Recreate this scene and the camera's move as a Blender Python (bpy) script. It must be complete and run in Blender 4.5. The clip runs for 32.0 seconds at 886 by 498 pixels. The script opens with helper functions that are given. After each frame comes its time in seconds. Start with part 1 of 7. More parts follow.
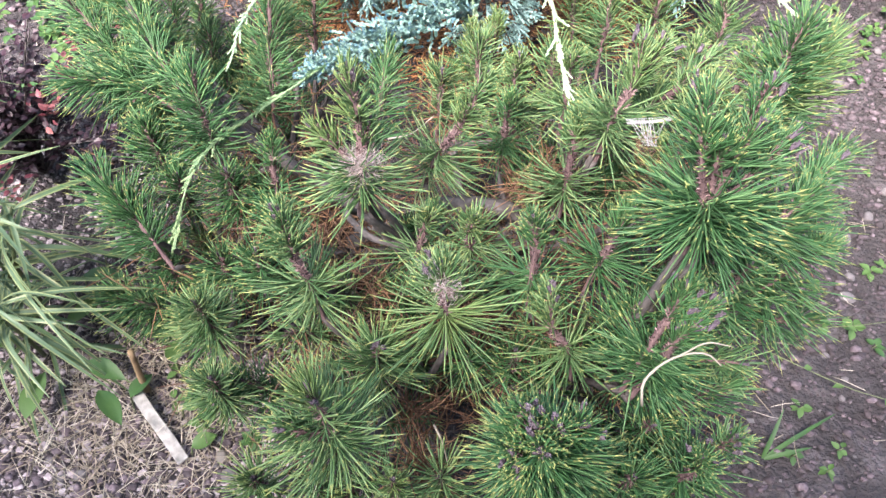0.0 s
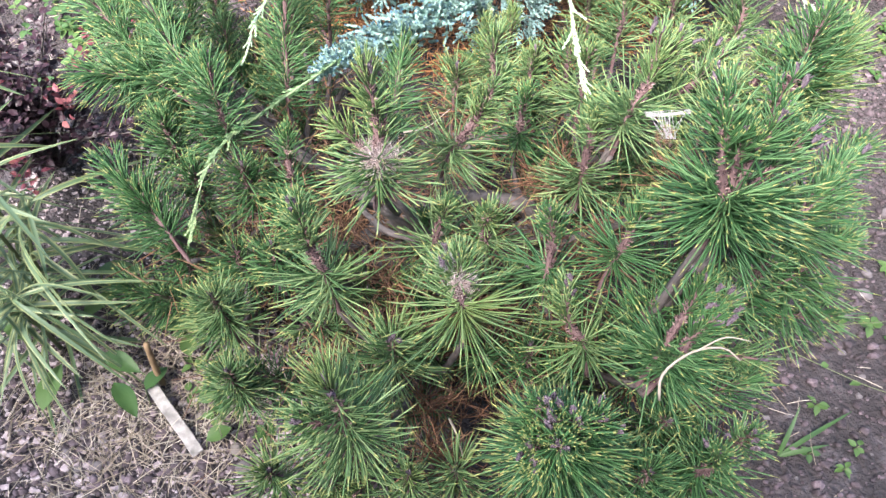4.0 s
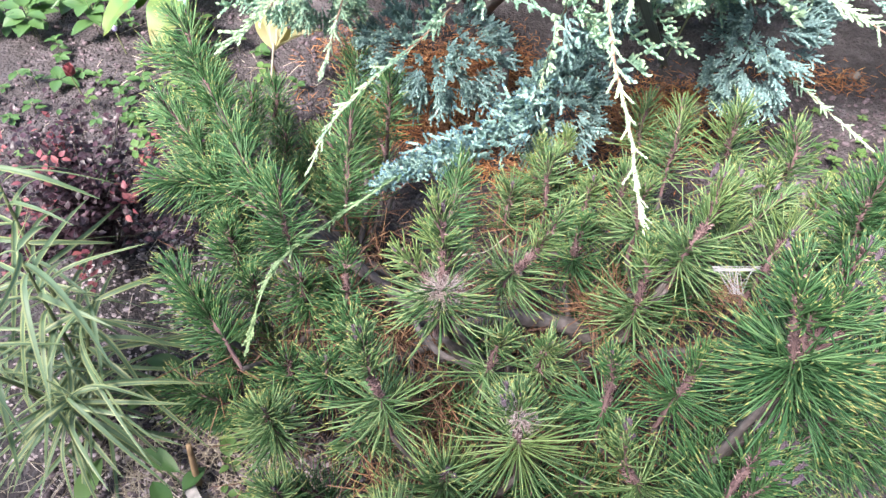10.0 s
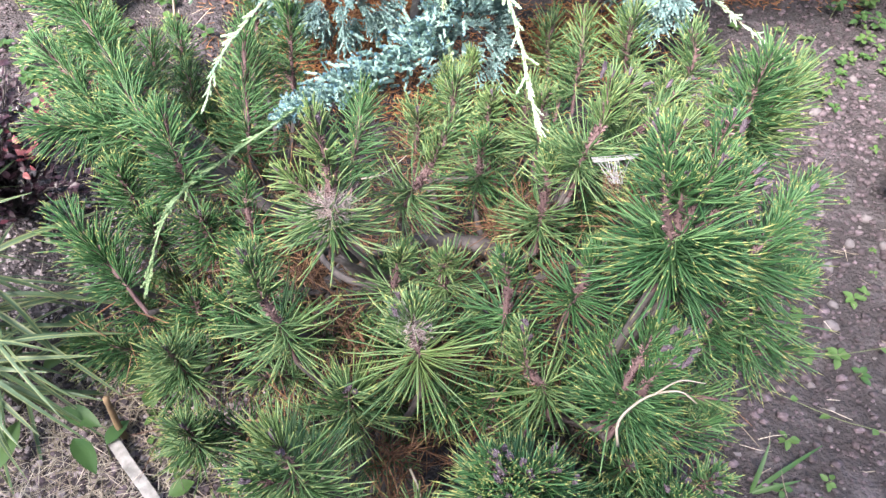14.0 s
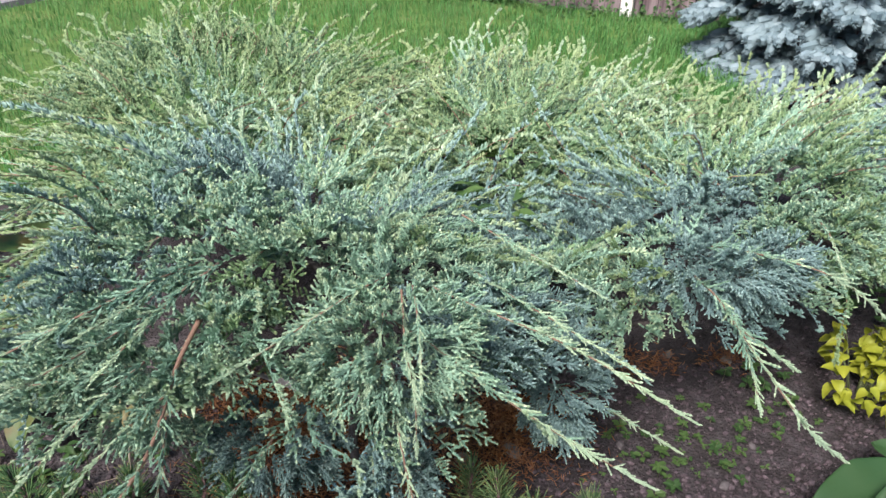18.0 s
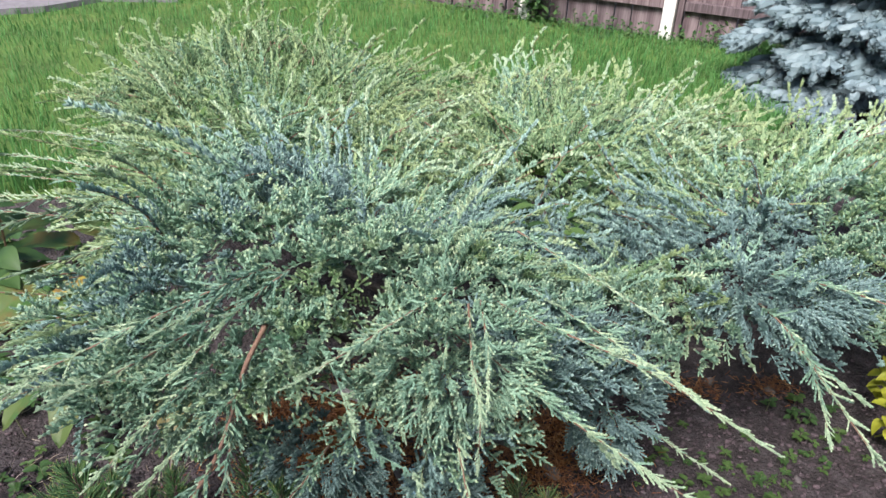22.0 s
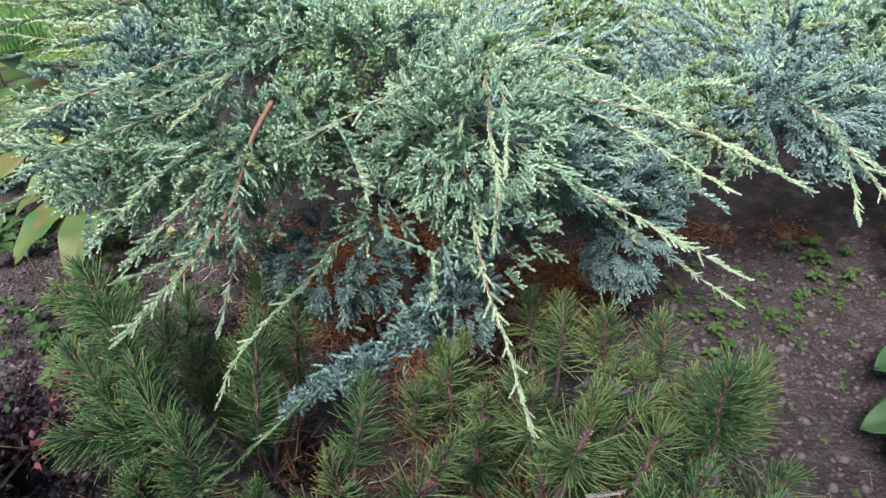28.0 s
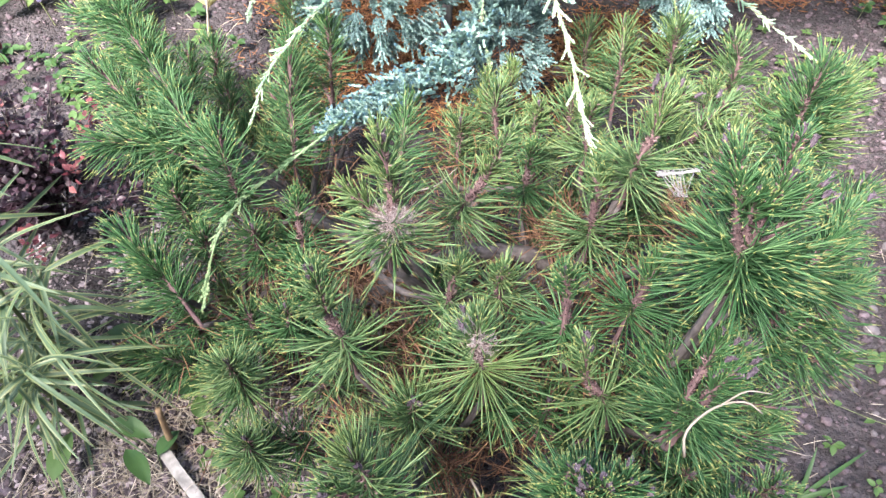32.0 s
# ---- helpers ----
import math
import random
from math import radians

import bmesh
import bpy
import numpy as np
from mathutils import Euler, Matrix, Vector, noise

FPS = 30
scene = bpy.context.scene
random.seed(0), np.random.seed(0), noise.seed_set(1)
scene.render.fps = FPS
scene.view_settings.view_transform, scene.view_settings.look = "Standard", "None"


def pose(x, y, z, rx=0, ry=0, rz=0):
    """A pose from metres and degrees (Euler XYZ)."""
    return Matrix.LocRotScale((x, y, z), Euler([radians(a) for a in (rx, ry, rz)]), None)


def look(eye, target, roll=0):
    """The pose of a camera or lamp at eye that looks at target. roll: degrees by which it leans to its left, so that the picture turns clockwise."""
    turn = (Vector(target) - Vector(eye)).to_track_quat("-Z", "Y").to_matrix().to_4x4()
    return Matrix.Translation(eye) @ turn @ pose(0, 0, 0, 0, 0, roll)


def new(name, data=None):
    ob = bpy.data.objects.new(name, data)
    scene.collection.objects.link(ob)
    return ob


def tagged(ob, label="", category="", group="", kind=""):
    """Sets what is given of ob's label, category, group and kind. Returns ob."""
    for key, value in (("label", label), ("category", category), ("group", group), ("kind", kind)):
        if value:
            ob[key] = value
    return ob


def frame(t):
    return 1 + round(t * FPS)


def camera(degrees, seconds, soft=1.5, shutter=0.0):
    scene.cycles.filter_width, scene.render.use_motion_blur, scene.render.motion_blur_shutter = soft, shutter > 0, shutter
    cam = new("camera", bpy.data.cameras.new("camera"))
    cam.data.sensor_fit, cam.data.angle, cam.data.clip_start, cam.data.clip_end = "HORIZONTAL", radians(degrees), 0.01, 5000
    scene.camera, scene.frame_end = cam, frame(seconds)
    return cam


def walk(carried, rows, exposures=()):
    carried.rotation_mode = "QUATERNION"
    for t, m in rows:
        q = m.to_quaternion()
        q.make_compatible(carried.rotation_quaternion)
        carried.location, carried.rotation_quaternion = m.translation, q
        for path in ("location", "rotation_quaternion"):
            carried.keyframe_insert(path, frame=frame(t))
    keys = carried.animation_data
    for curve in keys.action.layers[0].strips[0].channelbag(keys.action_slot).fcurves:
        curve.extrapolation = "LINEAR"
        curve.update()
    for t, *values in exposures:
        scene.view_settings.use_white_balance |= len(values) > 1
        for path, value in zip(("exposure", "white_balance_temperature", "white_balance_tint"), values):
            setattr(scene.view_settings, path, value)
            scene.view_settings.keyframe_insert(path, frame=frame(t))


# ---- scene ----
cam = camera(65.6, 32.0)
PATH = [
    (0, (0.055, 0.054, 1.218), (0.039, 1.165, -0.445), 2.5),
    (0.5, (0.053, 0.053, 1.215), (0.022, 1.158, -0.452), 2.0),
    (1, (0.05, 0.053, 1.214), (0.019, 1.157, -0.454), 2.0),
    (1.5, (0.055, 0.052, 1.213), (0.006, 1.159, -0.452), 0.9),
    (2, (0.054, 0.052, 1.213), (0.015, 1.159, -0.452), 1.6),
    (2.5, (0.051, 0.053, 1.214), (0.01, 1.159, -0.452), 1.7),
    (3, (0.051, 0.05, 1.213), (0.01, 1.152, -0.455), 1.4),
    (3.5, (0.046, 0.05, 1.214), (0.003, 1.154, -0.453), 1.6),
    (5.5, (0.052, 0.052, 1.211), (0.008, 1.15, -0.461), 1.2),
    (6, (0.05, 0.05, 1.214), (0.014, 1.148, -0.457), 1.6),
    (6.5, (0.05, 0.051, 1.215), (0.021, 1.147, -0.458), 2.1),
    (7, (0.047, 0.051, 1.219), (0.003, 1.159, -0.445), 1.5),
    (7.5, (0.045, 0.052, 1.222), (0.001, 1.17, -0.435), 1.7),
    (8, (0.034, 0.06, 1.232), (-0.03, 1.207, -0.406), 1.7),
    (8.5, (0.02, 0.071, 1.243), (-0.078, 1.253, -0.367), 1.5),
    (9, (0.007, 0.09, 1.248), (-0.097, 1.31, -0.334), 1.9),
    (9.5, (-0.014, 0.095, 1.267), (-0.146, 1.357, -0.279), 1.7),
    (10, (-0.012, 0.099, 1.267), (-0.131, 1.364, -0.277), 2.2),
    (10.5, (0.015, 0.102, 1.267), (-0.073, 1.369, -0.278), 2.2),
    (11, (0.045, 0.106, 1.265), (0.018, 1.377, -0.279), 3.0),
    (11.5, (0.069, 0.103, 1.259), (0.08, 1.36, -0.297), 3.3),
    (12, (0.093, 0.096, 1.249), (0.118, 1.334, -0.321), 2.9),
    (12.5, (0.103, 0.086, 1.242), (0.123, 1.308, -0.342), 2.0),
    (13, (0.096, 0.075, 1.234), (0.098, 1.274, -0.367), 1.5),
    (13.5, (0.087, 0.069, 1.22), (0.082, 1.25, -0.393), 1.8),
    (15.5, (0.084, 0.083, 1.284), (0.065, 1.371, -0.247), 0.9),
    (16, (0.094, 0.15, 1.363), (0.13, 1.57, -0.045), 1.3),
    (16.5, (0.122, 0.179, 1.477), (0.206, 1.668, 0.144), 0.6),
    (17, (0.144, 0.211, 1.541), (0.266, 1.774, 0.299), 0.7),
    (17.5, (0.159, 0.225, 1.611), (0.266, 1.854, 0.456), -0.1),
    (18, (0.155, 0.242, 1.657), (0.262, 1.905, 0.55), -0.2),
    (18.5, (0.153, 0.248, 1.697), (0.273, 1.938, 0.635), -0.4),
    (19, (0.151, 0.237, 1.702), (0.263, 1.931, 0.645), -0.6),
    (19.5, (0.143, 0.243, 1.682), (0.273, 1.932, 0.619), 0.2),
    (20, (0.086, 0.251, 1.679), (0.118, 1.953, 0.628), -0.6),
    (20.5, (0.021, 0.257, 1.675), (-0.016, 1.965, 0.636), 0.1),
    (21, (-0.029, 0.269, 1.655), (-0.103, 1.98, 0.622), 1.1),
    (21.5, (-0.005, 0.261, 1.648), (-0.044, 1.959, 0.591), 1.6),
    (22, (0.067, 0.25, 1.653), (0.122, 1.938, 0.582), 1.3),
    (22.5, (0.142, 0.248, 1.651), (0.304, 1.925, 0.574), 1.7),
    (23, (0.201, 0.244, 1.668), (0.448, 1.929, 0.62), 1.6),
    (23.5, (0.258, 0.237, 1.675), (0.582, 1.915, 0.636), 2.1),
    (24, (0.302, 0.23, 1.668), (0.668, 1.893, 0.62), 1.8),
    (24.5, (0.295, 0.233, 1.658), (0.654, 1.895, 0.605), 1.4),
    (26.5, (0.154, 0.23, 1.604), (0.323, 1.896, 0.511), 0.6),
    (27, (0.109, 0.206, 1.559), (0.214, 1.846, 0.42), 0.5),
    (27.5, (0.079, 0.186, 1.497), (0.142, 1.777, 0.286), 0.8),
    (28, (0.055, 0.152, 1.436), (0.09, 1.693, 0.163), 0.8),
    (28.5, (0.043, 0.122, 1.37), (0.061, 1.566, -0.013), 0.8),
    (29, (0.026, 0.106, 1.322), (0.047, 1.46, -0.15), 1.8),
    (29.5, (0.018, 0.09, 1.281), (0.012, 1.36, -0.264), 1.1),
    (30, (0.025, 0.073, 1.26), (-0.005, 1.304, -0.316), -0.1),
    (30.5, (0.024, 0.067, 1.263), (0.011, 1.293, -0.318), 0.6),
    (31, (0.022, 0.074, 1.254), (0.024, 1.297, -0.328), 1.6),
    (31.5, (0.018, 0.076, 1.241), (-0.024, 1.27, -0.363), -0.8),
    (32, (0.018, 0.074, 1.238), (-0.011, 1.258, -0.373), 0.2),
]
EXPOSURES = [(0, 2.74), (7, 2.72), (9, 2.64), (11, 2.54), (12, 2.58), (13, 2.68), (15.5, 2.5), (16.2, 2.12), (17, 1.15), (18, 0.8), (25, 0.78), (27, 0.74), (28, 1.06), (29, 1.25), (30, 2.62), (32, 2.68)]
walk(cam, [(t, look(eye, target, roll)) for t, eye, target, roll in PATH], EXPOSURES)

SUN_TURN, SUN_STRENGTH, SUN_WIDE, SKY_STRENGTH = -150.0, 5.0, 22.0, 0.12

# ---- light ----
world = bpy.data.worlds.new("sky")
scene.world = world
world.use_nodes = True
wn = world.node_tree
sky = wn.nodes.new("ShaderNodeTexSky")
sky.sky_type = "NISHITA"
sky.sun_disc = False
sky.sun_elevation, sky.sun_rotation = radians(52), radians(SUN_TURN)
sky.air_density, sky.dust_density = 1.0, 3.0
wn.links.new(sky.outputs["Color"], wn.nodes["Background"].inputs["Color"])
wn.nodes["Background"].inputs["Strength"].default_value = SKY_STRENGTH
sun = new("sun", bpy.data.lights.new("sun", "SUN"))
sun.data.energy, sun.data.angle, sun.data.color = SUN_STRENGTH, radians(SUN_WIDE), (1.0, 0.92, 0.915)
az, el = radians(SUN_TURN), radians(52)
sun.matrix_world = look((0, 0, 0), (-math.sin(az) * math.cos(el), -math.cos(az) * math.cos(el), -math.sin(el)))


# ---- mesh helpers ----
rng = np.random.default_rng(7)


def unit(v):
    v = np.asarray(v, float)
    return v / (np.linalg.norm(v, axis=-1, keepdims=True) + 1e-12)


def np_mesh(name, verts, tris, mats, slots=None, smooth=False):
    """A mesh of triangles from arrays; mats: one material or several, slots: the material of each triangle."""
    verts, tris = np.asarray(verts, np.float32), np.asarray(tris, np.int32)
    me = bpy.data.meshes.new(name)
    me.vertices.add(len(verts))
    me.vertices.foreach_set("co", verts.ravel())
    me.loops.add(len(tris) * 3)
    me.loops.foreach_set("vertex_index", tris.ravel())
    me.polygons.add(len(tris))
    me.polygons.foreach_set("loop_start", np.arange(0, len(tris) * 3, 3, dtype=np.int32))
    me.polygons.foreach_set("loop_total", np.full(len(tris), 3, np.int32))
    for m in mats if isinstance(mats, (list, tuple)) else [mats]:
        me.materials.append(m)
    if slots is not None:
        me.polygons.foreach_set("material_index", np.asarray(slots, np.int32))
    me.polygons.foreach_set("use_smooth", np.full(len(tris), smooth, bool))
    me.update(calc_edges=True)
    return me


class Heap:
    """Collects pieces of triangles."""

    def __init__(self):
        self.v, self.f, self.s, self.n = [], [], [], 0

    def add(self, v, f, slot=0):
        self.v.append(np.asarray(v, float))
        self.f.append(np.asarray(f, int) + self.n)
        self.s.append(np.full(len(f), slot) if np.isscalar(slot) else np.asarray(slot))
        self.n += len(v)

    def strew(self, v, f, turns, places, slot=0):
        """One template at many poses: turns (k, 3, 3) with scale, places (k, 3)."""
        k = len(places)
        if not k:
            return
        vv = np.einsum("kij,nj->kni", turns, v) + np.asarray(places)[:, None, :]
        ff = np.asarray(f)[None] + (np.arange(k) * len(v))[:, None, None]
        self.add(vv.reshape(-1, 3), ff.reshape(-1, 3), slot if np.isscalar(slot) else np.tile(slot, k))

    def mesh(self, name, mats, smooth=False):
        return np_mesh(name, np.concatenate(self.v), np.concatenate(self.f), mats, np.concatenate(self.s), smooth)


def part(name, data, parent, label=""):
    """Links a mesh (or a bmesh with its material) as one part under a thing or a part."""
    ob = new(name, data)
    ob.parent = parent
    return tagged(ob, label)


def thing(name, label, category, group="", at=(0, 0, 0), kind=""):
    ob = new(name)
    ob.location = at
    ob.empty_display_size = 0.1
    return tagged(ob, label, category, group, kind)


def bm_mesh(name, bm, mat, smooth=False):
    me = bpy.data.meshes.new(name)
    bm.to_mesh(me)
    bm.free()
    me.materials.append(mat)
    if smooth:
        me.polygons.foreach_set("use_smooth", np.full(len(me.polygons), True))
    return me


def spline(points, n):
    """n points of a smooth line through the points."""
    p = np.asarray(points, float)
    if len(p) == 2:
        return p[0] + (p[1] - p[0]) * np.linspace(0, 1, n)[:, None]
    q = np.vstack([2 * p[0] - p[1], p, 2 * p[-1] - p[-2]])
    out = []
    for t in np.linspace(0, len(p) - 1.0001, n):
        i = int(t)
        u = t - i
        a, b, c, d = q[i], q[i + 1], q[i + 2], q[i + 3]
        out.append(0.5 * (2 * b + (c - a) * u + (2 * a - 5 * b + 4 * c - d) * u * u + (3 * b - a - 3 * c + d) * u ** 3))
    return np.array(out)


def tube(path, radii, sides=6, rough=0.0):
    """A tapered tube with closed ends along a path."""
    path = np.asarray(path, float)
    n = len(path)
    radii = np.broadcast_to(np.asarray(radii, float), (n,))
    along = unit(np.gradient(path, axis=0))
    ref = np.array([0.0, 0.0, 1.0]) if abs(along[:, 2]).mean() < 0.8 else np.array([1.0, 0.0, 0.0])
    s = unit(np.cross(along, ref))
    u = np.cross(s, along)
    a = np.arange(sides) * 2 * np.pi / sides
    r = radii[:, None] * (1 + rough * (rng.random((n, sides)) - 0.5))
    v = path[:, None] + r[..., None] * (np.cos(a)[None, :, None] * s[:, None] + np.sin(a)[None, :, None] * u[:, None])
    v = np.vstack([v.reshape(-1, 3), path[0], path[-1]])
    f = []
    for i in range(n - 1):
        for j in range(sides):
            k = (j + 1) % sides
            f += [(i * sides + j, i * sides + k, (i + 1) * sides + k), (i * sides + j, (i + 1) * sides + k, (i + 1) * sides + j)]
    for j in range(sides):
        k = (j + 1) % sides
        f += [(n * sides, k, j), (n * sides + 1, (n - 1) * sides + j, (n - 1) * sides + k)]
    return v, np.array(f)


def frames_to(z, x=None):
    """Turns (k, 3, 3) whose third axis is z and whose first axis is as near to x as it can be."""
    z = unit(z)
    if x is None:
        x = rng.normal(size=z.shape)
    x = unit(x - z * (x * z).sum(-1, keepdims=True))
    return np.stack([x, np.cross(z, x), z], -1)


# ---- materials ----
def material(name, rough=0.8):
    m = bpy.data.materials.new(name)
    m.use_nodes = True
    t = m.node_tree
    b = t.nodes["Principled BSDF"]
    b.inputs["Roughness"].default_value = rough
    return m, t, b


def nd(t, kind, **inputs):
    n = t.nodes.new(kind)
    for k, v in inputs.items():
        n.inputs[k.replace("_", " ")].default_value = v
    return n


def ramp(t, fac, stops):
    r = t.nodes.new("ShaderNodeValToRGB")
    e = r.color_ramp.elements
    while len(e) < len(stops):
        e.new(0.5)
    for i, (p, c) in enumerate(stops):
        e[i].position, e[i].color = p, (*c, 1)
    t.links.new(fac, r.inputs["Fac"])
    return r.outputs["Color"]


def noise_fac(t, scale, detail=4.0, space="Object"):
    n = nd(t, "ShaderNodeTexNoise", Scale=scale, Detail=detail)
    t.links.new(t.nodes.new("ShaderNodeTexCoord").outputs[space], n.inputs["Vector"])
    return n.outputs["Fac"]


def mix(t, fac, a, b, mode="MIX"):
    m = t.nodes.new("ShaderNodeMix")
    m.data_type, m.blend_type = "RGBA", mode
    for s, v in ((m.inputs["Factor"], fac), (m.inputs["A"], a), (m.inputs["B"], b)):
        if isinstance(v, (int, float)):
            s.default_value = v
        elif isinstance(v, tuple):
            s.default_value = (*v, 1)
        else:
            t.links.new(v, s)
    return m.outputs["Result"]


def bump(t, b, height, strength=0.4, distance=0.01):
    n = nd(t, "ShaderNodeBump", Strength=strength, Distance=distance)
    t.links.new(height, n.inputs["Height"])
    t.links.new(n.outputs["Normal"], b.inputs["Normal"])


def leafy(name, dark, mid, light, patch, patch_scale=6.0, rough=0.55, glow=0.25, patch_at=(0.42, 0.62)):
    """Foliage: each leaf has a shade of its own, larger patches lean towards another hue, and light passes through a little."""
    m, t, b = material(name, rough)
    isl = t.nodes.new("ShaderNodeNewGeometry").outputs["Random Per Island"]
    c = ramp(t, isl, [(0.0, dark), (0.5, mid), (1.0, light)])
    n = ramp(t, noise_fac(t, patch_scale, 3.0), [(patch_at[0], (0, 0, 0)), (patch_at[1], (1, 1, 1))])
    sep = t.nodes.new("ShaderNodeMath")
    sep.operation = "MULTIPLY"
    sep.inputs[1].default_value = 0.7
    t.links.new(n, sep.inputs[0])
    c = mix(t, sep.outputs[0], c, patch)
    t.links.new(c, b.inputs["Base Color"])
    b.inputs["Specular IOR Level"].default_value = 0.35
    tr = t.nodes.new("ShaderNodeBsdfTranslucent")
    t.links.new(c, tr.inputs["Color"])
    mx = nd(t, "ShaderNodeMixShader", Fac=glow)
    out = t.nodes["Material Output"]
    t.links.new(b.outputs[0], mx.inputs[1])
    t.links.new(tr.outputs[0], mx.inputs[2])
    t.links.new(mx.outputs[0], out.inputs["Surface"])
    return m


def barky(name, a, b_, c, scale=60.0, rough=0.85, depth=0.004):
    m, t, b = material(name, rough)
    n = noise_fac(t, scale, 6.0)
    n2 = noise_fac(t, scale * 0.2, 3.0)
    t.links.new(mix(t, n2, ramp(t, n, [(0.3, a), (0.5, b_), (0.7, c)]), b_), b.inputs["Base Color"])
    bump(t, b, n, 0.6, depth)
    return m


M_NEEDLE = leafy("pine_needle", (0.039, 0.093, 0.033), (0.093, 0.178, 0.071), (0.232, 0.332, 0.148), (0.164, 0.220, 0.062), 9.0, 0.48, 0.22, (0.5, 0.75))
# Darker, greener needles than M_NEEDLE.
M_NEEDLE_DARK = leafy("pine_needle_dark", (0.024, 0.075, 0.027), (0.056, 0.140, 0.054), (0.150, 0.267, 0.110), (0.051, 0.130, 0.044), 9.0, 0.48, 0.22)
M_NEEDLE_TIP = leafy("pine_needle_tip", (0.134, 0.170, 0.058), (0.253, 0.279, 0.094), (0.404, 0.391, 0.145), (0.186, 0.229, 0.072), 9.0, 0.45, 0.25)
M_NEEDLE_DEAD = leafy("pine_needle_dead", (0.075, 0.036, 0.021), (0.165, 0.080, 0.043), (0.270, 0.160, 0.084), (0.113, 0.068, 0.050), 14.0, 0.7, 0.1)
M_NEEDLE_RUST = leafy("juniper_litter", (0.16, 0.06, 0.025), (0.32, 0.13, 0.045), (0.45, 0.24, 0.1), (0.2, 0.1, 0.06), 14.0, 0.7, 0.1)
M_SHOOT = leafy("pine_shoot_scale", (0.035, 0.022, 0.022), (0.094, 0.057, 0.057), (0.313, 0.212, 0.208), (0.062, 0.036, 0.039), 40.0, 0.85, 0.0)
M_BUD = leafy("pine_bud_scale", (0.043, 0.031, 0.040), (0.093, 0.071, 0.086), (0.211, 0.174, 0.198), (0.062, 0.046, 0.064), 60.0, 0.75, 0.0)
M_BARK = barky("pine_bark", (0.031, 0.025, 0.024), (0.068, 0.058, 0.055), (0.136, 0.120, 0.115), 70.0)
M_JUN = leafy("juniper_leaf", (0.134, 0.253, 0.180), (0.248, 0.409, 0.291), (0.401, 0.574, 0.405), (0.210, 0.360, 0.275), 5.0, 0.6, 0.12)
# Shoot ends: pale growth, lightened further to carry the light from above.
M_JUN_LIT_END = leafy("juniper_leaf_lit_end", (0.268, 0.392, 0.254), (0.401, 0.536, 0.341), (0.575, 0.679, 0.452), (0.348, 0.477, 0.341), 5.0, 0.6, 0.15)
M_JUN_BLUE = leafy("juniper_leaf_blue", (0.103, 0.185, 0.175), (0.172, 0.283, 0.271), (0.273, 0.397, 0.385), (0.145, 0.240, 0.242), 7.0, 0.6, 0.1)
# Blue shoot ends, likewise with the top light in their colour.
M_JUN_BLUE_LIT_END = leafy("juniper_leaf_blue_lit_end", (0.180, 0.306, 0.267), (0.275, 0.419, 0.371), (0.404, 0.557, 0.484), (0.236, 0.374, 0.340), 7.0, 0.6, 0.12)
# Warm sunlight on the far crown, put into the leaf colour.
M_JUN_YELLOW = leafy("juniper_leaf_sunlit", (0.114, 0.211, 0.102), (0.184, 0.302, 0.145), (0.278, 0.405, 0.200), (0.148, 0.274, 0.162), 5.0, 0.6, 0.15)
M_JUN_TIP = leafy("juniper_leaf_pale", (0.227, 0.328, 0.165), (0.317, 0.422, 0.209), (0.436, 0.533, 0.278), (0.272, 0.394, 0.224), 9.0, 0.6, 0.2)
M_JUN_ICE = leafy("juniper_leaf_ice", (0.072, 0.158, 0.194), (0.114, 0.220, 0.267), (0.187, 0.305, 0.362), (0.094, 0.183, 0.227), 9.0, 0.55, 0.12)
JUN_SET = [M_JUN, M_JUN_LIT_END, M_JUN_BLUE, M_JUN_BLUE_LIT_END, M_JUN_YELLOW, M_JUN_TIP, M_JUN_ICE]
M_JUN_STEM = barky("juniper_stem", (0.1, 0.06, 0.04), (0.19, 0.115, 0.08), (0.31, 0.215, 0.155), 120.0, 0.8, 0.002)
JUN_SET.append(M_JUN_STEM)
M_SPRUCE = leafy("spruce_needle", (0.082, 0.130, 0.149), (0.138, 0.203, 0.229), (0.226, 0.297, 0.320), (0.152, 0.214, 0.229), 5.0, 0.6, 0.1)
M_GRASS = leafy("grass_blade", (0.033, 0.120, 0.031), (0.069, 0.208, 0.056), (0.139, 0.305, 0.101), (0.095, 0.231, 0.067), 1.1, 0.5, 0.3)


def soil_material():
    m, t, b = material("soil", 0.95)
    big, mid_, fine = noise_fac(t, 1.6, 4.0), noise_fac(t, 14.0, 8.0), noise_fac(t, 90.0, 8.0)
    c = ramp(t, mid_, [(0.3, (0.016, 0.013, 0.014)), (0.5, (0.05, 0.042, 0.046)), (0.68, (0.13, 0.114, 0.124))])
    c = mix(t, fine, c, mix(t, big, (0.022, 0.015, 0.012), (0.07, 0.06, 0.064)))
    t.links.new(c, b.inputs["Base Color"])
    s = t.nodes.new("ShaderNodeMath")
    t.links.new(mid_, s.inputs[0])
    t.links.new(fine, s.inputs[1])
    bump(t, b, s.outputs[0], 1.0, 0.03)
    return m


M_SOIL = soil_material()


def turf_material():
    m, t, b = material("turf", 0.95)
    n, f = noise_fac(t, 2.2, 5.0), noise_fac(t, 40.0, 6.0)
    c = mix(t, f, ramp(t, n, [(0.35, (0.05, 0.11, 0.018)), (0.6, (0.1, 0.19, 0.03)), (0.75, (0.17, 0.19, 0.06))]), (0.04, 0.08, 0.015))
    t.links.new(c, b.inputs["Base Color"])
    bump(t, b, f, 0.8, 0.03)
    return m


M_TURF = turf_material()


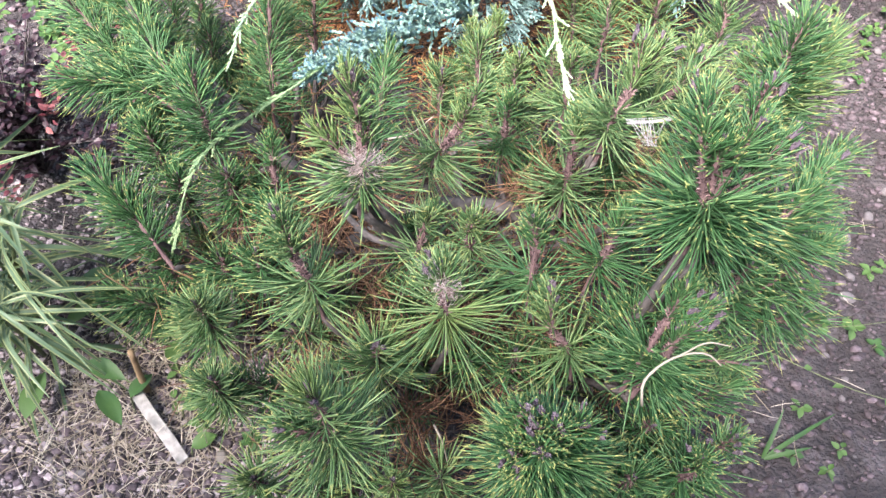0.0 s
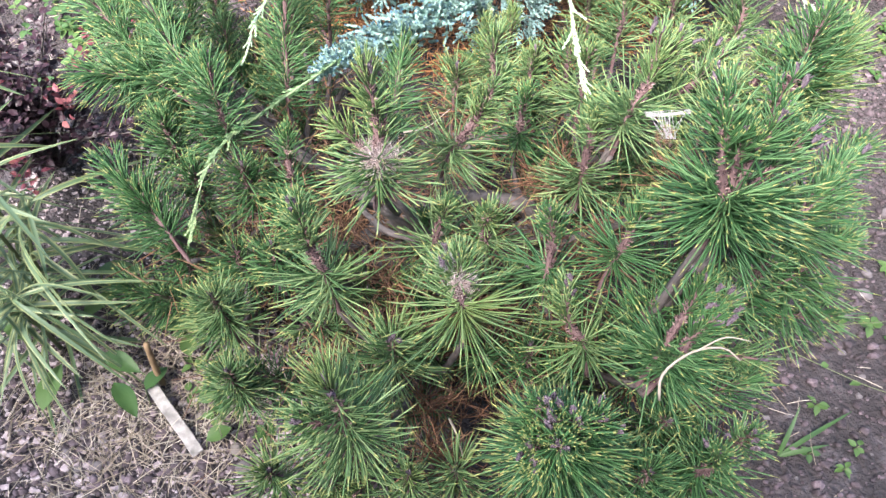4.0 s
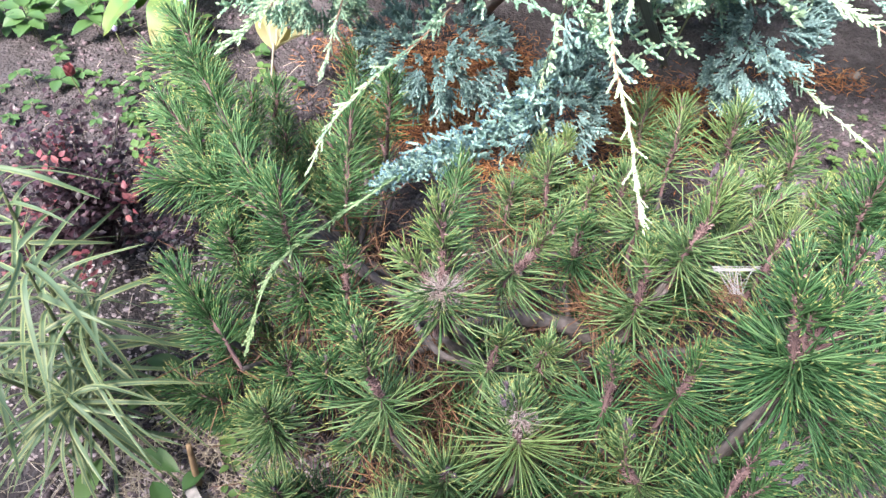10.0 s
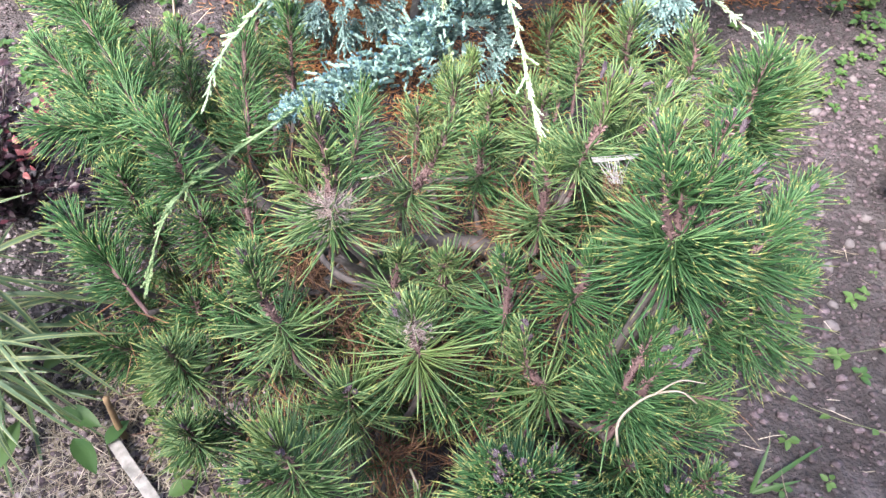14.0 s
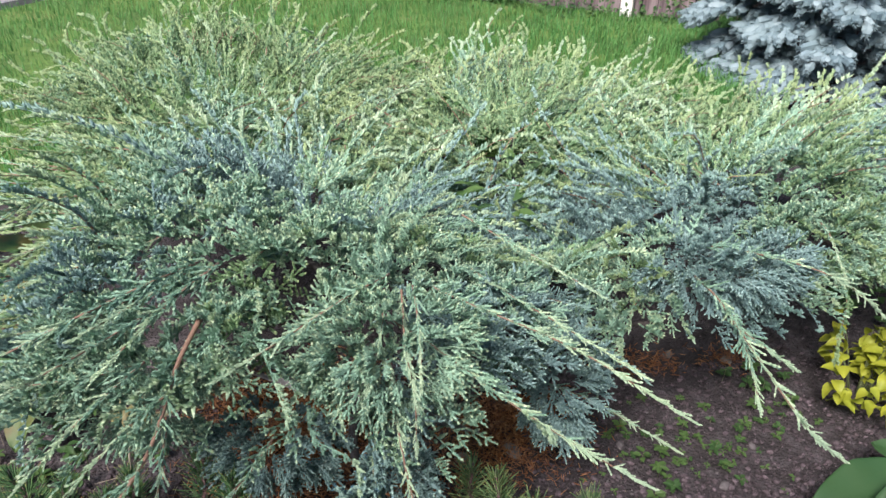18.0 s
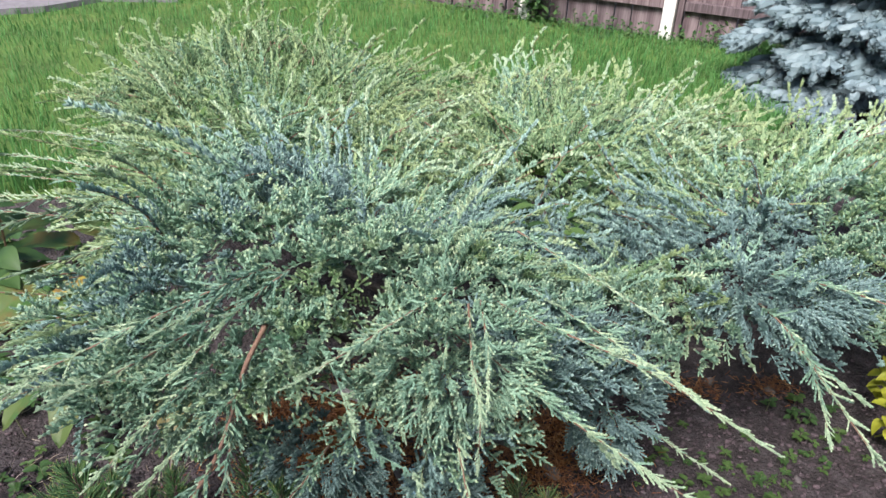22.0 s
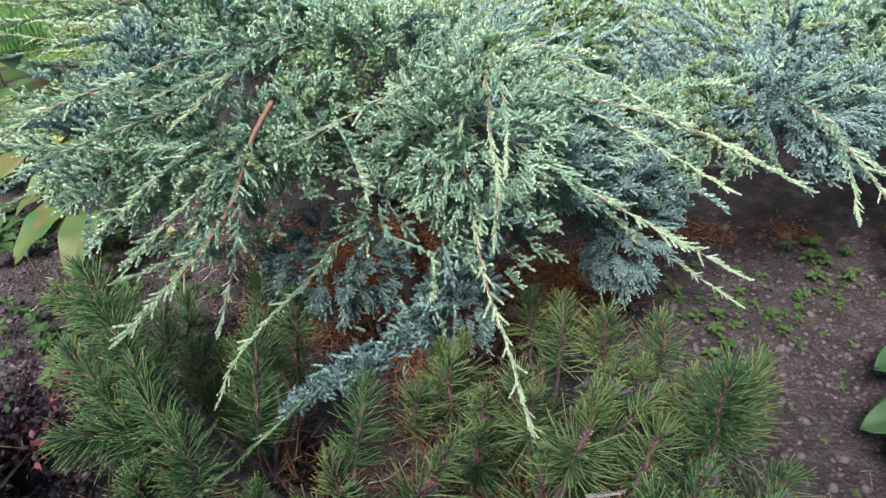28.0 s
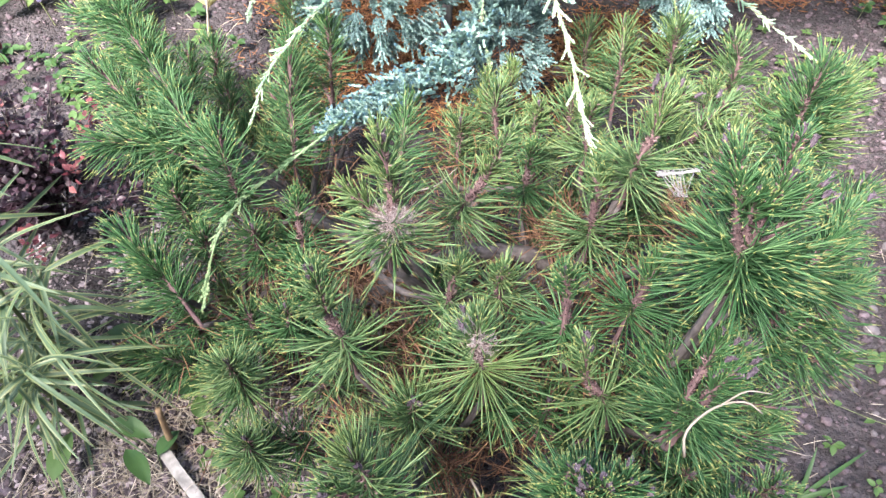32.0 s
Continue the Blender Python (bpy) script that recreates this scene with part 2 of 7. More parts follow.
def wood_material(name, a, b_, c, scale=1.0):
    m, t, b = material(name, 0.85)
    tc = t.nodes.new("ShaderNodeTexCoord")
    mp = t.nodes.new("ShaderNodeMapping")
    mp.inputs["Scale"].default_value = (30 * scale, 30 * scale, 1.6 * scale)
    t.links.new(tc.outputs["Object"], mp.inputs["Vector"])
    n = nd(t, "ShaderNodeTexNoise", Scale=1.5, Detail=7.0, Distortion=0.6)
    t.links.new(mp.outputs[0], n.inputs["Vector"])
    own = t.nodes.new("ShaderNodeObjectInfo").outputs["Random"]
    col = ramp(t, n.outputs["Fac"], [(0.3, a), (0.52, b_), (0.7, c)])
    tint = ramp(t, own, [(0, (0.72, 0.7, 0.72)), (1, (1.1, 1.05, 1.05))])
    t.links.new(mix(t, 1.0, col, tint, "MULTIPLY"), b.inputs["Base Color"])
    bump(t, b, n.outputs["Fac"], 0.5, 0.004)
    return m


M_BOARD = wood_material("weathered_boards", (0.061, 0.044, 0.049), (0.128, 0.100, 0.107), (0.208, 0.173, 0.180))


def plain(name, a, b_, scale=20.0, rough=0.7, depth=0.002, metal=0.0):
    m, t, b = material(name, rough)
    n = noise_fac(t, scale, 6.0)
    t.links.new(ramp(t, n, [(0.3, a), (0.7, b_)]), b.inputs["Base Color"])
    b.inputs["Metallic"].default_value = metal
    bump(t, b, n, 0.4, depth)
    return m


M_POST = plain("white_post", (0.6, 0.58, 0.56), (0.8, 0.79, 0.77), 12.0, 0.7)
M_CONCRETE = plain("concrete", (0.126, 0.121, 0.138), (0.181, 0.176, 0.197), 18.0, 0.9, 0.004)
M_STONE = barky("stone", (0.110, 0.094, 0.083), (0.176, 0.154, 0.138), (0.242, 0.220, 0.204), 40.0, 0.85, 0.003)
M_PEBBLE = barky("pebble", (0.066, 0.059, 0.061), (0.120, 0.106, 0.109), (0.204, 0.183, 0.187), 60.0, 0.85, 0.003)
M_WALL = plain("maroon_wall", (0.034, 0.013, 0.018), (0.053, 0.023, 0.029), 8.0, 0.8)

# ---- ground ----
LAWN_Z = 0.04


def lift(x, y):
    """The soil's height: level, with small mounds and hollows."""
    return 0.014 * math.sin(2.1 * x + 0.7) * math.cos(1.7 * y) + 0.012 * noise.noise((x * 3.1, y * 3.1, 0.3)) + 0.006 * noise.noise((x * 11, y * 11, 2.0))


def ground_sheet():
    xs = np.concatenate([[-900, -200, -60, -20, -9], np.arange(-5, 5.01, 0.06), [9, 20, 60, 200, 900]])
    ys = np.concatenate([[-900, -200, -60, -20, -6], np.arange(-1.5, 4.6, 0.06), [6, 9, 14, 30, 100, 300, 900]])
    v = [(x, y, lift(x, y) if abs(x) < 5 and -2 < y < 4.6 else 0.0) for y in ys for x in xs]
    w, f = len(xs), []
    for j in range(len(ys) - 1):
        for i in range(w - 1):
            a = j * w + i
            f += [(a, a + 1, a + w + 1), (a, a + w + 1, a + w)]
    return np_mesh("ground", v, f, M_SOIL, smooth=True)


ground = tagged(new("ground", ground_sheet()), "grey-brown crumbly garden soil of the planting bed", "ground", kind="structure")

# ---- lawn ----
POST_B = np.array([2.15, 6.21])
ALONG = unit(np.array([-2.267, 1.29]))


def fence_at(s):
    return POST_B + ALONG * s


def lawn_edge(x):
    return float(np.interp(x, [-14, -2.2, -1.5, -0.6, 0.6, 1.4, 2.0, 2.45, 2.7, 2.9], [2.9, 3.15, 3.4, 3.7, 3.6, 3.5, 3.9, 4.4, 5.2, 6.0]))


def fence_y(x):
    return POST_B[1] + (x - POST_B[0]) * ALONG[1] / ALONG[0]


def lawn_sheet():
    h = Heap()
    xs = np.concatenate([[-14, -10, -8], np.arange(-6, 2.95, 0.15)])
    v, f, rows = [], [], 26
    for x in xs:
        lo, hi = lawn_edge(x), fence_y(x) - 0.01
        for j in range(rows):
            y = lo + (hi - lo) * j / (rows - 1)
            v.append((x, y, LAWN_Z + 0.02 * noise.noise((x, y, 5.0)) + 0.02 * (j / rows)))
    for i in range(len(xs) - 1):
        for j in range(rows - 1):
            a = i * rows + j
            f += [(a, a + rows, a + rows + 1), (a, a + rows + 1, a + 1)]
    h.add(v, f)
    rim = [(x, lawn_edge(x), -0.06) for x in xs]
    n = len(v)
    f2 = []
    for i in range(len(xs) - 1):
        f2 += [(i * rows, n + i, n + i + 1), (i * rows, n + i + 1, (i + 1) * rows)]
    allv = np.vstack([np.array(v), np.array(rim)])
    return np_mesh("lawn", allv, np.array(f + f2), M_TURF, smooth=True)


lawn = tagged(new("lawn", lawn_sheet()), "green lawn behind the bed, running to a board fence", "lawn", kind="structure")


def grass():
    k = 62000
    x = rng.uniform(-6.5, 2.95, k)
    lo = np.array([lawn_edge(a) for a in x])
    hi = np.array([fence_y(a) for a in x]) - 0.05
    y = lo + (hi - lo) * rng.random(k) ** 1.35
    bare = np.exp(-(((x + 1.9) / 0.8) ** 2 + ((y - 5.2) / 0.25) ** 2)) + 0.8 * np.exp(-(((x - 1.41) / 0.3) ** 2 + ((y - 5.0) / 0.1) ** 2))
    keep = rng.random(k) > bare * 0.85
    keep &= ~((x < -2.33) & (y > np.interp(x, [-9, -4.4, -3.4, -3.05, -2.33], [6.2, 6.4, 6.79, 7.18, 7.2])) & (y < np.where(x > -3.0, 7.6, 20.0)))
    x, y, lo = x[keep], y[keep], lo[keep]
    k = len(x)
    tall = np.array([0.5 + 0.5 * noise.noise((a * 0.9, b * 0.9, 9.0)) for a, b in zip(x, y)])
    L = rng.uniform(0.05, 0.11, k) * (0.75 + 0.8 * tall) * np.where(y - lo < 0.25, 1.5, 1.0)
    a = rng.uniform(0, 2 * np.pi, k)
    lean = rng.uniform(0.1, 0.75, k)
    d = np.stack([np.cos(a), np.sin(a), np.zeros(k)], -1)
    s = np.stack([-np.sin(a), np.cos(a), np.zeros(k)], -1) * rng.uniform(0.0016, 0.0034, k)[:, None]
    p = np.stack([x, y, np.full(k, LAWN_Z - 0.005)], -1)
    up = np.array([0, 0, 1.0])
    m = p + L[:, None] * (0.6 * up + d * 0.25 * lean[:, None])
    e = p + L[:, None] * (0.95 * up * (1 - 0.3 * lean[:, None]) + d * 0.8 * lean[:, None])
    v = np.stack([p - s, p + s, m - s * 0.8, m + s * 0.8, e], 1).reshape(-1, 3)
    f = np.array([(0, 1, 3), (0, 3, 2), (2, 3, 4)])[None] + (np.arange(k) * 5)[:, None, None]
    return np_mesh("grass", v, f.reshape(-1, 3), M_GRASS)


tagged(new("grass", grass()), "dense mown green grass blades of the lawn", "grass", kind="stuff")


# ---- fence ----
def box(sx, sy, sz, bevel=0.004):
    bm = bmesh.new()
    bmesh.ops.create_cube(bm, size=1.0)
    bmesh.ops.scale(bm, vec=(sx, sy, sz), verts=bm.verts)
    if bevel:
        bmesh.ops.bevel(bm, geom=bm.edges[:], offset=bevel, segments=1, affect="EDGES")
    return bm


FENCE_TURN = math.degrees(math.atan2(ALONG[1], ALONG[0]))


def build_fence():
    fence = thing("fence", "weathered purple-brown board fence with white concrete posts", "fence", at=(POST_B[0], POST_B[1], 0.0))
    fence.rotation_euler = (0, 0, radians(FENCE_TURN))
    boards = [bm_mesh("board", box(w, 0.022, 1.86, 0.003), M_BOARD) for w in (0.125, 0.14, 0.155)]
    s, i = -4.2, 0
    while s < 10.5:
        w = (0.125, 0.14, 0.155)[(i * 7) % 3]
        b = part("board", boards[(i * 7) % 3], fence)
        b.location = (s + w / 2, -0.03 + 0.008 * (i % 2), 0.95 + 0.01 * math.sin(i * 2.3))
        b.rotation_euler = (0, radians(0.4 * math.sin(i * 1.7)), 0)
        s += w + 0.007
        i += 1
    posts = [-2.61, -1.3, 0.0, 1.3, 2.61, 3.9, 5.2, 6.5, 7.8]
    post = bm_mesh("post", box(0.1, 0.1, 2.0, 0.008), M_POST)
    side = bm_mesh("post_batten", box(0.045, 0.06, 1.9, 0.003), M_BOARD)
    for k, s in enumerate(posts):
        p = part("post", post, fence, "white-painted concrete post")
        p.location = (s, 0.06, 0.96)
        q = part("batten", side, fence)
        q.location = (s - 0.085, 0.03, 0.95)
    for k in range(len(posts) - 1):
        a, b = posts[k] + 0.05, posts[k + 1] - 0.11
        rail = bm_mesh("rail", box(b - a, 0.05, 0.075, 0.004), M_BOARD)
        for z in (0.33, 1.0, 1.7):
            r = part("rail", rail, fence)
            r.location = ((a + b) / 2, 0.012, z)
    for z, w, s in ((0.62, 0.62, 0.62), (0.5, 0.5, 0.75)):
        r = part("frame_bar", bm_mesh("frame_bar", box(w, 0.03, 0.05, 0.003), M_BOARD), fence)
        r.location = (s, 0.0, z)
    for s in (0.33, 0.95):
        r = part("frame_bar", bm_mesh("frame_bar", box(0.05, 0.03, 0.5, 0.003), M_BOARD), fence)
        r.location = (s, 0.0, 0.8)
    return fence


fence = build_fence()


# ---- needles and twigs ----
def needles(bases, dirs, lengths, sag, radius=0.0011, rings=(0.0, 0.6), blunt=1.0):
    """Curved three-sided needles; sag (k, 3): how far the tip is bent away from the straight line."""
    k = len(bases)
    x = unit(np.cross(dirs, rng.normal(size=(k, 3))))
    y = np.cross(dirs, x)
    ang = np.arange(3) * 2 * np.pi / 3
    rows = []
    for r, t in zip([0.85] + [1.0] * (len(rings) - 2) + [blunt], rings):
        c = bases + dirs * (lengths * t)[:, None] + sag * t * t
        for a in ang:
            rows.append(c + radius * r * (math.cos(a) * x + math.sin(a) * y))
    rows.append(bases + dirs * lengths[:, None] + sag)
    v = np.stack(rows, 1).reshape(-1, 3)
    f, last = [], 3 * (len(rings) - 1)
    for i in range(len(rings) - 1):
        for j in range(3):
            q = (j + 1) % 3
            f += [(3 * i + j, 3 * i + q, 3 * i + 3 + q), (3 * i + j, 3 * i + 3 + q, 3 * i + 3 + j)]
    for j in range(3):
        f.append((last + j, last + (j + 1) % 3, last + 3))
    f = np.array(f)[None] + (np.arange(k) * (last + 4))[:, None, None]
    return v, f.reshape(-1, 3)


# ---- mountain pine ----
pine = thing("mountain_pine", "low spreading mountain pine with long green needles and purplish buds", "pine shrub", at=(0.1, 0.75, 0.0))
PINE = np.array([0.1, 0.75, 0.0])


def pine_shoot(base, tip, full=1.0, buds=1, mat=None, long=0.072, spread=1.0, bare=1, fine=True):
    """One shoot: a scaly stem from base to tip, needles round it, buds on its end.
    A bare one has old needles below, a naked scaly middle and a tuft of young needles at the tip."""
    base, tip = np.array(base) - PINE, np.array(tip) - PINE
    ax = tip - base
    size = np.linalg.norm(ax)
    d = ax / size
    bend = 0.1 * size * rng.normal(size=3)
    low = base - d * 0.05 + np.array([0, 0, -0.02])
    path = spline([low, base, base + ax * 0.5 + bend * 0.5, tip], 16)
    stem = Heap()
    v, f = tube(path, np.interp(np.linspace(0, 1, 16), [0, 0.35, 0.5, 0.9, 1], [0.0036, 0.0036, 0.0044, 0.0036, 0.002]) * (0.85 + 0.3 * rng.random(16)), 8, 0.4)
    stem.add(v, f)

    def at(u):
        """Places on the stem's line and how far they stand off it."""
        return base + ax * u[:, None] + bend * np.clip(u * (1 - u) * 2, 0, 1)[:, None]

    def round_about(k):
        q = unit(rng.normal(size=(k, 3)))
        return unit(q - d * (q @ d)[:, None])

    k = int((2300 if fine else 400) * size) + 12
    nrm, t = round_about(k), rng.random(k)
    sv, sf = needles(at(t) + nrm * 0.0028, unit(nrm + rng.uniform(0.1, 1.0, k)[:, None] * d), rng.uniform(0.003, 0.0095, k), np.zeros((k, 3)), 0.0011, (0.0, 0.5), 0.8)
    stem.add(sv, sf)
    shoot = part("shoot", stem.mesh("shoot", M_SHOOT), pine)
    if bare:
        na, nb = int(88 * full + 22), int(60 + 80 * full)
        u = np.concatenate([rng.uniform(-0.3, 0.1, na), rng.uniform(0.48, 1.02, nb)])
        ang = np.concatenate([np.interp(u[:na], [-0.3, 0.1], [104, 66]), np.interp(u[na:], [0.48, 1.0], [54, 14])])
        L = np.concatenate([np.full(na, long * 1.05), np.interp(u[na:], [0.48, 1.0], [long * 0.56, long * 0.36])])
    else:
        na = int(125 * full + 600 * size)
        u = rng.random(na) * 1.3 - 0.3
        ang = np.interp(u, [-0.3, 0.4, 1.0], [84, 56, 18])
        L = long * np.interp(u, [-0.3, 0.5, 1.0], [1.05, 0.9, 0.6])
    n = len(u)
    nrm = round_about(n)
    ang = np.radians(ang * spread + rng.normal(0, 15, n))
    dirs = d * np.cos(ang)[:, None] + nrm * np.sin(ang)[:, None]
    L = L * rng.uniform(0.62, 1.12, n)
    sag = d * (0.2 * L * np.sin(ang))[:, None] + np.array([0, 0, -1.0]) * (rng.uniform(0.04, 0.34, n) * L)[:, None] + rng.normal(0, 0.003, (n, 3))
    rings = (0.0, 0.5, 0.87) if fine else (0.0, 0.85)
    v, f = needles(at(u) + nrm * 0.003, dirs, L, sag, 0.00112, rings, 0.88)
    slot = np.zeros(6 * (len(rings) - 1) + 3, int)
    slot[-3:] = 1
    part("needles", np_mesh("needles", v, f, [mat or M_NEEDLE, M_NEEDLE_TIP], np.tile(slot, n), smooth=True), shoot)
    for b in range(buds + (buds > 1) * 2):
        o = tip + rng.normal(0, 0.005 + 0.0012 * buds, 3) * (b > 0)
        e = o + unit(d + rng.normal(0, 0.3, 3) * (b > 0)) * rng.uniform(0.007, 0.014)
        hp = Heap()
        hp.add(*tube(spline([o - d * 0.004, o, (o + e) / 2, e], 7), [0.0012, 0.002, 0.0026, 0.0026, 0.0022, 0.0015, 0.0004], 7, 0.4))
        k = 34
        t, q = rng.random(k), round_about(k)
        hp.add(*needles(o + (e - o) * t[:, None] * 0.9 + q * 0.0015, unit(q + 1.3 * d), rng.uniform(0.0025, 0.004, k), np.zeros((k, 3)), 0.0011, (0.0, 0.5), 0.8))
        part("bud", hp.mesh("bud", M_BUD), shoot)
    return low


def limb(points, r0, r1, n=16):
    p = spline([np.array(q) - PINE for q in points], n)
    v, f = tube(p, np.linspace(r0, r1, n), 8, 0.25)
    return part("limb", np_mesh("limb", v, f, M_BARK, smooth=True), pine)


SHOOTS = []


def s(bx, by, bz, tx, ty, tz, **more):
    low = pine_shoot((bx, by, bz), (tx, ty, tz), **more)
    SHOOTS.append(low + PINE)


Y = M_NEEDLE
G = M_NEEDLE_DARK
# the crown's middle
s(-0.062, 0.614, 0.548, -0.074, 0.655, 0.672, full=1.1, buds=2, mat=Y, long=0.084)
s(-0.072, 0.616, 0.545, -0.120, 0.637, 0.596, full=0.4, mat=Y)
s(-0.058, 0.615, 0.550, -0.052, 0.646, 0.597, full=0.3, mat=Y)
s(0.034, 0.726, 0.468, 0.093, 0.749, 0.592, full=1.0, mat=Y, long=0.08)
s(0.056, 0.462, 0.468, 0.050, 0.486, 0.532, full=1.1, buds=3, mat=Y, long=0.1, spread=1.15)
s(-0.122, 0.504, 0.445, -0.149, 0.536, 0.556, full=1.1, buds=2, mat=Y, long=0.084)
s(0.013, 0.593, 0.404, 0.031, 0.602, 0.478, full=0.75, mat=Y, long=0.08)
s(0.087, 0.603, 0.405, 0.088, 0.588, 0.492, full=0.65, mat=Y, long=0.076)
s(0.165, 0.530, 0.450, 0.156, 0.551, 0.547, full=0.8, mat=G, long=0.076)
s(0.256, 0.553, 0.470, 0.276, 0.577, 0.537, full=0.95, mat=G, long=0.086)
s(0.216, 0.456, 0.403, 0.184, 0.490, 0.484, full=0.8, buds=2, mat=Y, long=0.086)
s(0.229, 0.738, 0.400, 0.229, 0.774, 0.498, full=0.9, mat=Y, long=0.082)
s(0.227, 0.862, 0.450, 0.230, 0.886, 0.520, full=0.5, mat=Y, long=0.07)
s(0.279, 0.772, 0.500, 0.306, 0.825, 0.606, full=0.9, buds=2, mat=Y, long=0.084)
s(0.285, 0.776, 0.510, 0.335, 0.829, 0.596, full=0.6, buds=2, mat=Y, long=0.08)
s(0.345, 0.812, 0.500, 0.415, 0.850, 0.560, full=0.9, buds=2, mat=Y, long=0.084)
s(0.136, 0.835, 0.380, 0.143, 0.850, 0.465, full=0.7, mat=G)
s(0.153, 0.895, 0.400, 0.150, 0.912, 0.490, full=0.9, mat=Y)
s(0.150, 0.560, 0.330, 0.144, 0.556, 0.405, full=0.45, mat=Y, bare=0)
s(0.155, 0.477, 0.270, 0.156, 0.474, 0.345, full=0.5, mat=G, bare=0)
# the high tufts of one side
s(0.322, 0.508, 0.640, 0.294, 0.557, 0.755, full=1.2, buds=2, mat=G, long=0.09)
s(0.328, 0.514, 0.645, 0.321, 0.531, 0.715, full=1.0, buds=2, mat=G, long=0.088, spread=1.12)
s(0.332, 0.516, 0.640, 0.357, 0.556, 0.722, full=1.0, buds=2, mat=G, long=0.084)
s(0.338, 0.524, 0.645, 0.364, 0.580, 0.752, full=0.7, buds=2, mat=G, long=0.08)
s(0.345, 0.520, 0.630, 0.402, 0.570, 0.690, full=1.0, buds=2, mat=G, long=0.084)
s(0.462, 0.575, 0.525, 0.500, 0.612, 0.560, full=1.1, mat=G, long=0.088)
s(0.480, 0.600, 0.500, 0.537, 0.662, 0.555, full=1.0, buds=2, mat=G, long=0.084)
s(0.500, 0.560, 0.430, 0.560, 0.600, 0.480, full=1.0, mat=G, long=0.084)
s(0.420, 0.520, 0.430, 0.432, 0.532, 0.505, full=0.9, mat=G, bare=0)
s(0.500, 0.790, 0.545, 0.502, 0.815, 0.652, full=1.4, mat=G, long=0.082, bare=0)
s(0.516, 0.796, 0.520, 0.560, 0.850, 0.610, full=1.1, buds=0, mat=Y, long=0.082, bare=0)
s(0.560, 0.850, 0.470, 0.608, 0.915, 0.565, full=1.1, buds=0, mat=Y, bare=0)
s(0.380, 0.740, 0.500, 0.400, 0.760, 0.580, full=0.7, mat=Y, bare=0)
s(0.440, 0.690, 0.500, 0.455, 0.705, 0.590, full=0.8, mat=G)
s(0.560, 0.700, 0.420, 0.600, 0.730, 0.500, full=0.8, mat=G, bare=0)
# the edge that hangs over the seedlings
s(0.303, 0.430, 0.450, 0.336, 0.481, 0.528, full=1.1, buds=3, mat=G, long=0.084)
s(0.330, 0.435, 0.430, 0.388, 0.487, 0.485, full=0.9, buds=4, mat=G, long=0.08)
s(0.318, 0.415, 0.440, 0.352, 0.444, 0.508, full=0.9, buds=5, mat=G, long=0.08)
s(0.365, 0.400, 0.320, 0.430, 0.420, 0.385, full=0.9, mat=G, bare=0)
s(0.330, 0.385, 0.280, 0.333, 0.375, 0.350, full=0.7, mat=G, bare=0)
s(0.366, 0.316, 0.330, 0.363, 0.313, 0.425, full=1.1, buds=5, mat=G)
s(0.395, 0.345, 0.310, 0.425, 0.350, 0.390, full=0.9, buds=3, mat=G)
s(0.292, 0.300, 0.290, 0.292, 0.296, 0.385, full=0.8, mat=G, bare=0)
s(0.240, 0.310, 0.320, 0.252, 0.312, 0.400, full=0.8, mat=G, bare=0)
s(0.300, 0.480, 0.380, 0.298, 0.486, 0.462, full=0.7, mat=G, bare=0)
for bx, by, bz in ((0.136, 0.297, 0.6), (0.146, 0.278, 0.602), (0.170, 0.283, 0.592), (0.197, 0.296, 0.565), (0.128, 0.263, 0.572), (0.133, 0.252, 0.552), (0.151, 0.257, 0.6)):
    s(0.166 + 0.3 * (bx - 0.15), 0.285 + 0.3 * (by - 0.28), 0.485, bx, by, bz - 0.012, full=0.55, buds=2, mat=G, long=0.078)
# the near edge and the low side
s(-0.062, 0.300, 0.450, -0.081, 0.319, 0.545, full=1.4, buds=2, mat=Y, long=0.088, bare=0)
s(-0.068, 0.300, 0.455, -0.110, 0.293, 0.505, full=0.6, buds=2, mat=Y, long=0.08)
s(-0.036, 0.430, 0.350, -0.028, 0.426, 0.437, full=1.3, buds=2, mat=Y, long=0.084, bare=0)
s(0.003, 0.280, 0.300, 0.004, 0.276, 0.385, full=0.6, mat=Y)
s(0.060, 0.300, 0.270, 0.060, 0.294, 0.350, full=0.5, mat=Y, bare=0)
s(-0.176, 0.300, 0.230, -0.176, 0.286, 0.320, full=1.0, mat=Y, bare=0)
s(-0.100, 0.290, 0.220, -0.098, 0.282, 0.305, full=0.8, mat=Y, bare=0)
s(-0.262, 0.420, 0.235, -0.260, 0.413, 0.328, full=1.2, mat=Y, long=0.07, bare=0)
s(-0.296, 0.515, 0.270, -0.293, 0.506, 0.370, full=1.5, mat=Y, long=0.078, bare=0)
s(-0.303, 0.635, 0.220, -0.303, 0.628, 0.305, full=0.7, mat=G, bare=0)
s(-0.300, 0.742, 0.290, -0.300, 0.738, 0.380, full=0.9, mat=G, bare=0)
s(-0.228, 0.740, 0.340, -0.230, 0.778, 0.425, full=0.7, mat=G)
s(-0.190, 0.640, 0.330, -0.186, 0.640, 0.420, full=0.9, mat=G, bare=0)
s(-0.230, 0.600, 0.290, -0.226, 0.598, 0.370, full=0.7, mat=G, bare=0)
s(-0.326, 0.780, 0.420, -0.341, 0.820, 0.512, full=1.4, mat=G, long=0.076, bare=0)
s(-0.423, 0.775, 0.330, -0.424, 0.780, 0.428, full=1.3, mat=G, bare=0)
s(-0.405, 0.635, 0.340, -0.445, 0.672, 0.372, full=1.1, buds=0, mat=G, bare=0)
s(-0.445, 0.672, 0.365, -0.500, 0.722, 0.392, full=1.2, mat=G, bare=0)
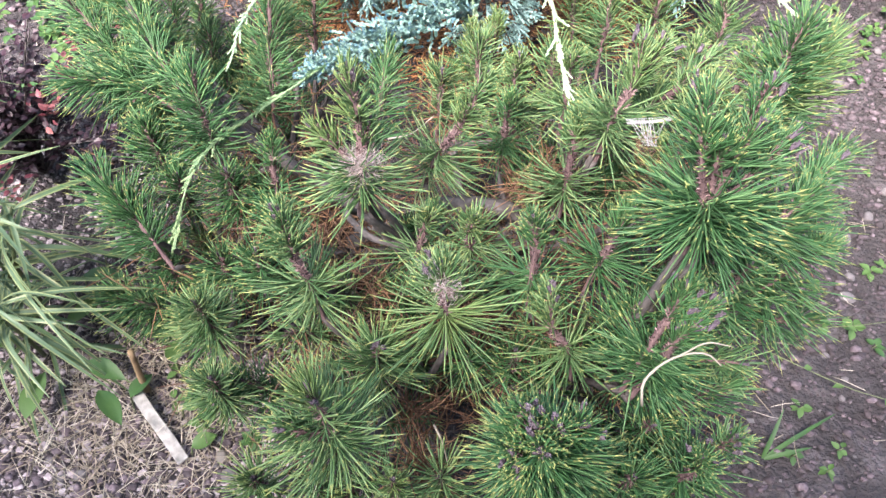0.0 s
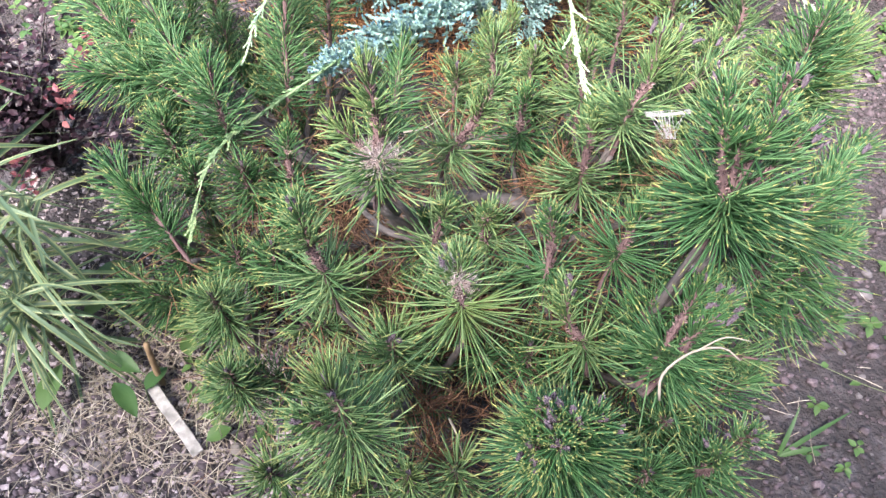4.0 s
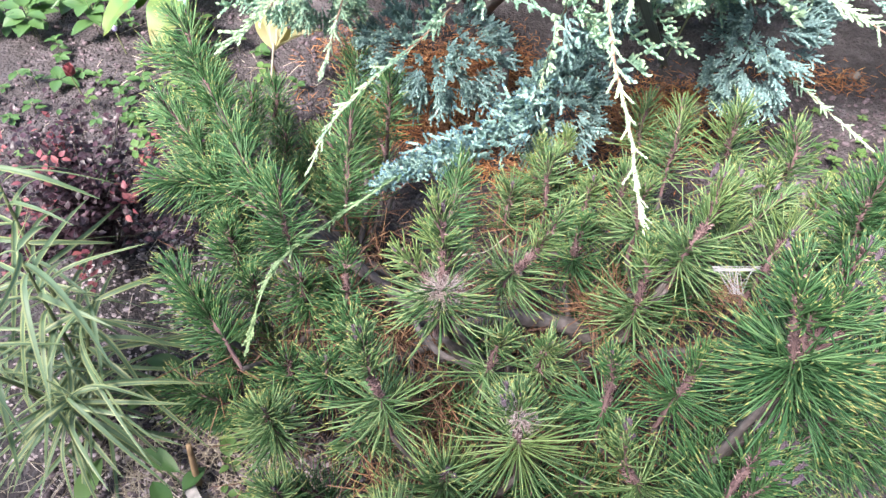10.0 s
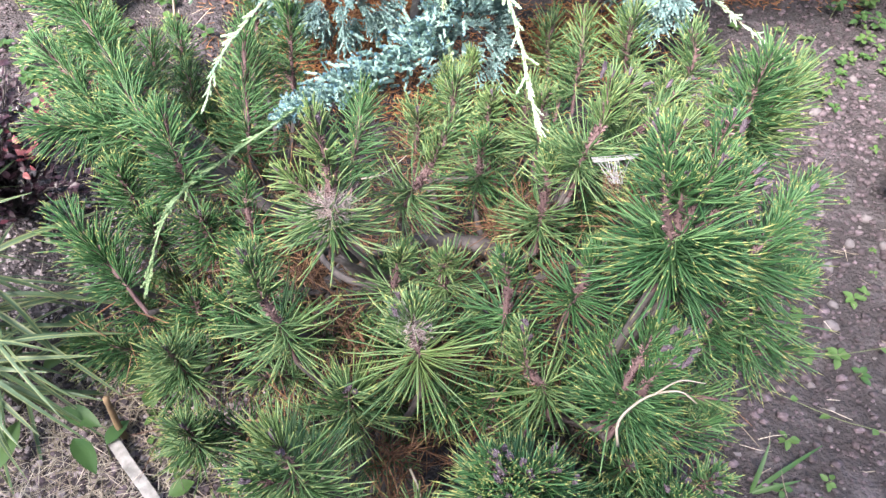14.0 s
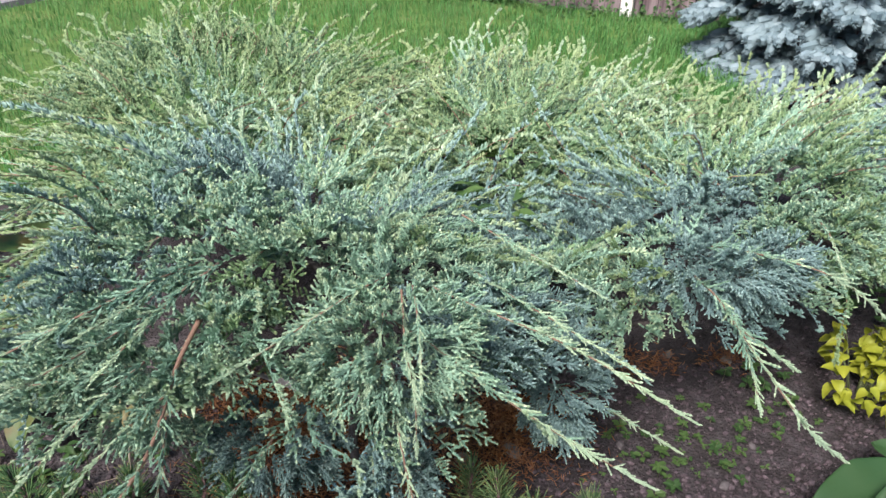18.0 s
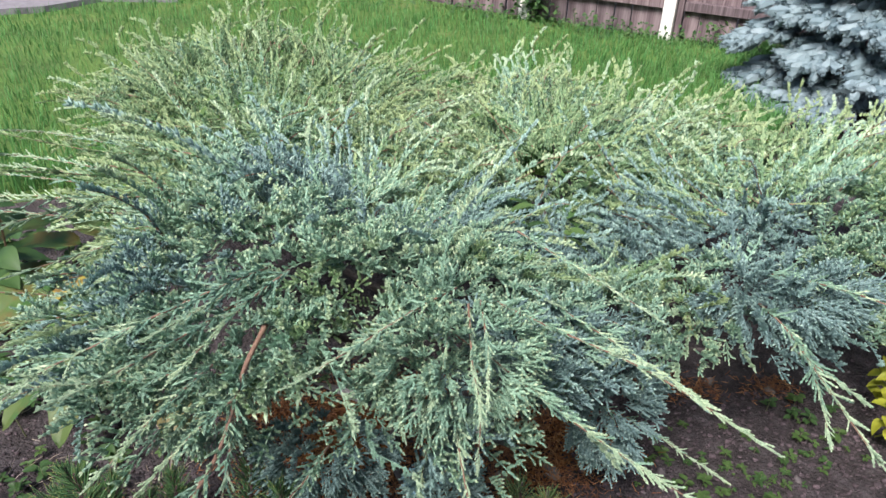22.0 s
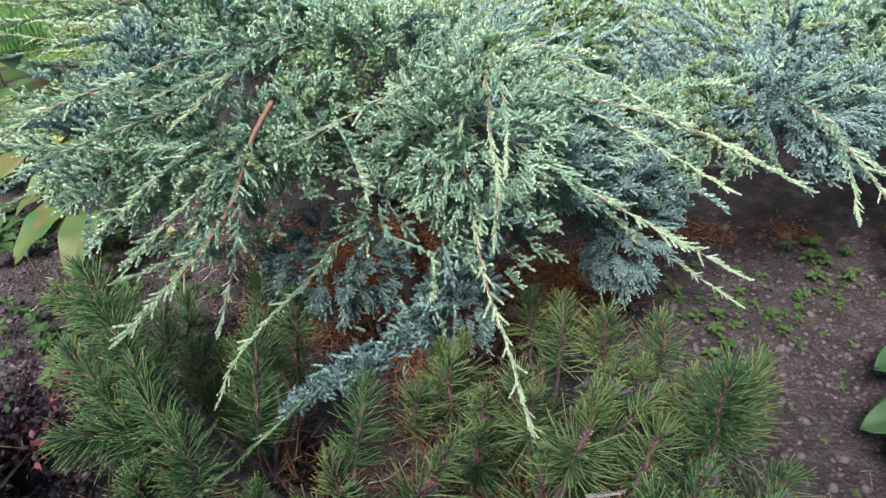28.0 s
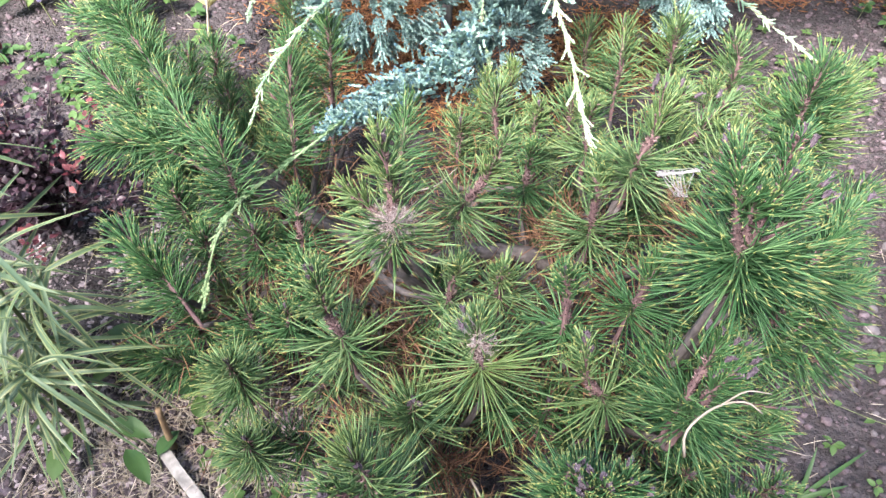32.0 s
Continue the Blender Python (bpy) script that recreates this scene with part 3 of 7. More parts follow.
s(-0.385, 0.740, 0.280, -0.384, 0.738, 0.360, full=0.8, mat=G, bare=0)
s(-0.417, 0.657, 0.180, -0.418, 0.656, 0.255, full=0.9, mat=G, bare=0)
s(-0.470, 0.615, 0.140, -0.510, 0.612, 0.190, full=1.1, mat=G, bare=0)
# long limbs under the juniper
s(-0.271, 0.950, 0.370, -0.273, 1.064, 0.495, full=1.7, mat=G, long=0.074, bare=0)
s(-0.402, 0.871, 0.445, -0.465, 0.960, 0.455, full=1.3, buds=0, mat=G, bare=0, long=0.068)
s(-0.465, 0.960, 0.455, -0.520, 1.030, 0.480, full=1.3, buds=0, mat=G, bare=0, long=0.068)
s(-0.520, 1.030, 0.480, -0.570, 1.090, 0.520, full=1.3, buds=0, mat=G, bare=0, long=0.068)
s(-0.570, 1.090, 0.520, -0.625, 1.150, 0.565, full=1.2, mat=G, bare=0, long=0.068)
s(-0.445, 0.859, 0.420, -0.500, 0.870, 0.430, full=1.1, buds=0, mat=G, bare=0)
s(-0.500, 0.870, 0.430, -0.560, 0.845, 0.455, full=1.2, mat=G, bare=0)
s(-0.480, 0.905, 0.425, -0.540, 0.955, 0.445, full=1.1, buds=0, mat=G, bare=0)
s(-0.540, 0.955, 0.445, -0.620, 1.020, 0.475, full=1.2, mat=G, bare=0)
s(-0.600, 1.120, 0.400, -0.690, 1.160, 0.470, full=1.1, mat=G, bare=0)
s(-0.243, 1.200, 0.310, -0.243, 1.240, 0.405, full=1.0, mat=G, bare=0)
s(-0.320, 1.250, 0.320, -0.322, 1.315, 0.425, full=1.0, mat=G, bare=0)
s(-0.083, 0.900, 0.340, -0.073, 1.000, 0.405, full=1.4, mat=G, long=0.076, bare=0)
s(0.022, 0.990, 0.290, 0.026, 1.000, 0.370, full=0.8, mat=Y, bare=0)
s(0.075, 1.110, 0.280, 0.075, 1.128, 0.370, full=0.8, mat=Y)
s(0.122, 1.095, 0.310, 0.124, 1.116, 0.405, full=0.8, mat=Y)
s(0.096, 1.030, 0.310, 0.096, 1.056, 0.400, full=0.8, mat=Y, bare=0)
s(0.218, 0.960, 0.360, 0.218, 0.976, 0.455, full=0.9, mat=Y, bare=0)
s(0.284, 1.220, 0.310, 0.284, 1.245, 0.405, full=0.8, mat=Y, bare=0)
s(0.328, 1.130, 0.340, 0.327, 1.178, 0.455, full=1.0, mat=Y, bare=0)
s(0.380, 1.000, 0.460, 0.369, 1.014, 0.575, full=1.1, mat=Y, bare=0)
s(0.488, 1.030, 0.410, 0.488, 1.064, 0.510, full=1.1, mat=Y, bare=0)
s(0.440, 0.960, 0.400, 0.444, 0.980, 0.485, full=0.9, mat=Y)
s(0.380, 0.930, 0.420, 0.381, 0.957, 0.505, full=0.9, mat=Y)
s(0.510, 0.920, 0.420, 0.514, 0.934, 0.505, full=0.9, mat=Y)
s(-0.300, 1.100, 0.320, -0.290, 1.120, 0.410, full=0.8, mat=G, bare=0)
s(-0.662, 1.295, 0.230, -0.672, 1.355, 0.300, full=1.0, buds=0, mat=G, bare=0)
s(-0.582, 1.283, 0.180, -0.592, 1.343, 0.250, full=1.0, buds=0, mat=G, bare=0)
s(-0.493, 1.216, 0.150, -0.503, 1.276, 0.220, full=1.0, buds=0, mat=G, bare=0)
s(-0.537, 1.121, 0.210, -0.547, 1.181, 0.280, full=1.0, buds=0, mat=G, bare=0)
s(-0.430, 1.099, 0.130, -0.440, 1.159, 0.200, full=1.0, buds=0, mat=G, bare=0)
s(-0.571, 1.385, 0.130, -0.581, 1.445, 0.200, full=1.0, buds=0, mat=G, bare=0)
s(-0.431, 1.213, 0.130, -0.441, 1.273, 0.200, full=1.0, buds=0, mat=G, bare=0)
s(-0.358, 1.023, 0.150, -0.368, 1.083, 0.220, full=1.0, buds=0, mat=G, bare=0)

GAPS = ((0.10, 0.71, 0.1), (0.10, 0.64, 0.07), (-0.13, 0.47, 0.05), (0.04, 0.40, 0.05), (0.25, 0.41, 0.05), (0.21, 0.66, 0.05), (-0.05, 0.55, 0.05), (0.02, 0.86, 0.05))


def fill_shoots(count):
    """Lower shoots between the tall ones, all over the crown but for the gaps that show the wood and dead needles."""
    tips = np.array([(a[0], a[1], a[2]) for a in SHOOTS])
    got = []
    while len(got) < count:
        q = tips[rng.integers(0, len(tips))] + rng.normal(0, 0.055, 3) * (1, 1, 0)
        if q[1] < 0.28 or (q[0] > 0.42 and q[1] < 0.5) or (q[0] < -0.3 and q[1] < 0.57) or (q[0] < -0.18 and q[1] < 0.36):
            continue
        if any(math.hypot(q[0] - a, q[1] - b) < r for a, b, r in GAPS):
            continue
        near = np.linalg.norm(tips[:, :2] - q[:2], axis=1)
        ceil = (tips[:, 2] / (near + 0.03) ** 2).sum() / (1 / (near + 0.03) ** 2).sum()
        if got and min(math.hypot(g[0] - q[0], g[1] - q[1]) for g in got) < 0.05:
            continue
        got.append((q[0], q[1], ceil - rng.uniform(0.03, 0.1)))
    for x, y, z in got:
        ox, oy = (x - 0.1) * 0.12, (y - 0.72) * 0.12
        s(x, y, z - 0.05, x + ox + rng.normal(0, 0.014), y + oy + rng.normal(0, 0.014), z + 0.025, full=rng.uniform(0.5, 0.8), buds=int(rng.random() < 0.4), mat=Y if rng.random() < 0.4 else G, bare=0, fine=False)


fill_shoots(62)

# the bare wood
limb([(0.26, 0.80, -0.03), (0.25, 0.775, 0.12), (0.21, 0.765, 0.225), (0.155, 0.762, 0.285), (0.094, 0.768, 0.29), (0.03, 0.765, 0.285), (-0.03, 0.77, 0.24), (-0.12, 0.72, 0.22)], 0.017, 0.013, 30)
limb([(0.24, 0.78, 0.15), (0.30, 0.72, 0.3), (0.32, 0.62, 0.44), (0.33, 0.52, 0.6)], 0.009, 0.006)
limb([(0.0, 0.77, 0.25), (-0.06, 0.70, 0.33), (-0.10, 0.66, 0.40), (-0.06, 0.615, 0.40), (0.0, 0.60, 0.40)], 0.006, 0.0045, 24)
limb([(-0.05, 0.66, 0.38), (-0.06, 0.63, 0.46), (-0.062, 0.615, 0.53)], 0.007, 0.005, 12)
limb([(0.1, 0.75, 0.08), (-0.1, 0.68, 0.2), (-0.11, 0.56, 0.33), (-0.118, 0.505, 0.42)], 0.012, 0.006)
limb([(0.1, 0.75, 0.1), (-0.15, 0.8, 0.26), (-0.4, 0.87, 0.42), (-0.465, 0.96, 0.445), (-0.57, 1.09, 0.51)], 0.014, 0.005)
limb([(0.1, 0.75, 0.12), (0.3, 0.9, 0.3), (0.4, 1.03, 0.38)], 0.014, 0.006)
HUBS = np.array([(0.2, 0.74, 0.22), (0.05, 0.66, 0.25), (-0.12, 0.72, 0.2), (-0.25, 0.9, 0.24), (0.3, 0.86, 0.26), (0.28, 0.5, 0.22), (0.0, 0.48, 0.2), (0.45, 0.75, 0.32), (-0.35, 0.7, 0.18), (0.05, 0.95, 0.24)])
for h in HUBS:
    c = np.array([0.1, 0.75, 0.05])
    limb([c, (c + h) / 2 + np.array([0, 0, 0.05]), h], 0.011, 0.007, 8)
for q in SHOOTS:
    h = HUBS[np.argmin(np.linalg.norm((HUBS - q) * (1, 1, 0.4), axis=1))]
    limb([h, (h + q) / 2 + np.array([0.0, 0.0, -0.02]) + rng.normal(0, 0.01, 3), q], 0.0065, 0.0045, 9)


def dead_tufts():
    """Brown needles that have died inside the crown and hang along the limbs."""
    k = 2600
    h = HUBS[rng.integers(0, len(HUBS), k)]
    b = h + rng.normal(0, 1, (k, 3)) * (0.07, 0.07, 0.05) - PINE
    d = unit(rng.normal(size=(k, 3)) + (0, 0, 0.2))
    v, f = needles(b, d, rng.uniform(0.04, 0.08, k), rng.normal(0, 0.006, (k, 3)), 0.001)
    return np_mesh("dead_needles", v, f, M_NEEDLE_DEAD)


def rusty_tuft(x, y, z, k=42):
    """A whorl of rust-orange needles still fixed to an old shoot."""
    d = unit(rng.normal(size=(k, 3)) * (1, 1, 0.7) + (0, 0, 0.25))
    b = np.array([x, y, z]) - PINE + rng.normal(0, 0.012, (k, 3))
    v, f = needles(b, d, rng.uniform(0.035, 0.075, k), rng.normal(0, 0.006, (k, 3)) - (0, 0, 0.008), 0.001, (0.0, 0.5, 0.93), 0.88)
    part("rusty_tuft", np_mesh("rusty_tuft", v, f, M_NEEDLE_DEAD, smooth=True), pine, "whorl of rust-orange dead needles")


for x, y, z in ((0.170, 0.752, 0.36), (0.210, 0.765, 0.36), (0.190, 0.79, 0.34), (-0.12, 0.632, 0.38), (-0.05, 0.55, 0.36), (0.03, 0.33, 0.3), (0.06, 0.31, 0.28), (-0.13, 0.46, 0.27), (0.02, 0.40, 0.28), (0.25, 0.60, 0.42), (-0.10, 0.36, 0.3), (-0.20, 0.70, 0.32), (0.20, 0.52, 0.36), (0.36, 0.70, 0.45)):
    rusty_tuft(x, y, z)
part("dead_needles", dead_tufts(), pine, "rusty dead needles inside the crown")


# ---- juniper ----
def leafy_sprig(length, whorls, leaf, wide=0.0021, open_=38):
    """A short shoot along z, clad in awl-shaped leaves in threes: vertices, triangles, and 1 for those of the paler end."""
    v, f, e = [], [], []
    for i in range(whorls):
        z = length * i / whorls
        for j in range(3):
            a = 2 * math.pi * (j / 3 + (i % 2) / 6) + rng.normal(0, 0.2)
            o = math.radians(open_ * (1 - 0.55 * i / whorls) + rng.normal(0, 5))
            L = leaf * rng.uniform(0.8, 1.15) * (1 - 0.25 * i / whorls)
            out = np.array([math.cos(a), math.sin(a), 0])
            side = np.array([-math.sin(a), math.cos(a), 0])
            p = np.array([0, 0, z]) + out * 0.0008
            tip = p + (out * math.sin(o) + np.array([0, 0, 1]) * math.cos(o)) * L
            m = p + (tip - p) * 0.45
            n = len(v)
            v += [p, m + side * wide * 0.5, tip, m - side * wide * 0.5]
            f += [(n, n + 1, n + 2), (n, n + 2, n + 3)]
            e += [int(i >= 0.7 * whorls)] * 2
    # the shoot's own core
    n = len(v)
    v += [np.array([0.3 * leaf * math.cos(a), 0.3 * leaf * math.sin(a), 0]) for a in (0.3, 2.4, 4.5)] + [np.array([0, 0, length * 1.02])]
    f += [(n, n + 1, n + 3), (n + 1, n + 2, n + 3), (n + 2, n, n + 3)]
    e += [0, 0, 0]
    return np.array(v), np.array(f), np.array(e)


def turn_to(d, roll):
    d = unit(np.array(d, float))
    x = unit(np.cross(d, (0.3, 0.8, 0.52)))
    y = np.cross(d, x)
    x2 = x * math.cos(roll) + y * math.sin(roll)
    return np.stack([x2, np.cross(d, x2), d], -1)


def bud_tip(L, r):
    """The blunt end of a leafy shoot along z: a plump spindle with three leaf points standing off it."""
    v = [(0, 0, 0)] + [(r * math.cos(q), r * math.sin(q), 0.45 * L) for q in (0.2, 2.3, 4.4)] + [(0, 0, L)]
    f = [(0, 2, 1), (0, 3, 2), (0, 1, 3), (1, 2, 4), (2, 3, 4), (3, 1, 4)]
    e = [0, 0, 0, 0, 0, 0]
    for q in (1.2, 3.3, 5.4):
        c, k = np.array([math.cos(q), math.sin(q), 0]), np.array([-math.sin(q), math.cos(q), 0])
        n = len(v)
        v += [c * 0.3 * r + k * r * 0.7 + (0, 0, 0.25 * L), c * 0.3 * r - k * r * 0.7 + (0, 0, 0.25 * L), c * 1.5 * r + (0, 0, 0.8 * L)]
        f.append((n, n + 1, n + 2))
        e.append(0)
    e[3:6] = [int(rng.random() < 0.6)] * 3
    return np.array(v, float), np.array(f), np.array(e)


def spray(length, sides, fine):
    """A spray that grows along x: a twig crowded with short plump upright leafy fingers."""
    h = Heap()

    def finger(L, d, p):
        sp = leafy_sprig(L * 1.15, 4, 0.0078, 0.0043, 17) if fine else bud_tip(L * 1.05, 0.0034)
        h.add(sp[0] @ turn_to(d, rng.uniform(0, 6)).T + p, sp[1], sp[2])

    for i in range(sides):
        t = (i + 0.5) / sides
        for sgn in (-1, 0, 1):
            if rng.random() < 0.1:
                continue
            a = math.radians(rng.uniform(20, 70))
            d = np.array([math.cos(a), sgn * math.sin(a), rng.uniform(0.35, 1.5) + 0.5 * (sgn == 0)])
            finger(rng.uniform(0.011, 0.020) * (1.1 - 0.3 * t), d, np.array([length * t, sgn * rng.uniform(0.0, 0.16) * length, 0.12 * length * t * t]))
    finger(0.02, (1, 0, 0.3), np.array([length * 0.92, 0, 0.11 * length]))
    v, f = tube([(0, 0, -0.004), (length, 0, 0.12 * length)], [0.0014, 0.0008], 3)
    h.add(v, f)
    return np.concatenate(h.v), np.concatenate(h.f), np.concatenate(h.s)


def feather(length, pairs, fine, brown=False):
    """A branch end that grows along x: a thin spine with short shoots pressed forward on both sides, paler towards the tip."""
    h = Heap()
    spine = spline([(0, 0, -0.02), (0.35 * length, 0.03 * length * rng.normal(), 0.02 * length), (0.75 * length, 0.07 * length * rng.normal(), 0.02 * length), (length, 0.1 * length * rng.normal(), -0.02 * length)], 24)
    for i in range(pairs):
        t = (i + 0.5) / pairs
        p = spine[min(23, int(t * 24))]
        for sgn in (-1, 1, 0):
            a = math.radians(rng.uniform(8, 34))
            L = rng.uniform(0.010, 0.021) * (1.15 - 0.5 * t)
            d = unit(np.array([math.cos(a), sgn * math.sin(a), rng.uniform(0.1, 0.7) + 0.4 * (sgn == 0)]))
            sp = leafy_sprig(L, 3, 0.0085, 0.0044, 18) if fine else bud_tip(L * 1.35, 0.0037)
            h.add(sp[0] @ turn_to(d, rng.uniform(0, 6)).T + p, sp[1], np.full(len(sp[1]), 1) if t > 0.62 else sp[2])
    sp = bud_tip(0.02, 0.0028)
    h.add(sp[0] @ turn_to(unit(spine[-1] - spine[-3]), 0).T + spine[-1], sp[1], 1)
    v, f = tube(spine[::4], np.linspace(0.0022 if brown else 0.0013, 0.0009, 6), 4)
    h.add(v, f, 9 if brown else 0)
    return np.concatenate(h.v), np.concatenate(h.f), np.concatenate(h.s)


NEAR_SPRAYS = [spray(0.055, 4, True) for _ in range(5)]
FAR_SPRAYS = [spray(0.068, 5, False) for _ in range(5)]
FEATHERS = [feather(0.17, 12, True, q == 4) for q in range(5)]
FAR_FEATHERS = [feather(0.30, 20, False, q == 4) for q in range(5)]

JUNIPER = np.array([0.15, 2.3, 0.0])
juniper = thing("juniper", "large spreading blue-green juniper with arching pale-tipped branches", "juniper", at=(JUNIPER[0] - 0.006, JUNIPER[1], JUNIPER[2] - 0.022))

# heights of the foliage over the ground, at places of the plan
CROWN = np.array([
    (-1.02, 3.5, 0.68), (-0.62, 3.75, 0.73), (-0.47, 3.27, 0.58), (0.24, 2.97, 0.54), (-0.16, 1.36, 1.0), (0.02, 1.36, 0.95), (-1.0, 2.5, 0.66), (-0.35, 1.67, 0.96),
    (0.825, 2.18, 0.57), (-0.95, 1.7, 0.72), (-0.42, 1.16, 0.97), (-0.36, 3.4, 0.68), (-0.7, 2.9, 0.6), (0.84, 2.62, 0.62), (1.29, 2.65, 0.56),
    (1.215, 1.9, 0.83), (0.99, 1.75, 0.72), (0.65, 1.89, 0.61), (1.1, 1.54, 0.72), (0.72, 1.33, 0.76), (0.48, 2.04, 0.57), (0.62, 3.55, 0.6),
    (1.03, 3.4, 0.52), (0.2, 1.16, 0.83), (0.6, 1.5, 0.68), (-0.2, 2.4, 0.62), (2.3, 2.3, 0.6), (1.6, 2.0, 0.72), (0.1, 1.75, 0.75)])
# the outline of the foliage in the plan
EDGE = np.array([
    (-0.5, 1.08), (-0.15, 1.1), (0.2, 1.1), (0.42, 1.3), (0.6, 1.42), (0.8, 1.46), (1.15, 1.5), (1.4, 1.64), (1.85, 1.8), (2.3, 1.86), (2.9, 2.0), (2.98, 2.55), (2.2, 2.75), (1.75, 2.85),
    (1.4, 2.98), (1.2, 3.35), (0.9, 3.6), (0.55, 3.7), (0.2, 3.35), (-0.1, 3.45), (-0.35, 3.75), (-0.85, 3.95), (-1.3, 3.7), (-1.35, 3.2), (-1.0, 2.7),
    (-0.8, 2.35), (-0.74, 2.0), (-0.64, 1.6), (-0.6, 1.25)])


def crown_height(p):
    d2 = ((p[:, None] - CROWN[None, :, :2]) ** 2).sum(-1) + 0.012
    w = 1 / d2 ** 1.6
    return (w * CROWN[None, :, 2]).sum(1) / w.sum(1)


def edge_distance(p):
    """How far inside the outline a place lies; minus outside."""
    a, b = EDGE, np.roll(EDGE, -1, 0)
    ab = b - a
    t = np.clip(((p[:, None] - a) * ab).sum(-1) / (ab * ab).sum(-1), 0, 1)
    d = np.linalg.norm(p[:, None] - (a + ab * t[..., None]), axis=-1).min(1)
    y0, y1 = a[None, :, 1], b[None, :, 1]
    x = a[None, :, 0] + (p[:, 1:2] - y0) / (y1 - y0 + 1e-12) * ab[None, :, 0]
    inside = (((y0 > p[:, 1:2]) != (y1 > p[:, 1:2])) & (p[:, 0:1] < x)).sum(1) % 2 == 1
    return np.where(inside, d, -d)


def crown_top(p):
    d = np.clip(edge_distance(p), 0, None)
    return crown_height(p) * (0.8 + 0.2 * np.sqrt(np.clip(d / 0.2, 0, 1))) + 0.075 * np.array([noise.noise((a * 4.2, b * 4.2, 1.0)) for a, b in p]) + 0.075 * np.array([noise.noise((a * 11, b * 11, 4.0)) for a, b in p])


# main limbs from which the boughs spread
HEARTS = np.array([(-0.1, 1.9), (-0.6, 2.9), (0.55, 2.6), (1.1, 2.1)])


# dark openings between the boughs
HOLLOWS = ((-0.26, 1.62, 0.065), (-0.41, 1.6, 0.05), (-0.33, 1.61, 0.045), (0.40, 1.56, 0.05), (0.46, 2.33, 0.05), (-0.55, 1.95, 0.04), (0.9, 1.72, 0.04), (-0.1, 2.3, 0.04))


def plan_places(k):
    p = np.stack([rng.uniform(-1.45, 3.0, k), rng.uniform(0.95, 4.0, k)], -1)
    d = edge_distance(p)
    hollow = np.array([noise.noise((a * 4.6, b * 4.6, 12.0)) for a, b in p]) < -0.4
    ok = (d > 0.0) & ~(hollow & (d > 0.12) & (rng.random(k) < 0.8))
    for a, b, r in HOLLOWS:
        ok &= (p[:, 0] - a) ** 2 + ((p[:, 1] - b) / 1.3) ** 2 > r * r
    return p[ok], d[ok]


def lay_sprays(p, sink, pitch, size, stray=0.75, loose=20):
    """Places, growth directions and normals of sprays on the crown."""
    e = 0.02
    z = crown_top(p)
    gx = (crown_top(p + (e, 0)) - z) / e
    gy = (crown_top(p + (0, e)) - z) / e
    nrm = unit(np.stack([-gx, -gy, 1 / np.interp(p[:, 1], [1.6, 2.4], [0.6, 0.25])], -1))
    near = HEARTS[np.argmin(np.linalg.norm(p[:, None] - HEARTS[None], axis=-1), 1)]
    out = unit(p - near) + rng.normal(0, 1, p.shape) * np.interp(p[:, 1], [1.6, 2.4], [0.75, 0.3])[:, None] * stray
    g = np.concatenate([unit(out), np.zeros((len(p), 1))], 1)
    g = unit(g - nrm * (g * nrm).sum(-1, keepdims=True))
    tilt = np.radians(rng.normal(pitch, loose, len(p)) * np.interp(p[:, 1], [1.6, 2.6], [1.0, 0.75]))[:, None]
    x = g * np.cos(tilt) + nrm * np.sin(tilt)
    zz = unit(nrm - x * (nrm * x).sum(-1, keepdims=True) + rng.normal(0, 0.25, x.shape))
    turns = frames_to(zz, x)
    sc = size * rng.uniform(0.75, 1.3, len(p))
    return turns * sc[:, None, None], np.concatenate([p, (z - sink)[:, None]], 1) - nrm * 0.02


def tone(p):
    """Which leaf colour goes where: 0 grey-green, 1 blue, 2 sunlit yellow-green, commoner far off."""
    n = np.array([noise.noise((a * 2.6, b * 2.6, 7.0)) for a, b in p]) + 0.35 * np.array([noise.noise((a * 9, b * 9, 3.0)) for a, b in p])
    far = np.clip((p[:, 1] - 1.75) / 1.0, 0, 1)
    sunny = n + 0.75 * far - 0.45 + 0.25 * rng.normal(size=len(p)) > 0.12
    cold = sum(np.exp(-((p[:, 0] - a) ** 2 + (p[:, 1] - b) ** 2) / (2 * r * r)) for a, b, r in ((0.35, 1.98, 0.1), (0.68, 1.98, 0.16), (-0.22, 1.85, 0.1), (0.46, 1.45, 0.1), (1.0, 1.85, 0.12), (-0.3, 2.75, 0.12)))
    blue = (n - 0.75 * cold < -0.24 + 0.1 * rng.normal(size=len(p))) & (p[:, 1] < 2.3)
    sunny &= ~blue
    return np.where(sunny, 2, np.where(blue, 1, 0))


BOUGH_AT = np.array([(x, y) for x in np.arange(-1.2, 3.0, 0.5) for y in np.arange(1.15, 3.9, 0.5)])
BOUGH_AT = BOUGH_AT[edge_distance(BOUGH_AT) > -0.1]


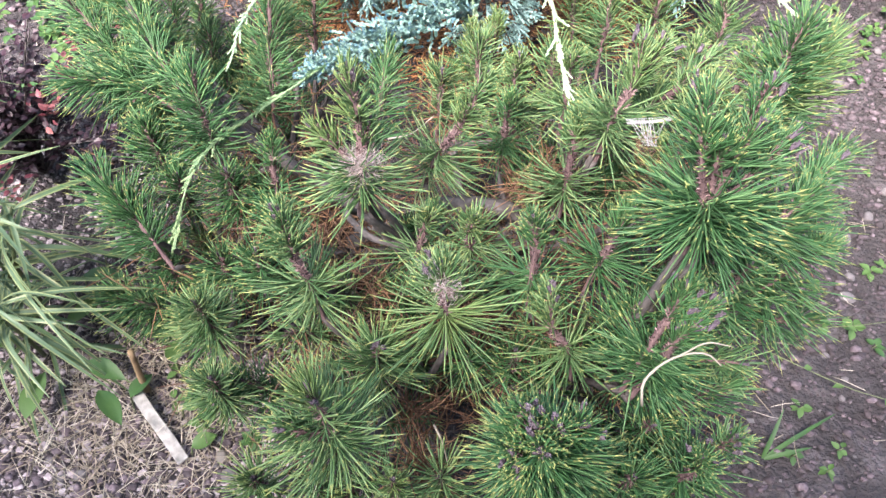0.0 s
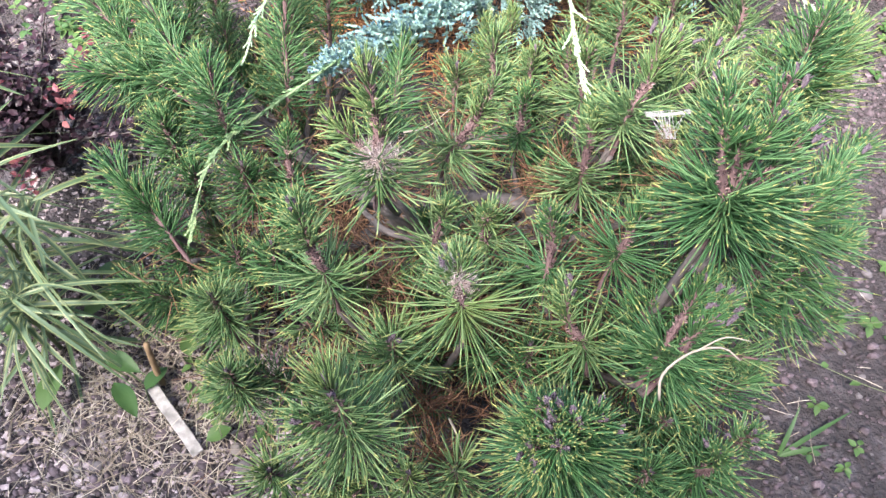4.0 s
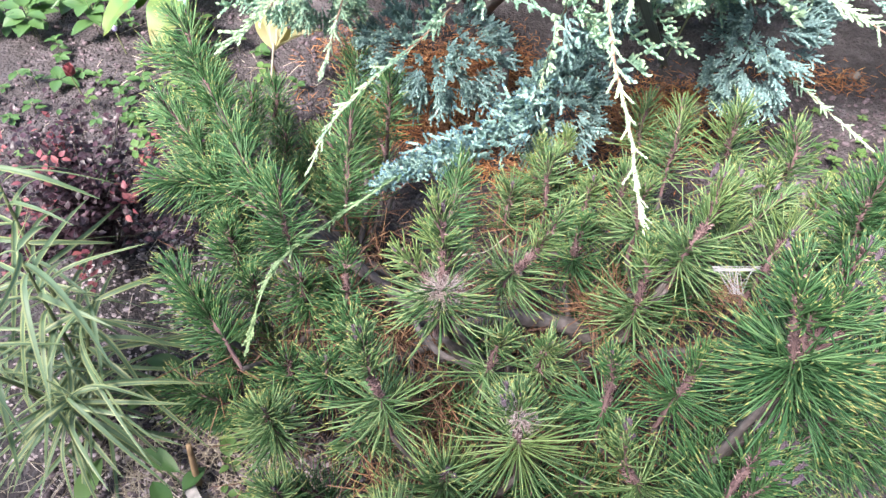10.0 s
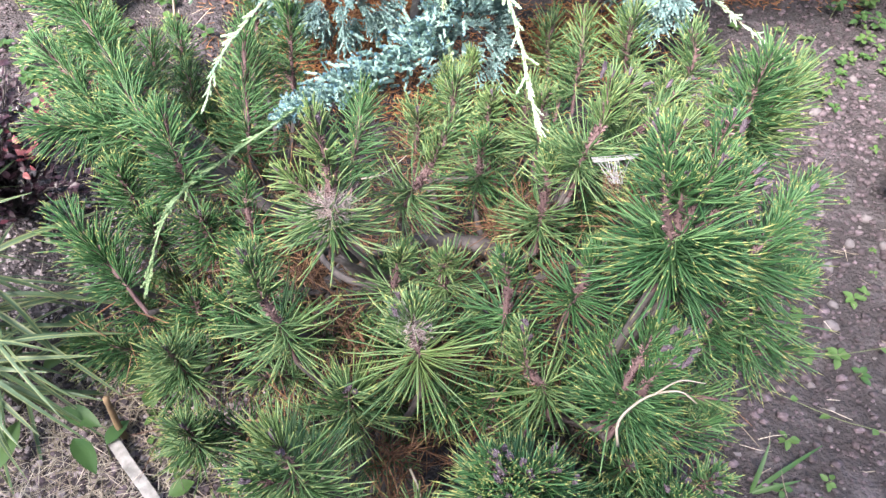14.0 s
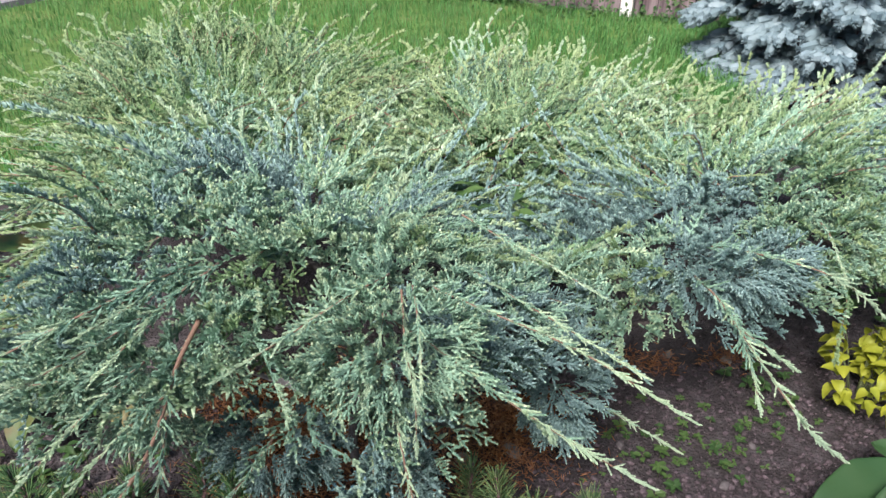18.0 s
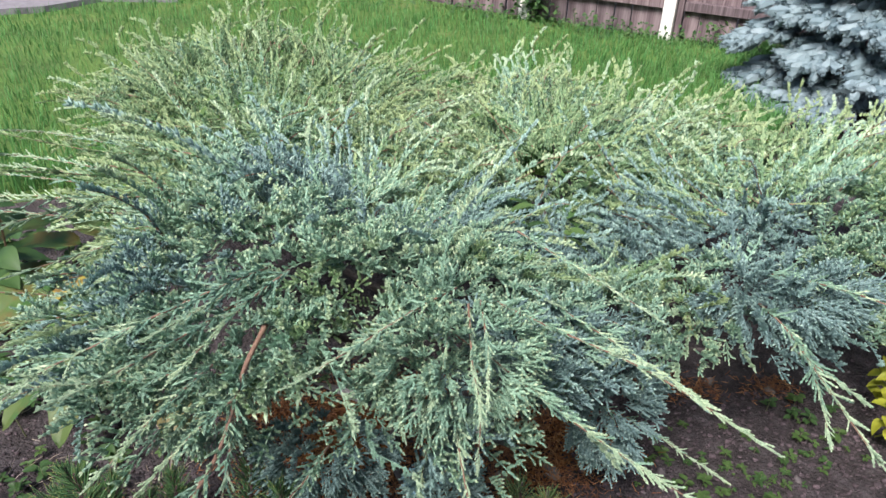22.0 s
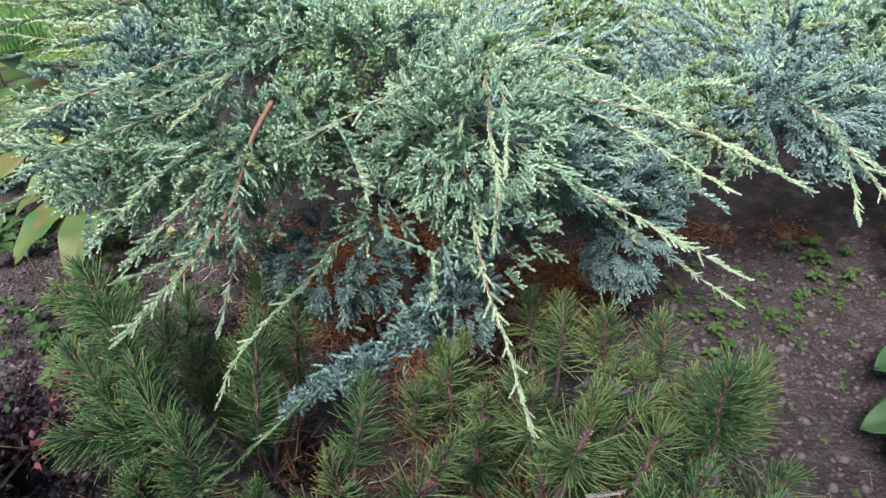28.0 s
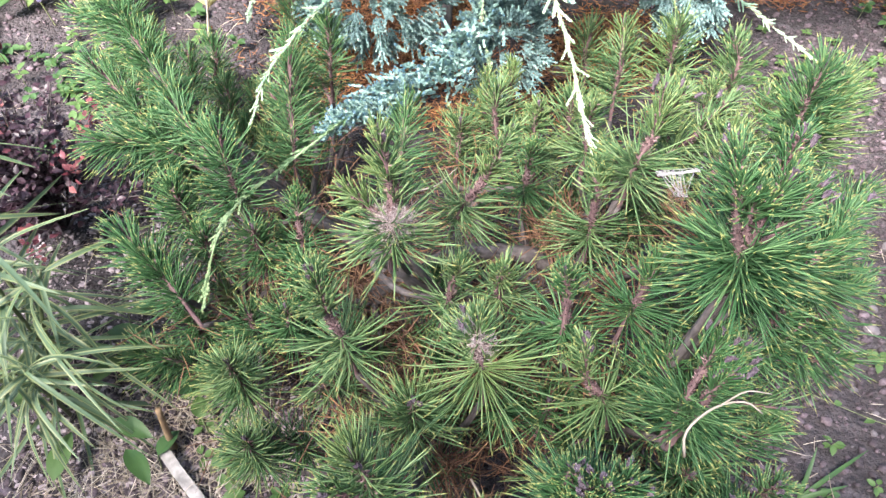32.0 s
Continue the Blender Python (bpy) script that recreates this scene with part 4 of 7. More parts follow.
def build_boughs():
    sets = []
    for count, sink, pitch, size, rule in ((21000, 0.0, 30, 1.0, "top"), (2600, 0.1, 12, 1.1, "under")):
        p, d = plan_places(count)
        share = np.interp(p[:, 1], [1.8, 2.6], [1.0, 0.45]) * (1.0 if rule == "top" else 0.7)
        kept = (rng.random(len(p)) < share) & ((rule == "top") | (d > 0.16) | (p[:, 0] < 0.4))
        p = p[kept]
        size = size * np.interp(share[kept], [0.45, 1.0], [1.3, 1.0])
        sets.append((p, *lay_sprays(p, sink + np.interp(p[:, 1], [1.7, 2.6], [0.0, 0.04]), pitch, size), tone(p)))
    p = np.concatenate([q[0] for q in sets])
    turns = np.concatenate([q[1] for q in sets])
    places = np.concatenate([q[2] for q in sets]) - JUNIPER
    kind = np.concatenate([q[3] for q in sets])
    owner = np.argmin(np.linalg.norm(p[:, None] - BOUGH_AT[None], axis=-1), 1)
    pick = rng.integers(0, 5, len(p))
    near = p[:, 1] + 0.25 * np.abs(p[:, 0] - 0.2) < 1.75
    # longer branch ends on top, all growing outwards
    fp, fd = plan_places(4200)
    kept = rng.random(len(fp)) < np.interp(fp[:, 1], [1.5, 2.1], [0.45, 1.0])
    fp = fp[kept]
    fturns, fplaces = lay_sprays(fp, 0.0, 22, 1.0, 0.35, 9)
    fplaces = fplaces - JUNIPER + np.array([0, 0, 1.0]) * np.interp(fp[:, 1], [1.6, 2.4], [0.015, -0.03])[:, None]
    fkind = np.where(tone(fp) == 2, 2, tone(fp))
    fowner = np.argmin(np.linalg.norm(fp[:, None] - BOUGH_AT[None], axis=-1), 1)
    fpick = rng.integers(0, 5, len(fp))
    fnear = fp[:, 1] + 0.25 * np.abs(fp[:, 0] - 0.2) < 1.9
    for b in range(len(BOUGH_AT)):
        h = Heap()
        for q in range(5):
            for k in range(3):
                for use, bank in ((near, NEAR_SPRAYS), (~near, FAR_SPRAYS)):
                    m = (owner == b) & (pick == q) & (kind == k) & use
                    h.strew(bank[q][0], bank[q][1], turns[m], places[m], bank[q][2] + 2 * k)
        for q in range(5):
            for k in range(3):
                for use, bank in ((fnear, FEATHERS), (~fnear, FAR_FEATHERS)):
                    m = (fowner == b) & (fpick == q) & (fkind == k) & use
                    h.strew(bank[q][0], bank[q][1], fturns[m], fplaces[m], np.where(bank[q][2] == 9, 7, bank[q][2] + (2 * k if k < 2 else 4)))
        if h.n:
            part("bough", h.mesh("bough", JUN_SET), juniper)


build_boughs()


def hanging(cx, cy, cz, rx, ry, rz, count, slot, out=(0, -0.8, 0.35)):
    """A drooping low bough: sprays over a rounded mass, its growth turned outwards and down."""
    u = unit(rng.normal(size=(count, 3)))
    u[:, 1] = -np.abs(u[:, 1]) * 0.9 + 0.1
    pos = np.array([cx, cy, cz]) + u * (rx, ry, rz) * rng.uniform(0.75, 1.0, count)[:, None]
    x = unit(unit(np.array(out)) + 0.7 * u + rng.normal(0, 0.25, (count, 3)))
    z = unit(u - x * (u * x).sum(-1, keepdims=True))
    turns = frames_to(z, x) * rng.uniform(0.7, 1.15, count)[:, None, None]
    pick = rng.integers(0, 5, count)
    h = Heap()
    for q in range(5):
        h.strew(NEAR_SPRAYS[q][0], NEAR_SPRAYS[q][1], turns[pick == q], (pos - JUNIPER)[pick == q], NEAR_SPRAYS[q][2] + 2 * slot)
    part("low_bough", h.mesh("low_bough", JUN_SET), juniper)


hanging(0.33, 1.46, 0.68, 0.16, 0.14, 0.14, 127, 0)
hanging(0.53, 1.46, 0.45, 0.09, 0.07, 0.17, 150, 1)
hanging(-0.42, 1.34, 0.62, 0.13, 0.1, 0.14, 110, 0)
hanging(0.12, 1.3, 0.34, 0.07, 0.07, 0.13, 80, 1)
hanging(-0.16, 1.36, 0.42, 0.15, 0.1, 0.12, 150, 1)
hanging(-0.32, 1.26, 0.84, 0.2, 0.12, 0.12, 165, 0)
hanging(0.12, 1.2, 0.84, 0.16, 0.12, 0.13, 165, 0)
hanging(0.92, 1.56, 0.72, 0.2, 0.1, 0.09, 165, 1)
hanging(1.2, 1.7, 0.7, 0.2, 0.1, 0.1, 165, 0)
hanging(1.5, 1.9, 0.56, 0.2, 0.12, 0.12, 135, 0)
hanging(1.95, 1.92, 0.46, 0.2, 0.12, 0.14, 130, 0)
hanging(2.4, 1.95, 0.42, 0.22, 0.12, 0.14, 130, 1)
hanging(-0.58, 1.4, 0.72, 0.16, 0.14, 0.16, 127, 0, (-0.6, -0.6, 0.3))
hanging(-0.6, 1.7, 0.66, 0.1, 0.2, 0.14, 100, 0, (-1, -0.3, 0.3))


SLOT = (0, 6, 4, 5, 1)


def jun_branch(points, wide=0.026, slots=(0, 4), bushy=1.0, stem=0.0024, pale_from=0.5, bare_to=0.0, bark=M_JUN_STEM):
    """A long arching branch: a brown stem clad in short leafy shoots that grow shorter and paler towards its tip."""
    pts = [np.array(p) - JUNIPER for p in points]
    size = sum(np.linalg.norm(b - a) for a, b in zip(pts, pts[1:]))
    n = max(8, int(size / 0.02))
    path = spline(pts, n)
    v, f = tube(path, np.linspace(stem, 0.0009, n), 6, 0.2)
    br = part("branch", np_mesh("branch", v, f, bark, smooth=True), juniper)
    # short shoots that lie along the stem, then longer side shoots
    k, side = int(size / 0.0046) + 8, int(size / 0.0125 * bushy) + 4
    t = np.concatenate([bare_to + (1 - bare_to) * rng.random(k), np.linspace(0.9, 1.0, 6), bare_to + (0.93 - bare_to) * rng.random(side)])
    long = np.arange(len(t)) >= k + 6
    idx = t * (n - 1)
    i0 = np.clip(idx.astype(int), 0, n - 2)
    pos = path[i0] + (path[i0 + 1] - path[i0]) * (idx - i0)[:, None]
    ax = unit(path[i0 + 1] - path[i0])
    nrm = unit(rng.normal(size=pos.shape) * (1, 1, 0.7))
    nrm = unit(nrm - ax * (nrm * ax).sum(-1, keepdims=True))
    ang = np.radians(np.where(long, rng.uniform(20, 48, len(t)), rng.uniform(4, 20, len(t))) * np.where(t > 0.97, 0.4, 1))[:, None]
    d = unit(ax * np.cos(ang) + nrm * np.sin(ang) + (0, 0, 0.1))
    L = np.where(long, wide * rng.uniform(0.5, 1.35, len(t)) * np.interp(t, [0, 0.5, 1], [1.5, 1.0, 0.55]), rng.uniform(0.014, 0.022, len(t)))
    whorls = 5 if pts[-1][1] + JUNIPER[1] < 1.5 else 3
    bank = [leafy_sprig(1.0, whorls, 0.34, 0.17, 16), leafy_sprig(1.0, whorls, 0.32, 0.17, 15), leafy_sprig(1.0, whorls, 0.33, 0.17, 17)]
    thick = np.where(long, np.minimum(1.0, 0.028 / L), 1.0)
    turns = frames_to(d) * L[:, None, None]
    turns[:, :, :2] *= thick[:, None, None]
    pick = rng.integers(0, 3, len(t))
    pale = t + 0.15 * rng.normal(size=len(t)) > pale_from
    h = Heap()
    for q in range(3):
        for sl, m in ((slots[0], ~pale), (slots[1], pale)):
            use = (pick == q) & m
            h.strew(bank[q][0], bank[q][1], turns[use], pos[use], SLOT[sl])
    part("foliage", h.mesh("foliage", JUN_SET), br)
    return br


# branches that reach out over the soil
jun_branch([(0.20, 1.25, 0.93), (0.273, 1.15, 0.956), (0.408, 1.0, 0.985), (0.539, 0.87, 0.965)], 0.03)
jun_branch([(0.3, 1.45, 0.82), (0.36, 1.38, 0.81), (0.47, 1.28, 0.79), (0.6, 1.166, 0.757)], 0.026)
jun_branch([(0.12, 1.25, 0.86), (0.215, 1.16, 0.85), (0.304, 1.07, 0.83), (0.406, 0.97, 0.82), (0.515, 0.90, 0.79)], 0.034, bushy=1.3)
jun_branch([(0.3, 1.68, 0.82), (0.383, 1.6, 0.803), (0.477, 1.52, 0.781), (0.604, 1.46, 0.72)], 0.02)
jun_branch([(0.75, 1.35, 0.85), (0.757, 1.25, 0.865), (0.766, 1.1, 0.855), (0.805, 0.98, 0.81), (0.842, 0.938, 0.785)], 0.028)
jun_branch([(0.765, 1.2, 0.868), (0.768, 1.12, 0.83), (0.765, 1.05, 0.785)], 0.024)
jun_branch([(0.77, 1.24, 0.83), (0.80, 1.16, 0.835), (0.832, 1.1, 0.83)], 0.024)
jun_branch([(0.13, 1.22, 0.98), (0.059, 1.15, 0.986), (-0.042, 1.07, 0.967), (-0.128, 1.014, 0.945)], 0.026)
jun_branch([(0.15, 1.2, 0.96), (0.154, 1.1, 0.91), (0.166, 1.05, 0.85), (0.165, 1.03, 0.745)], 0.022, slots=(4, 4))
jun_branch([(0.17, 1.2, 0.97), (0.178, 1.1, 0.937), (0.177, 1.05, 0.878)], 0.022)
jun_branch([(0.12, 1.22, 0.95), (0.111, 1.15, 0.9), (0.089, 1.08, 0.848)], 0.022)
jun_branch([(0.12, 1.2, 0.8), (0.131, 1.1, 0.757), (0.153, 0.99, 0.69), (0.186, 0.906, 0.631), (0.206, 0.85, 0.572), (0.231, 0.792, 0.518)], 0.03, slots=(4, 4), bushy=0.6)
jun_branch([(-0.11, 1.18, 0.63), (-0.151, 1.1, 0.617), (-0.22, 1.04, 0.575), (-0.29, 0.99, 0.51), (-0.328, 0.952, 0.435)], 0.024, bushy=0.8)
jun_branch([(-0.2, 1.2, 0.92), (-0.222, 1.1, 0.896), (-0.233, 0.95, 0.864), (-0.279, 0.82, 0.845), (-0.327, 0.747, 0.82)], 0.03, stem=0.0055, bare_to=0.25)
jun_branch([(-0.235, 0.93, 0.86), (-0.27, 0.88, 0.85), (-0.33, 0.8, 0.87)], 0.026)
jun_branch([(-0.225, 1.02, 0.86), (-0.229, 0.95, 0.803), (-0.256, 0.88, 0.704)], 0.026)
jun_branch([(-0.22, 1.05, 0.89), (-0.262, 0.97, 0.898), (-0.346, 0.86, 0.85)], 0.028)
jun_branch([(-0.26, 1.22, 0.94), (-0.303, 1.15, 0.946), (-0.379, 1.05, 0.951), (-0.469, 0.98, 0.94)], 0.028)
jun_branch([(-0.33, 1.25, 0.93), (-0.377, 1.2, 0.931), (-0.469, 1.1, 0.975)], 0.028)
jun_branch([(0.85, 1.55, 0.79), (0.937, 1.5, 0.803), (1.103, 1.4, 0.788), (1.219, 1.3, 0.705)], 0.03, bushy=1.3)
jun_branch([(1.17, 1.7, 0.8), (1.192, 1.6, 0.781), (1.2, 1.5, 0.717)], 0.024)
jun_branch([(1.35, 1.8, 0.7), (1.382, 1.7, 0.685), (1.38, 1.6, 0.629)], 0.024)
jun_branch([(1.65, 2.0, 0.68), (1.762, 1.9, 0.633), (1.855, 1.75, 0.52), (1.966, 1.65, 0.499)], 0.034, bushy=1.3)
jun_branch([(0.5, 1.5, 0.42), (0.62, 1.49, 0.36), (0.74, 1.46, 0.29), (0.855, 1.415, 0.227)], 0.024)
jun_branch([(0.11, 1.32, 0.62), (0.085, 1.28, 0.53), (0.07, 1.235, 0.45), (0.089, 1.19, 0.37)], 0.016, bushy=0.7)
jun_branch([(-0.2, 1.25, 1.0), (-0.251, 1.15, 1.03), (-0.37, 1.03, 1.03), (-0.49, 0.93, 1.0), (-0.50, 0.78, 0.95)], 0.034, bushy=1.2)
jun_branch([(-0.22, 1.28, 0.97), (-0.268, 1.2, 0.975), (-0.365, 1.1, 0.965)], 0.026)
jun_branch([(-0.15, 1.2, 1.03), (-0.205, 1.1, 1.03), (-0.281, 0.98, 0.995)], 0.028)
jun_branch([(-0.3, 1.48, 0.93), (-0.386, 1.4, 0.934), (-0.541, 1.3, 0.93)], 0.028)
jun_branch([(-0.75, 2.15, 0.8), (-0.876, 2.1, 0.83), (-1.088, 2.0, 0.93)], 0.042, slots=(2, 3), bushy=1.5)
jun_branch([(-0.72, 1.98, 0.8), (-0.84, 1.9, 0.855), (-1.071, 1.7, 0.97)], 0.042, slots=(2, 3), bushy=1.5)
jun_branch([(-0.58, 1.8, 0.86), (-0.72, 1.7, 0.895), (-1.005, 1.5, 0.98)], 0.04, bushy=1.4)
jun_branch([(-0.62, 1.85, 0.84), (-0.751, 1.7, 0.87), (-0.959, 1.4, 0.93)], 0.04, bushy=1.4)
jun_branch([(-0.4, 1.6, 0.92), (-0.5, 1.5, 0.922), (-0.696, 1.3, 0.94)], 0.03)
jun_branch([(-0.38, 2.3, 0.78), (-0.53, 2.3, 0.82), (-0.917, 2.3, 0.83)], 0.042, slots=(2, 3), bushy=1.5)
jun_branch([(-0.3, 1.15, 0.86), (-0.406, 1.1, 0.877), (-0.577, 1.0, 0.95)], 0.03)
jun_branch([(-0.27, 1.1, 0.91), (-0.324, 1.0, 0.907), (-0.392, 0.9, 0.87)], 0.028)
# long thin branches over the hosta
jun_branch([(-0.954, 2.151, 0.7), (-1.23, 2.128, 0.74), (-1.481, 2.082, 0.72)], 0.026, bushy=0.9, pale_from=0.25)
jun_branch([(-0.898, 1.942, 0.7), (-1.123, 1.896, 0.74), (-1.301, 1.803, 0.72)], 0.026, bushy=0.9, pale_from=0.25)
jun_branch([(-0.89, 2.234, 0.7), (-1.205, 2.261, 0.74), (-1.512, 2.315, 0.72)], 0.026, bushy=0.9, pale_from=0.25)
jun_branch([(-0.85, 2.165, 0.7), (-1.146, 2.178, 0.74), (-1.426, 2.204, 0.72)], 0.026, bushy=0.9, pale_from=0.25)
jun_branch([(-0.918, 2.419, 0.7), (-1.215, 2.446, 0.74), (-1.496, 2.5, 0.72)], 0.026, bushy=0.9, pale_from=0.25)
jun_branch([(-0.745, 1.989, 0.7), (-1.021, 1.993, 0.74), (-1.272, 2.001, 0.72)], 0.026, bushy=0.9, pale_from=0.25)
jun_branch([(-0.495, 1.633, 0.6), (-0.723, 1.621, 0.64), (-0.906, 1.597, 0.62)], 0.026, bushy=0.9, pale_from=0.25)
jun_branch([(-0.613, 1.521, 0.6), (-0.784, 1.441, 0.64), (-0.885, 1.281, 0.62)], 0.026, bushy=0.9, pale_from=0.25)
jun_branch([(-0.664, 1.39, 0.6), (-0.776, 1.294, 0.64), (-0.793, 1.102, 0.62)], 0.026, bushy=0.9, pale_from=0.25)
# plumes along the far rim and at the ends
for x, y, dx, dy, n in ((2.5, 2.1, 1.0, -0.3, 12), (2.75, 2.35, 1.0, 0.1, 9), (2.2, 2.55, 0.9, 0.35, 7), (1.7, 2.8, 0.8, 0.5, 6), (1.1, 3.3, 0.8, 0.5, 7), (0.6, 3.6, 0.3, 0.9, 8), (-0.4, 3.65, -0.1, 1.0, 7), (-0.9, 3.8, -0.4, 0.8, 7), (-1.25, 3.4, -0.9, 0.3, 7), (-0.78, 2.3, -1.0, 0.0, 10), (-0.66, 1.9, -1.0, -0.3, 8), (-0.58, 1.45, -0.8, -0.7, 8), (1.9, 2.1, 0.9, -0.5, 7)):
    for i in range(n):
        a = np.array([x, y]) + rng.normal(0, 0.14, 2)
        g = unit(np.array([dx, dy]) + rng.normal(0, 0.35, 2)) * rng.uniform(0.16, 0.3)
        z = float(crown_top(a[None])[0])
        jun_branch([(a[0] - g[0] * 0.5, a[1] - g[1] * 0.5, z - 0.03), (a[0] + g[0] * 0.3, a[1] + g[1] * 0.3, z + 0.025), (a[0] + g[0] * 0.8, a[1] + g[1] * 0.8, z + rng.uniform(-0.02, 0.045))], 0.034, slots=(2, 3), bushy=0.8)
for i in range(70):
    a = np.array([rng.uniform(-1.1, 2.1), rng.uniform(1.7, 3.6)])
    if edge_distance(a[None])[0] < 0.12:
        continue
    h = HEARTS[np.argmin(np.linalg.norm(HEARTS - a, axis=1))]
    g = unit(a - h + rng.normal(0, 0.15, 2)) * rng.uniform(0.14, 0.24)
    z = float(crown_top(a[None])[0])
    jun_branch([(a[0] - g[0] * 0.5, a[1] - g[1] * 0.5, z - 0.02), (a[0], a[1], z + 0.025), (a[0] + g[0] * 0.6, a[1] + g[1] * 0.6, z + rng.uniform(0.03, 0.07))], 0.028, slots=(2, 3), bushy=0.7, bare_to=0.15 * (i % 3), stem=0.003)
# the blue branch that lies over the pine
def blue_branch(points, count):
    """A branch end thick with plump ice-blue upright shoots."""
    path = spline([np.array(p) - JUNIPER for p in points], 24)
    br = part("branch", np_mesh("branch", *tube(path, np.linspace(0.0035, 0.0015, 24), 6, 0.2), M_JUN_BLUE, smooth=True), juniper)
    t = np.concatenate([rng.random(count), np.full(6, 0.99)])
    i0 = np.minimum((t * 23).astype(int), 22)
    ax = unit(path[i0 + 1] - path[i0])
    pos = path[i0] + (path[i0 + 1] - path[i0]) * (t * 23 - i0)[:, None] + rng.normal(0, 0.015, (len(t), 3)) * np.interp(t, [0, 0.6, 0.8, 1], [1.4, 1.3, 0.8, 0.3])[:, None]
    d = unit(0.75 * ax + rng.normal(0, 0.55, (len(t), 3)) + (0, 0, 0.55))
    bank = [leafy_sprig(0.023, 5, 0.0085, 0.0052, 18) for _ in range(4)]
    turns = frames_to(d) * (rng.uniform(0.7, 1.25, len(t)) * np.interp(t, [0, 0.7, 1], [1.15, 1.0, 0.7]))[:, None, None]
    h, pick = Heap(), rng.integers(0, 4, len(t))
    for q in range(4):
        h.strew(bank[q][0], bank[q][1], turns[pick == q], pos[pick == q], np.where(bank[q][2] == 1, 6, 3))
    part("foliage", h.mesh("foliage", JUN_SET), br, "plump ice-blue shoots")


blue_branch([(0.235, 1.50, 0.44), (0.165, 1.40, 0.43), (0.095, 1.285, 0.42), (0.027, 1.155, 0.42), (-0.065, 1.053, 0.42), (-0.145, 1.0, 0.42), (-0.205, 0.945, 0.41)], 1500)
jun_branch([(-0.15, 1.0, 0.42), (-0.215, 0.90, 0.43), (-0.262, 0.82, 0.444), (-0.312, 0.753, 0.442), (-0.338, 0.69, 0.422), (-0.340, 0.60, 0.398)], 0.02, slots=(2, 3), bushy=0.4, pale_from=0.45, bark=M_JUN_TIP)

# bare limbs inside
for a, b, c in (((-0.1, 2.2, 0.0), (0.0, 1.7, 0.4), (0.1, 1.35, 0.7)), ((-0.1, 2.2, 0.0), (-0.3, 1.8, 0.45), (-0.25, 1.25, 0.8)), ((0.3, 2.2, 0.0), (0.6, 1.8, 0.35), (0.75, 1.5, 0.6)), ((0.2, 2.3, 0.0), (-0.5, 2.6, 0.3), (-0.9, 3.3, 0.55)), ((0.3, 2.3, 0.0), (0.6, 2.8, 0.3), (0.7, 3.4, 0.45)), ((0.4, 2.2, 0.0), (1.1, 2.1, 0.35), (1.8, 2.0, 0.5)), ((0.0, 1.9, 0.1), (0.0, 1.5, 0.2), (0.1, 1.25, 0.3))):
    p = spline([np.array(a) - JUNIPER, np.array(b) - JUNIPER, np.array(c) - JUNIPER], 16)
    v, f = tube(p, np.linspace(0.02, 0.005, 16), 8, 0.3)
    part("limb", np_mesh("limb", v, f, M_BARK, smooth=True), juniper)


# ---- blue spruce ----
SPRUCE = np.array([3.3, 4.95, 0.0])
spruce = thing("blue_spruce", "silvery blue spruce with tiers of drooping bushy branches", "spruce tree", at=tuple(SPRUCE))


def brush(length=0.085, count=190, reach=0.031):
    """A fat blunt twig end, clothed all round in stiff needles, growing along z."""
    h = Heap()
    h.add(*tube([(0, 0, -0.01), (0, 0, 0.15 * length), (0, 0, 0.5 * length), (0, 0, 0.85 * length), (0, 0, 1.02 * length)], [0.012, 0.021, 0.023, 0.021, 0.012], 6, 0.5))
    t = rng.random(count)
    a = rng.uniform(0, 2 * np.pi, count)
    o = np.radians(np.interp(t, [0, 1], [62, 26]) + rng.normal(0, 6, count))
    d = np.stack([np.sin(o) * np.cos(a), np.sin(o) * np.sin(a), np.cos(o)], -1)
    b = np.stack([np.zeros(count), np.zeros(count), t * length], -1)
    sd = unit(np.cross(d, rng.normal(size=(count, 3)))) * 0.0022
    tip = b + d * (reach * rng.uniform(0.85, 1.1, count))[:, None]
    m = b + (tip - b) * 0.6
    v = np.stack([b, m + sd, tip, m - sd], 1).reshape(-1, 3)
    f = np.array([(0, 1, 2), (0, 2, 3)])[None] + (np.arange(count) * 4)[:, None, None]
    h.add(v, f.reshape(-1, 3))
    return np.concatenate(h.v), np.concatenate(h.f)


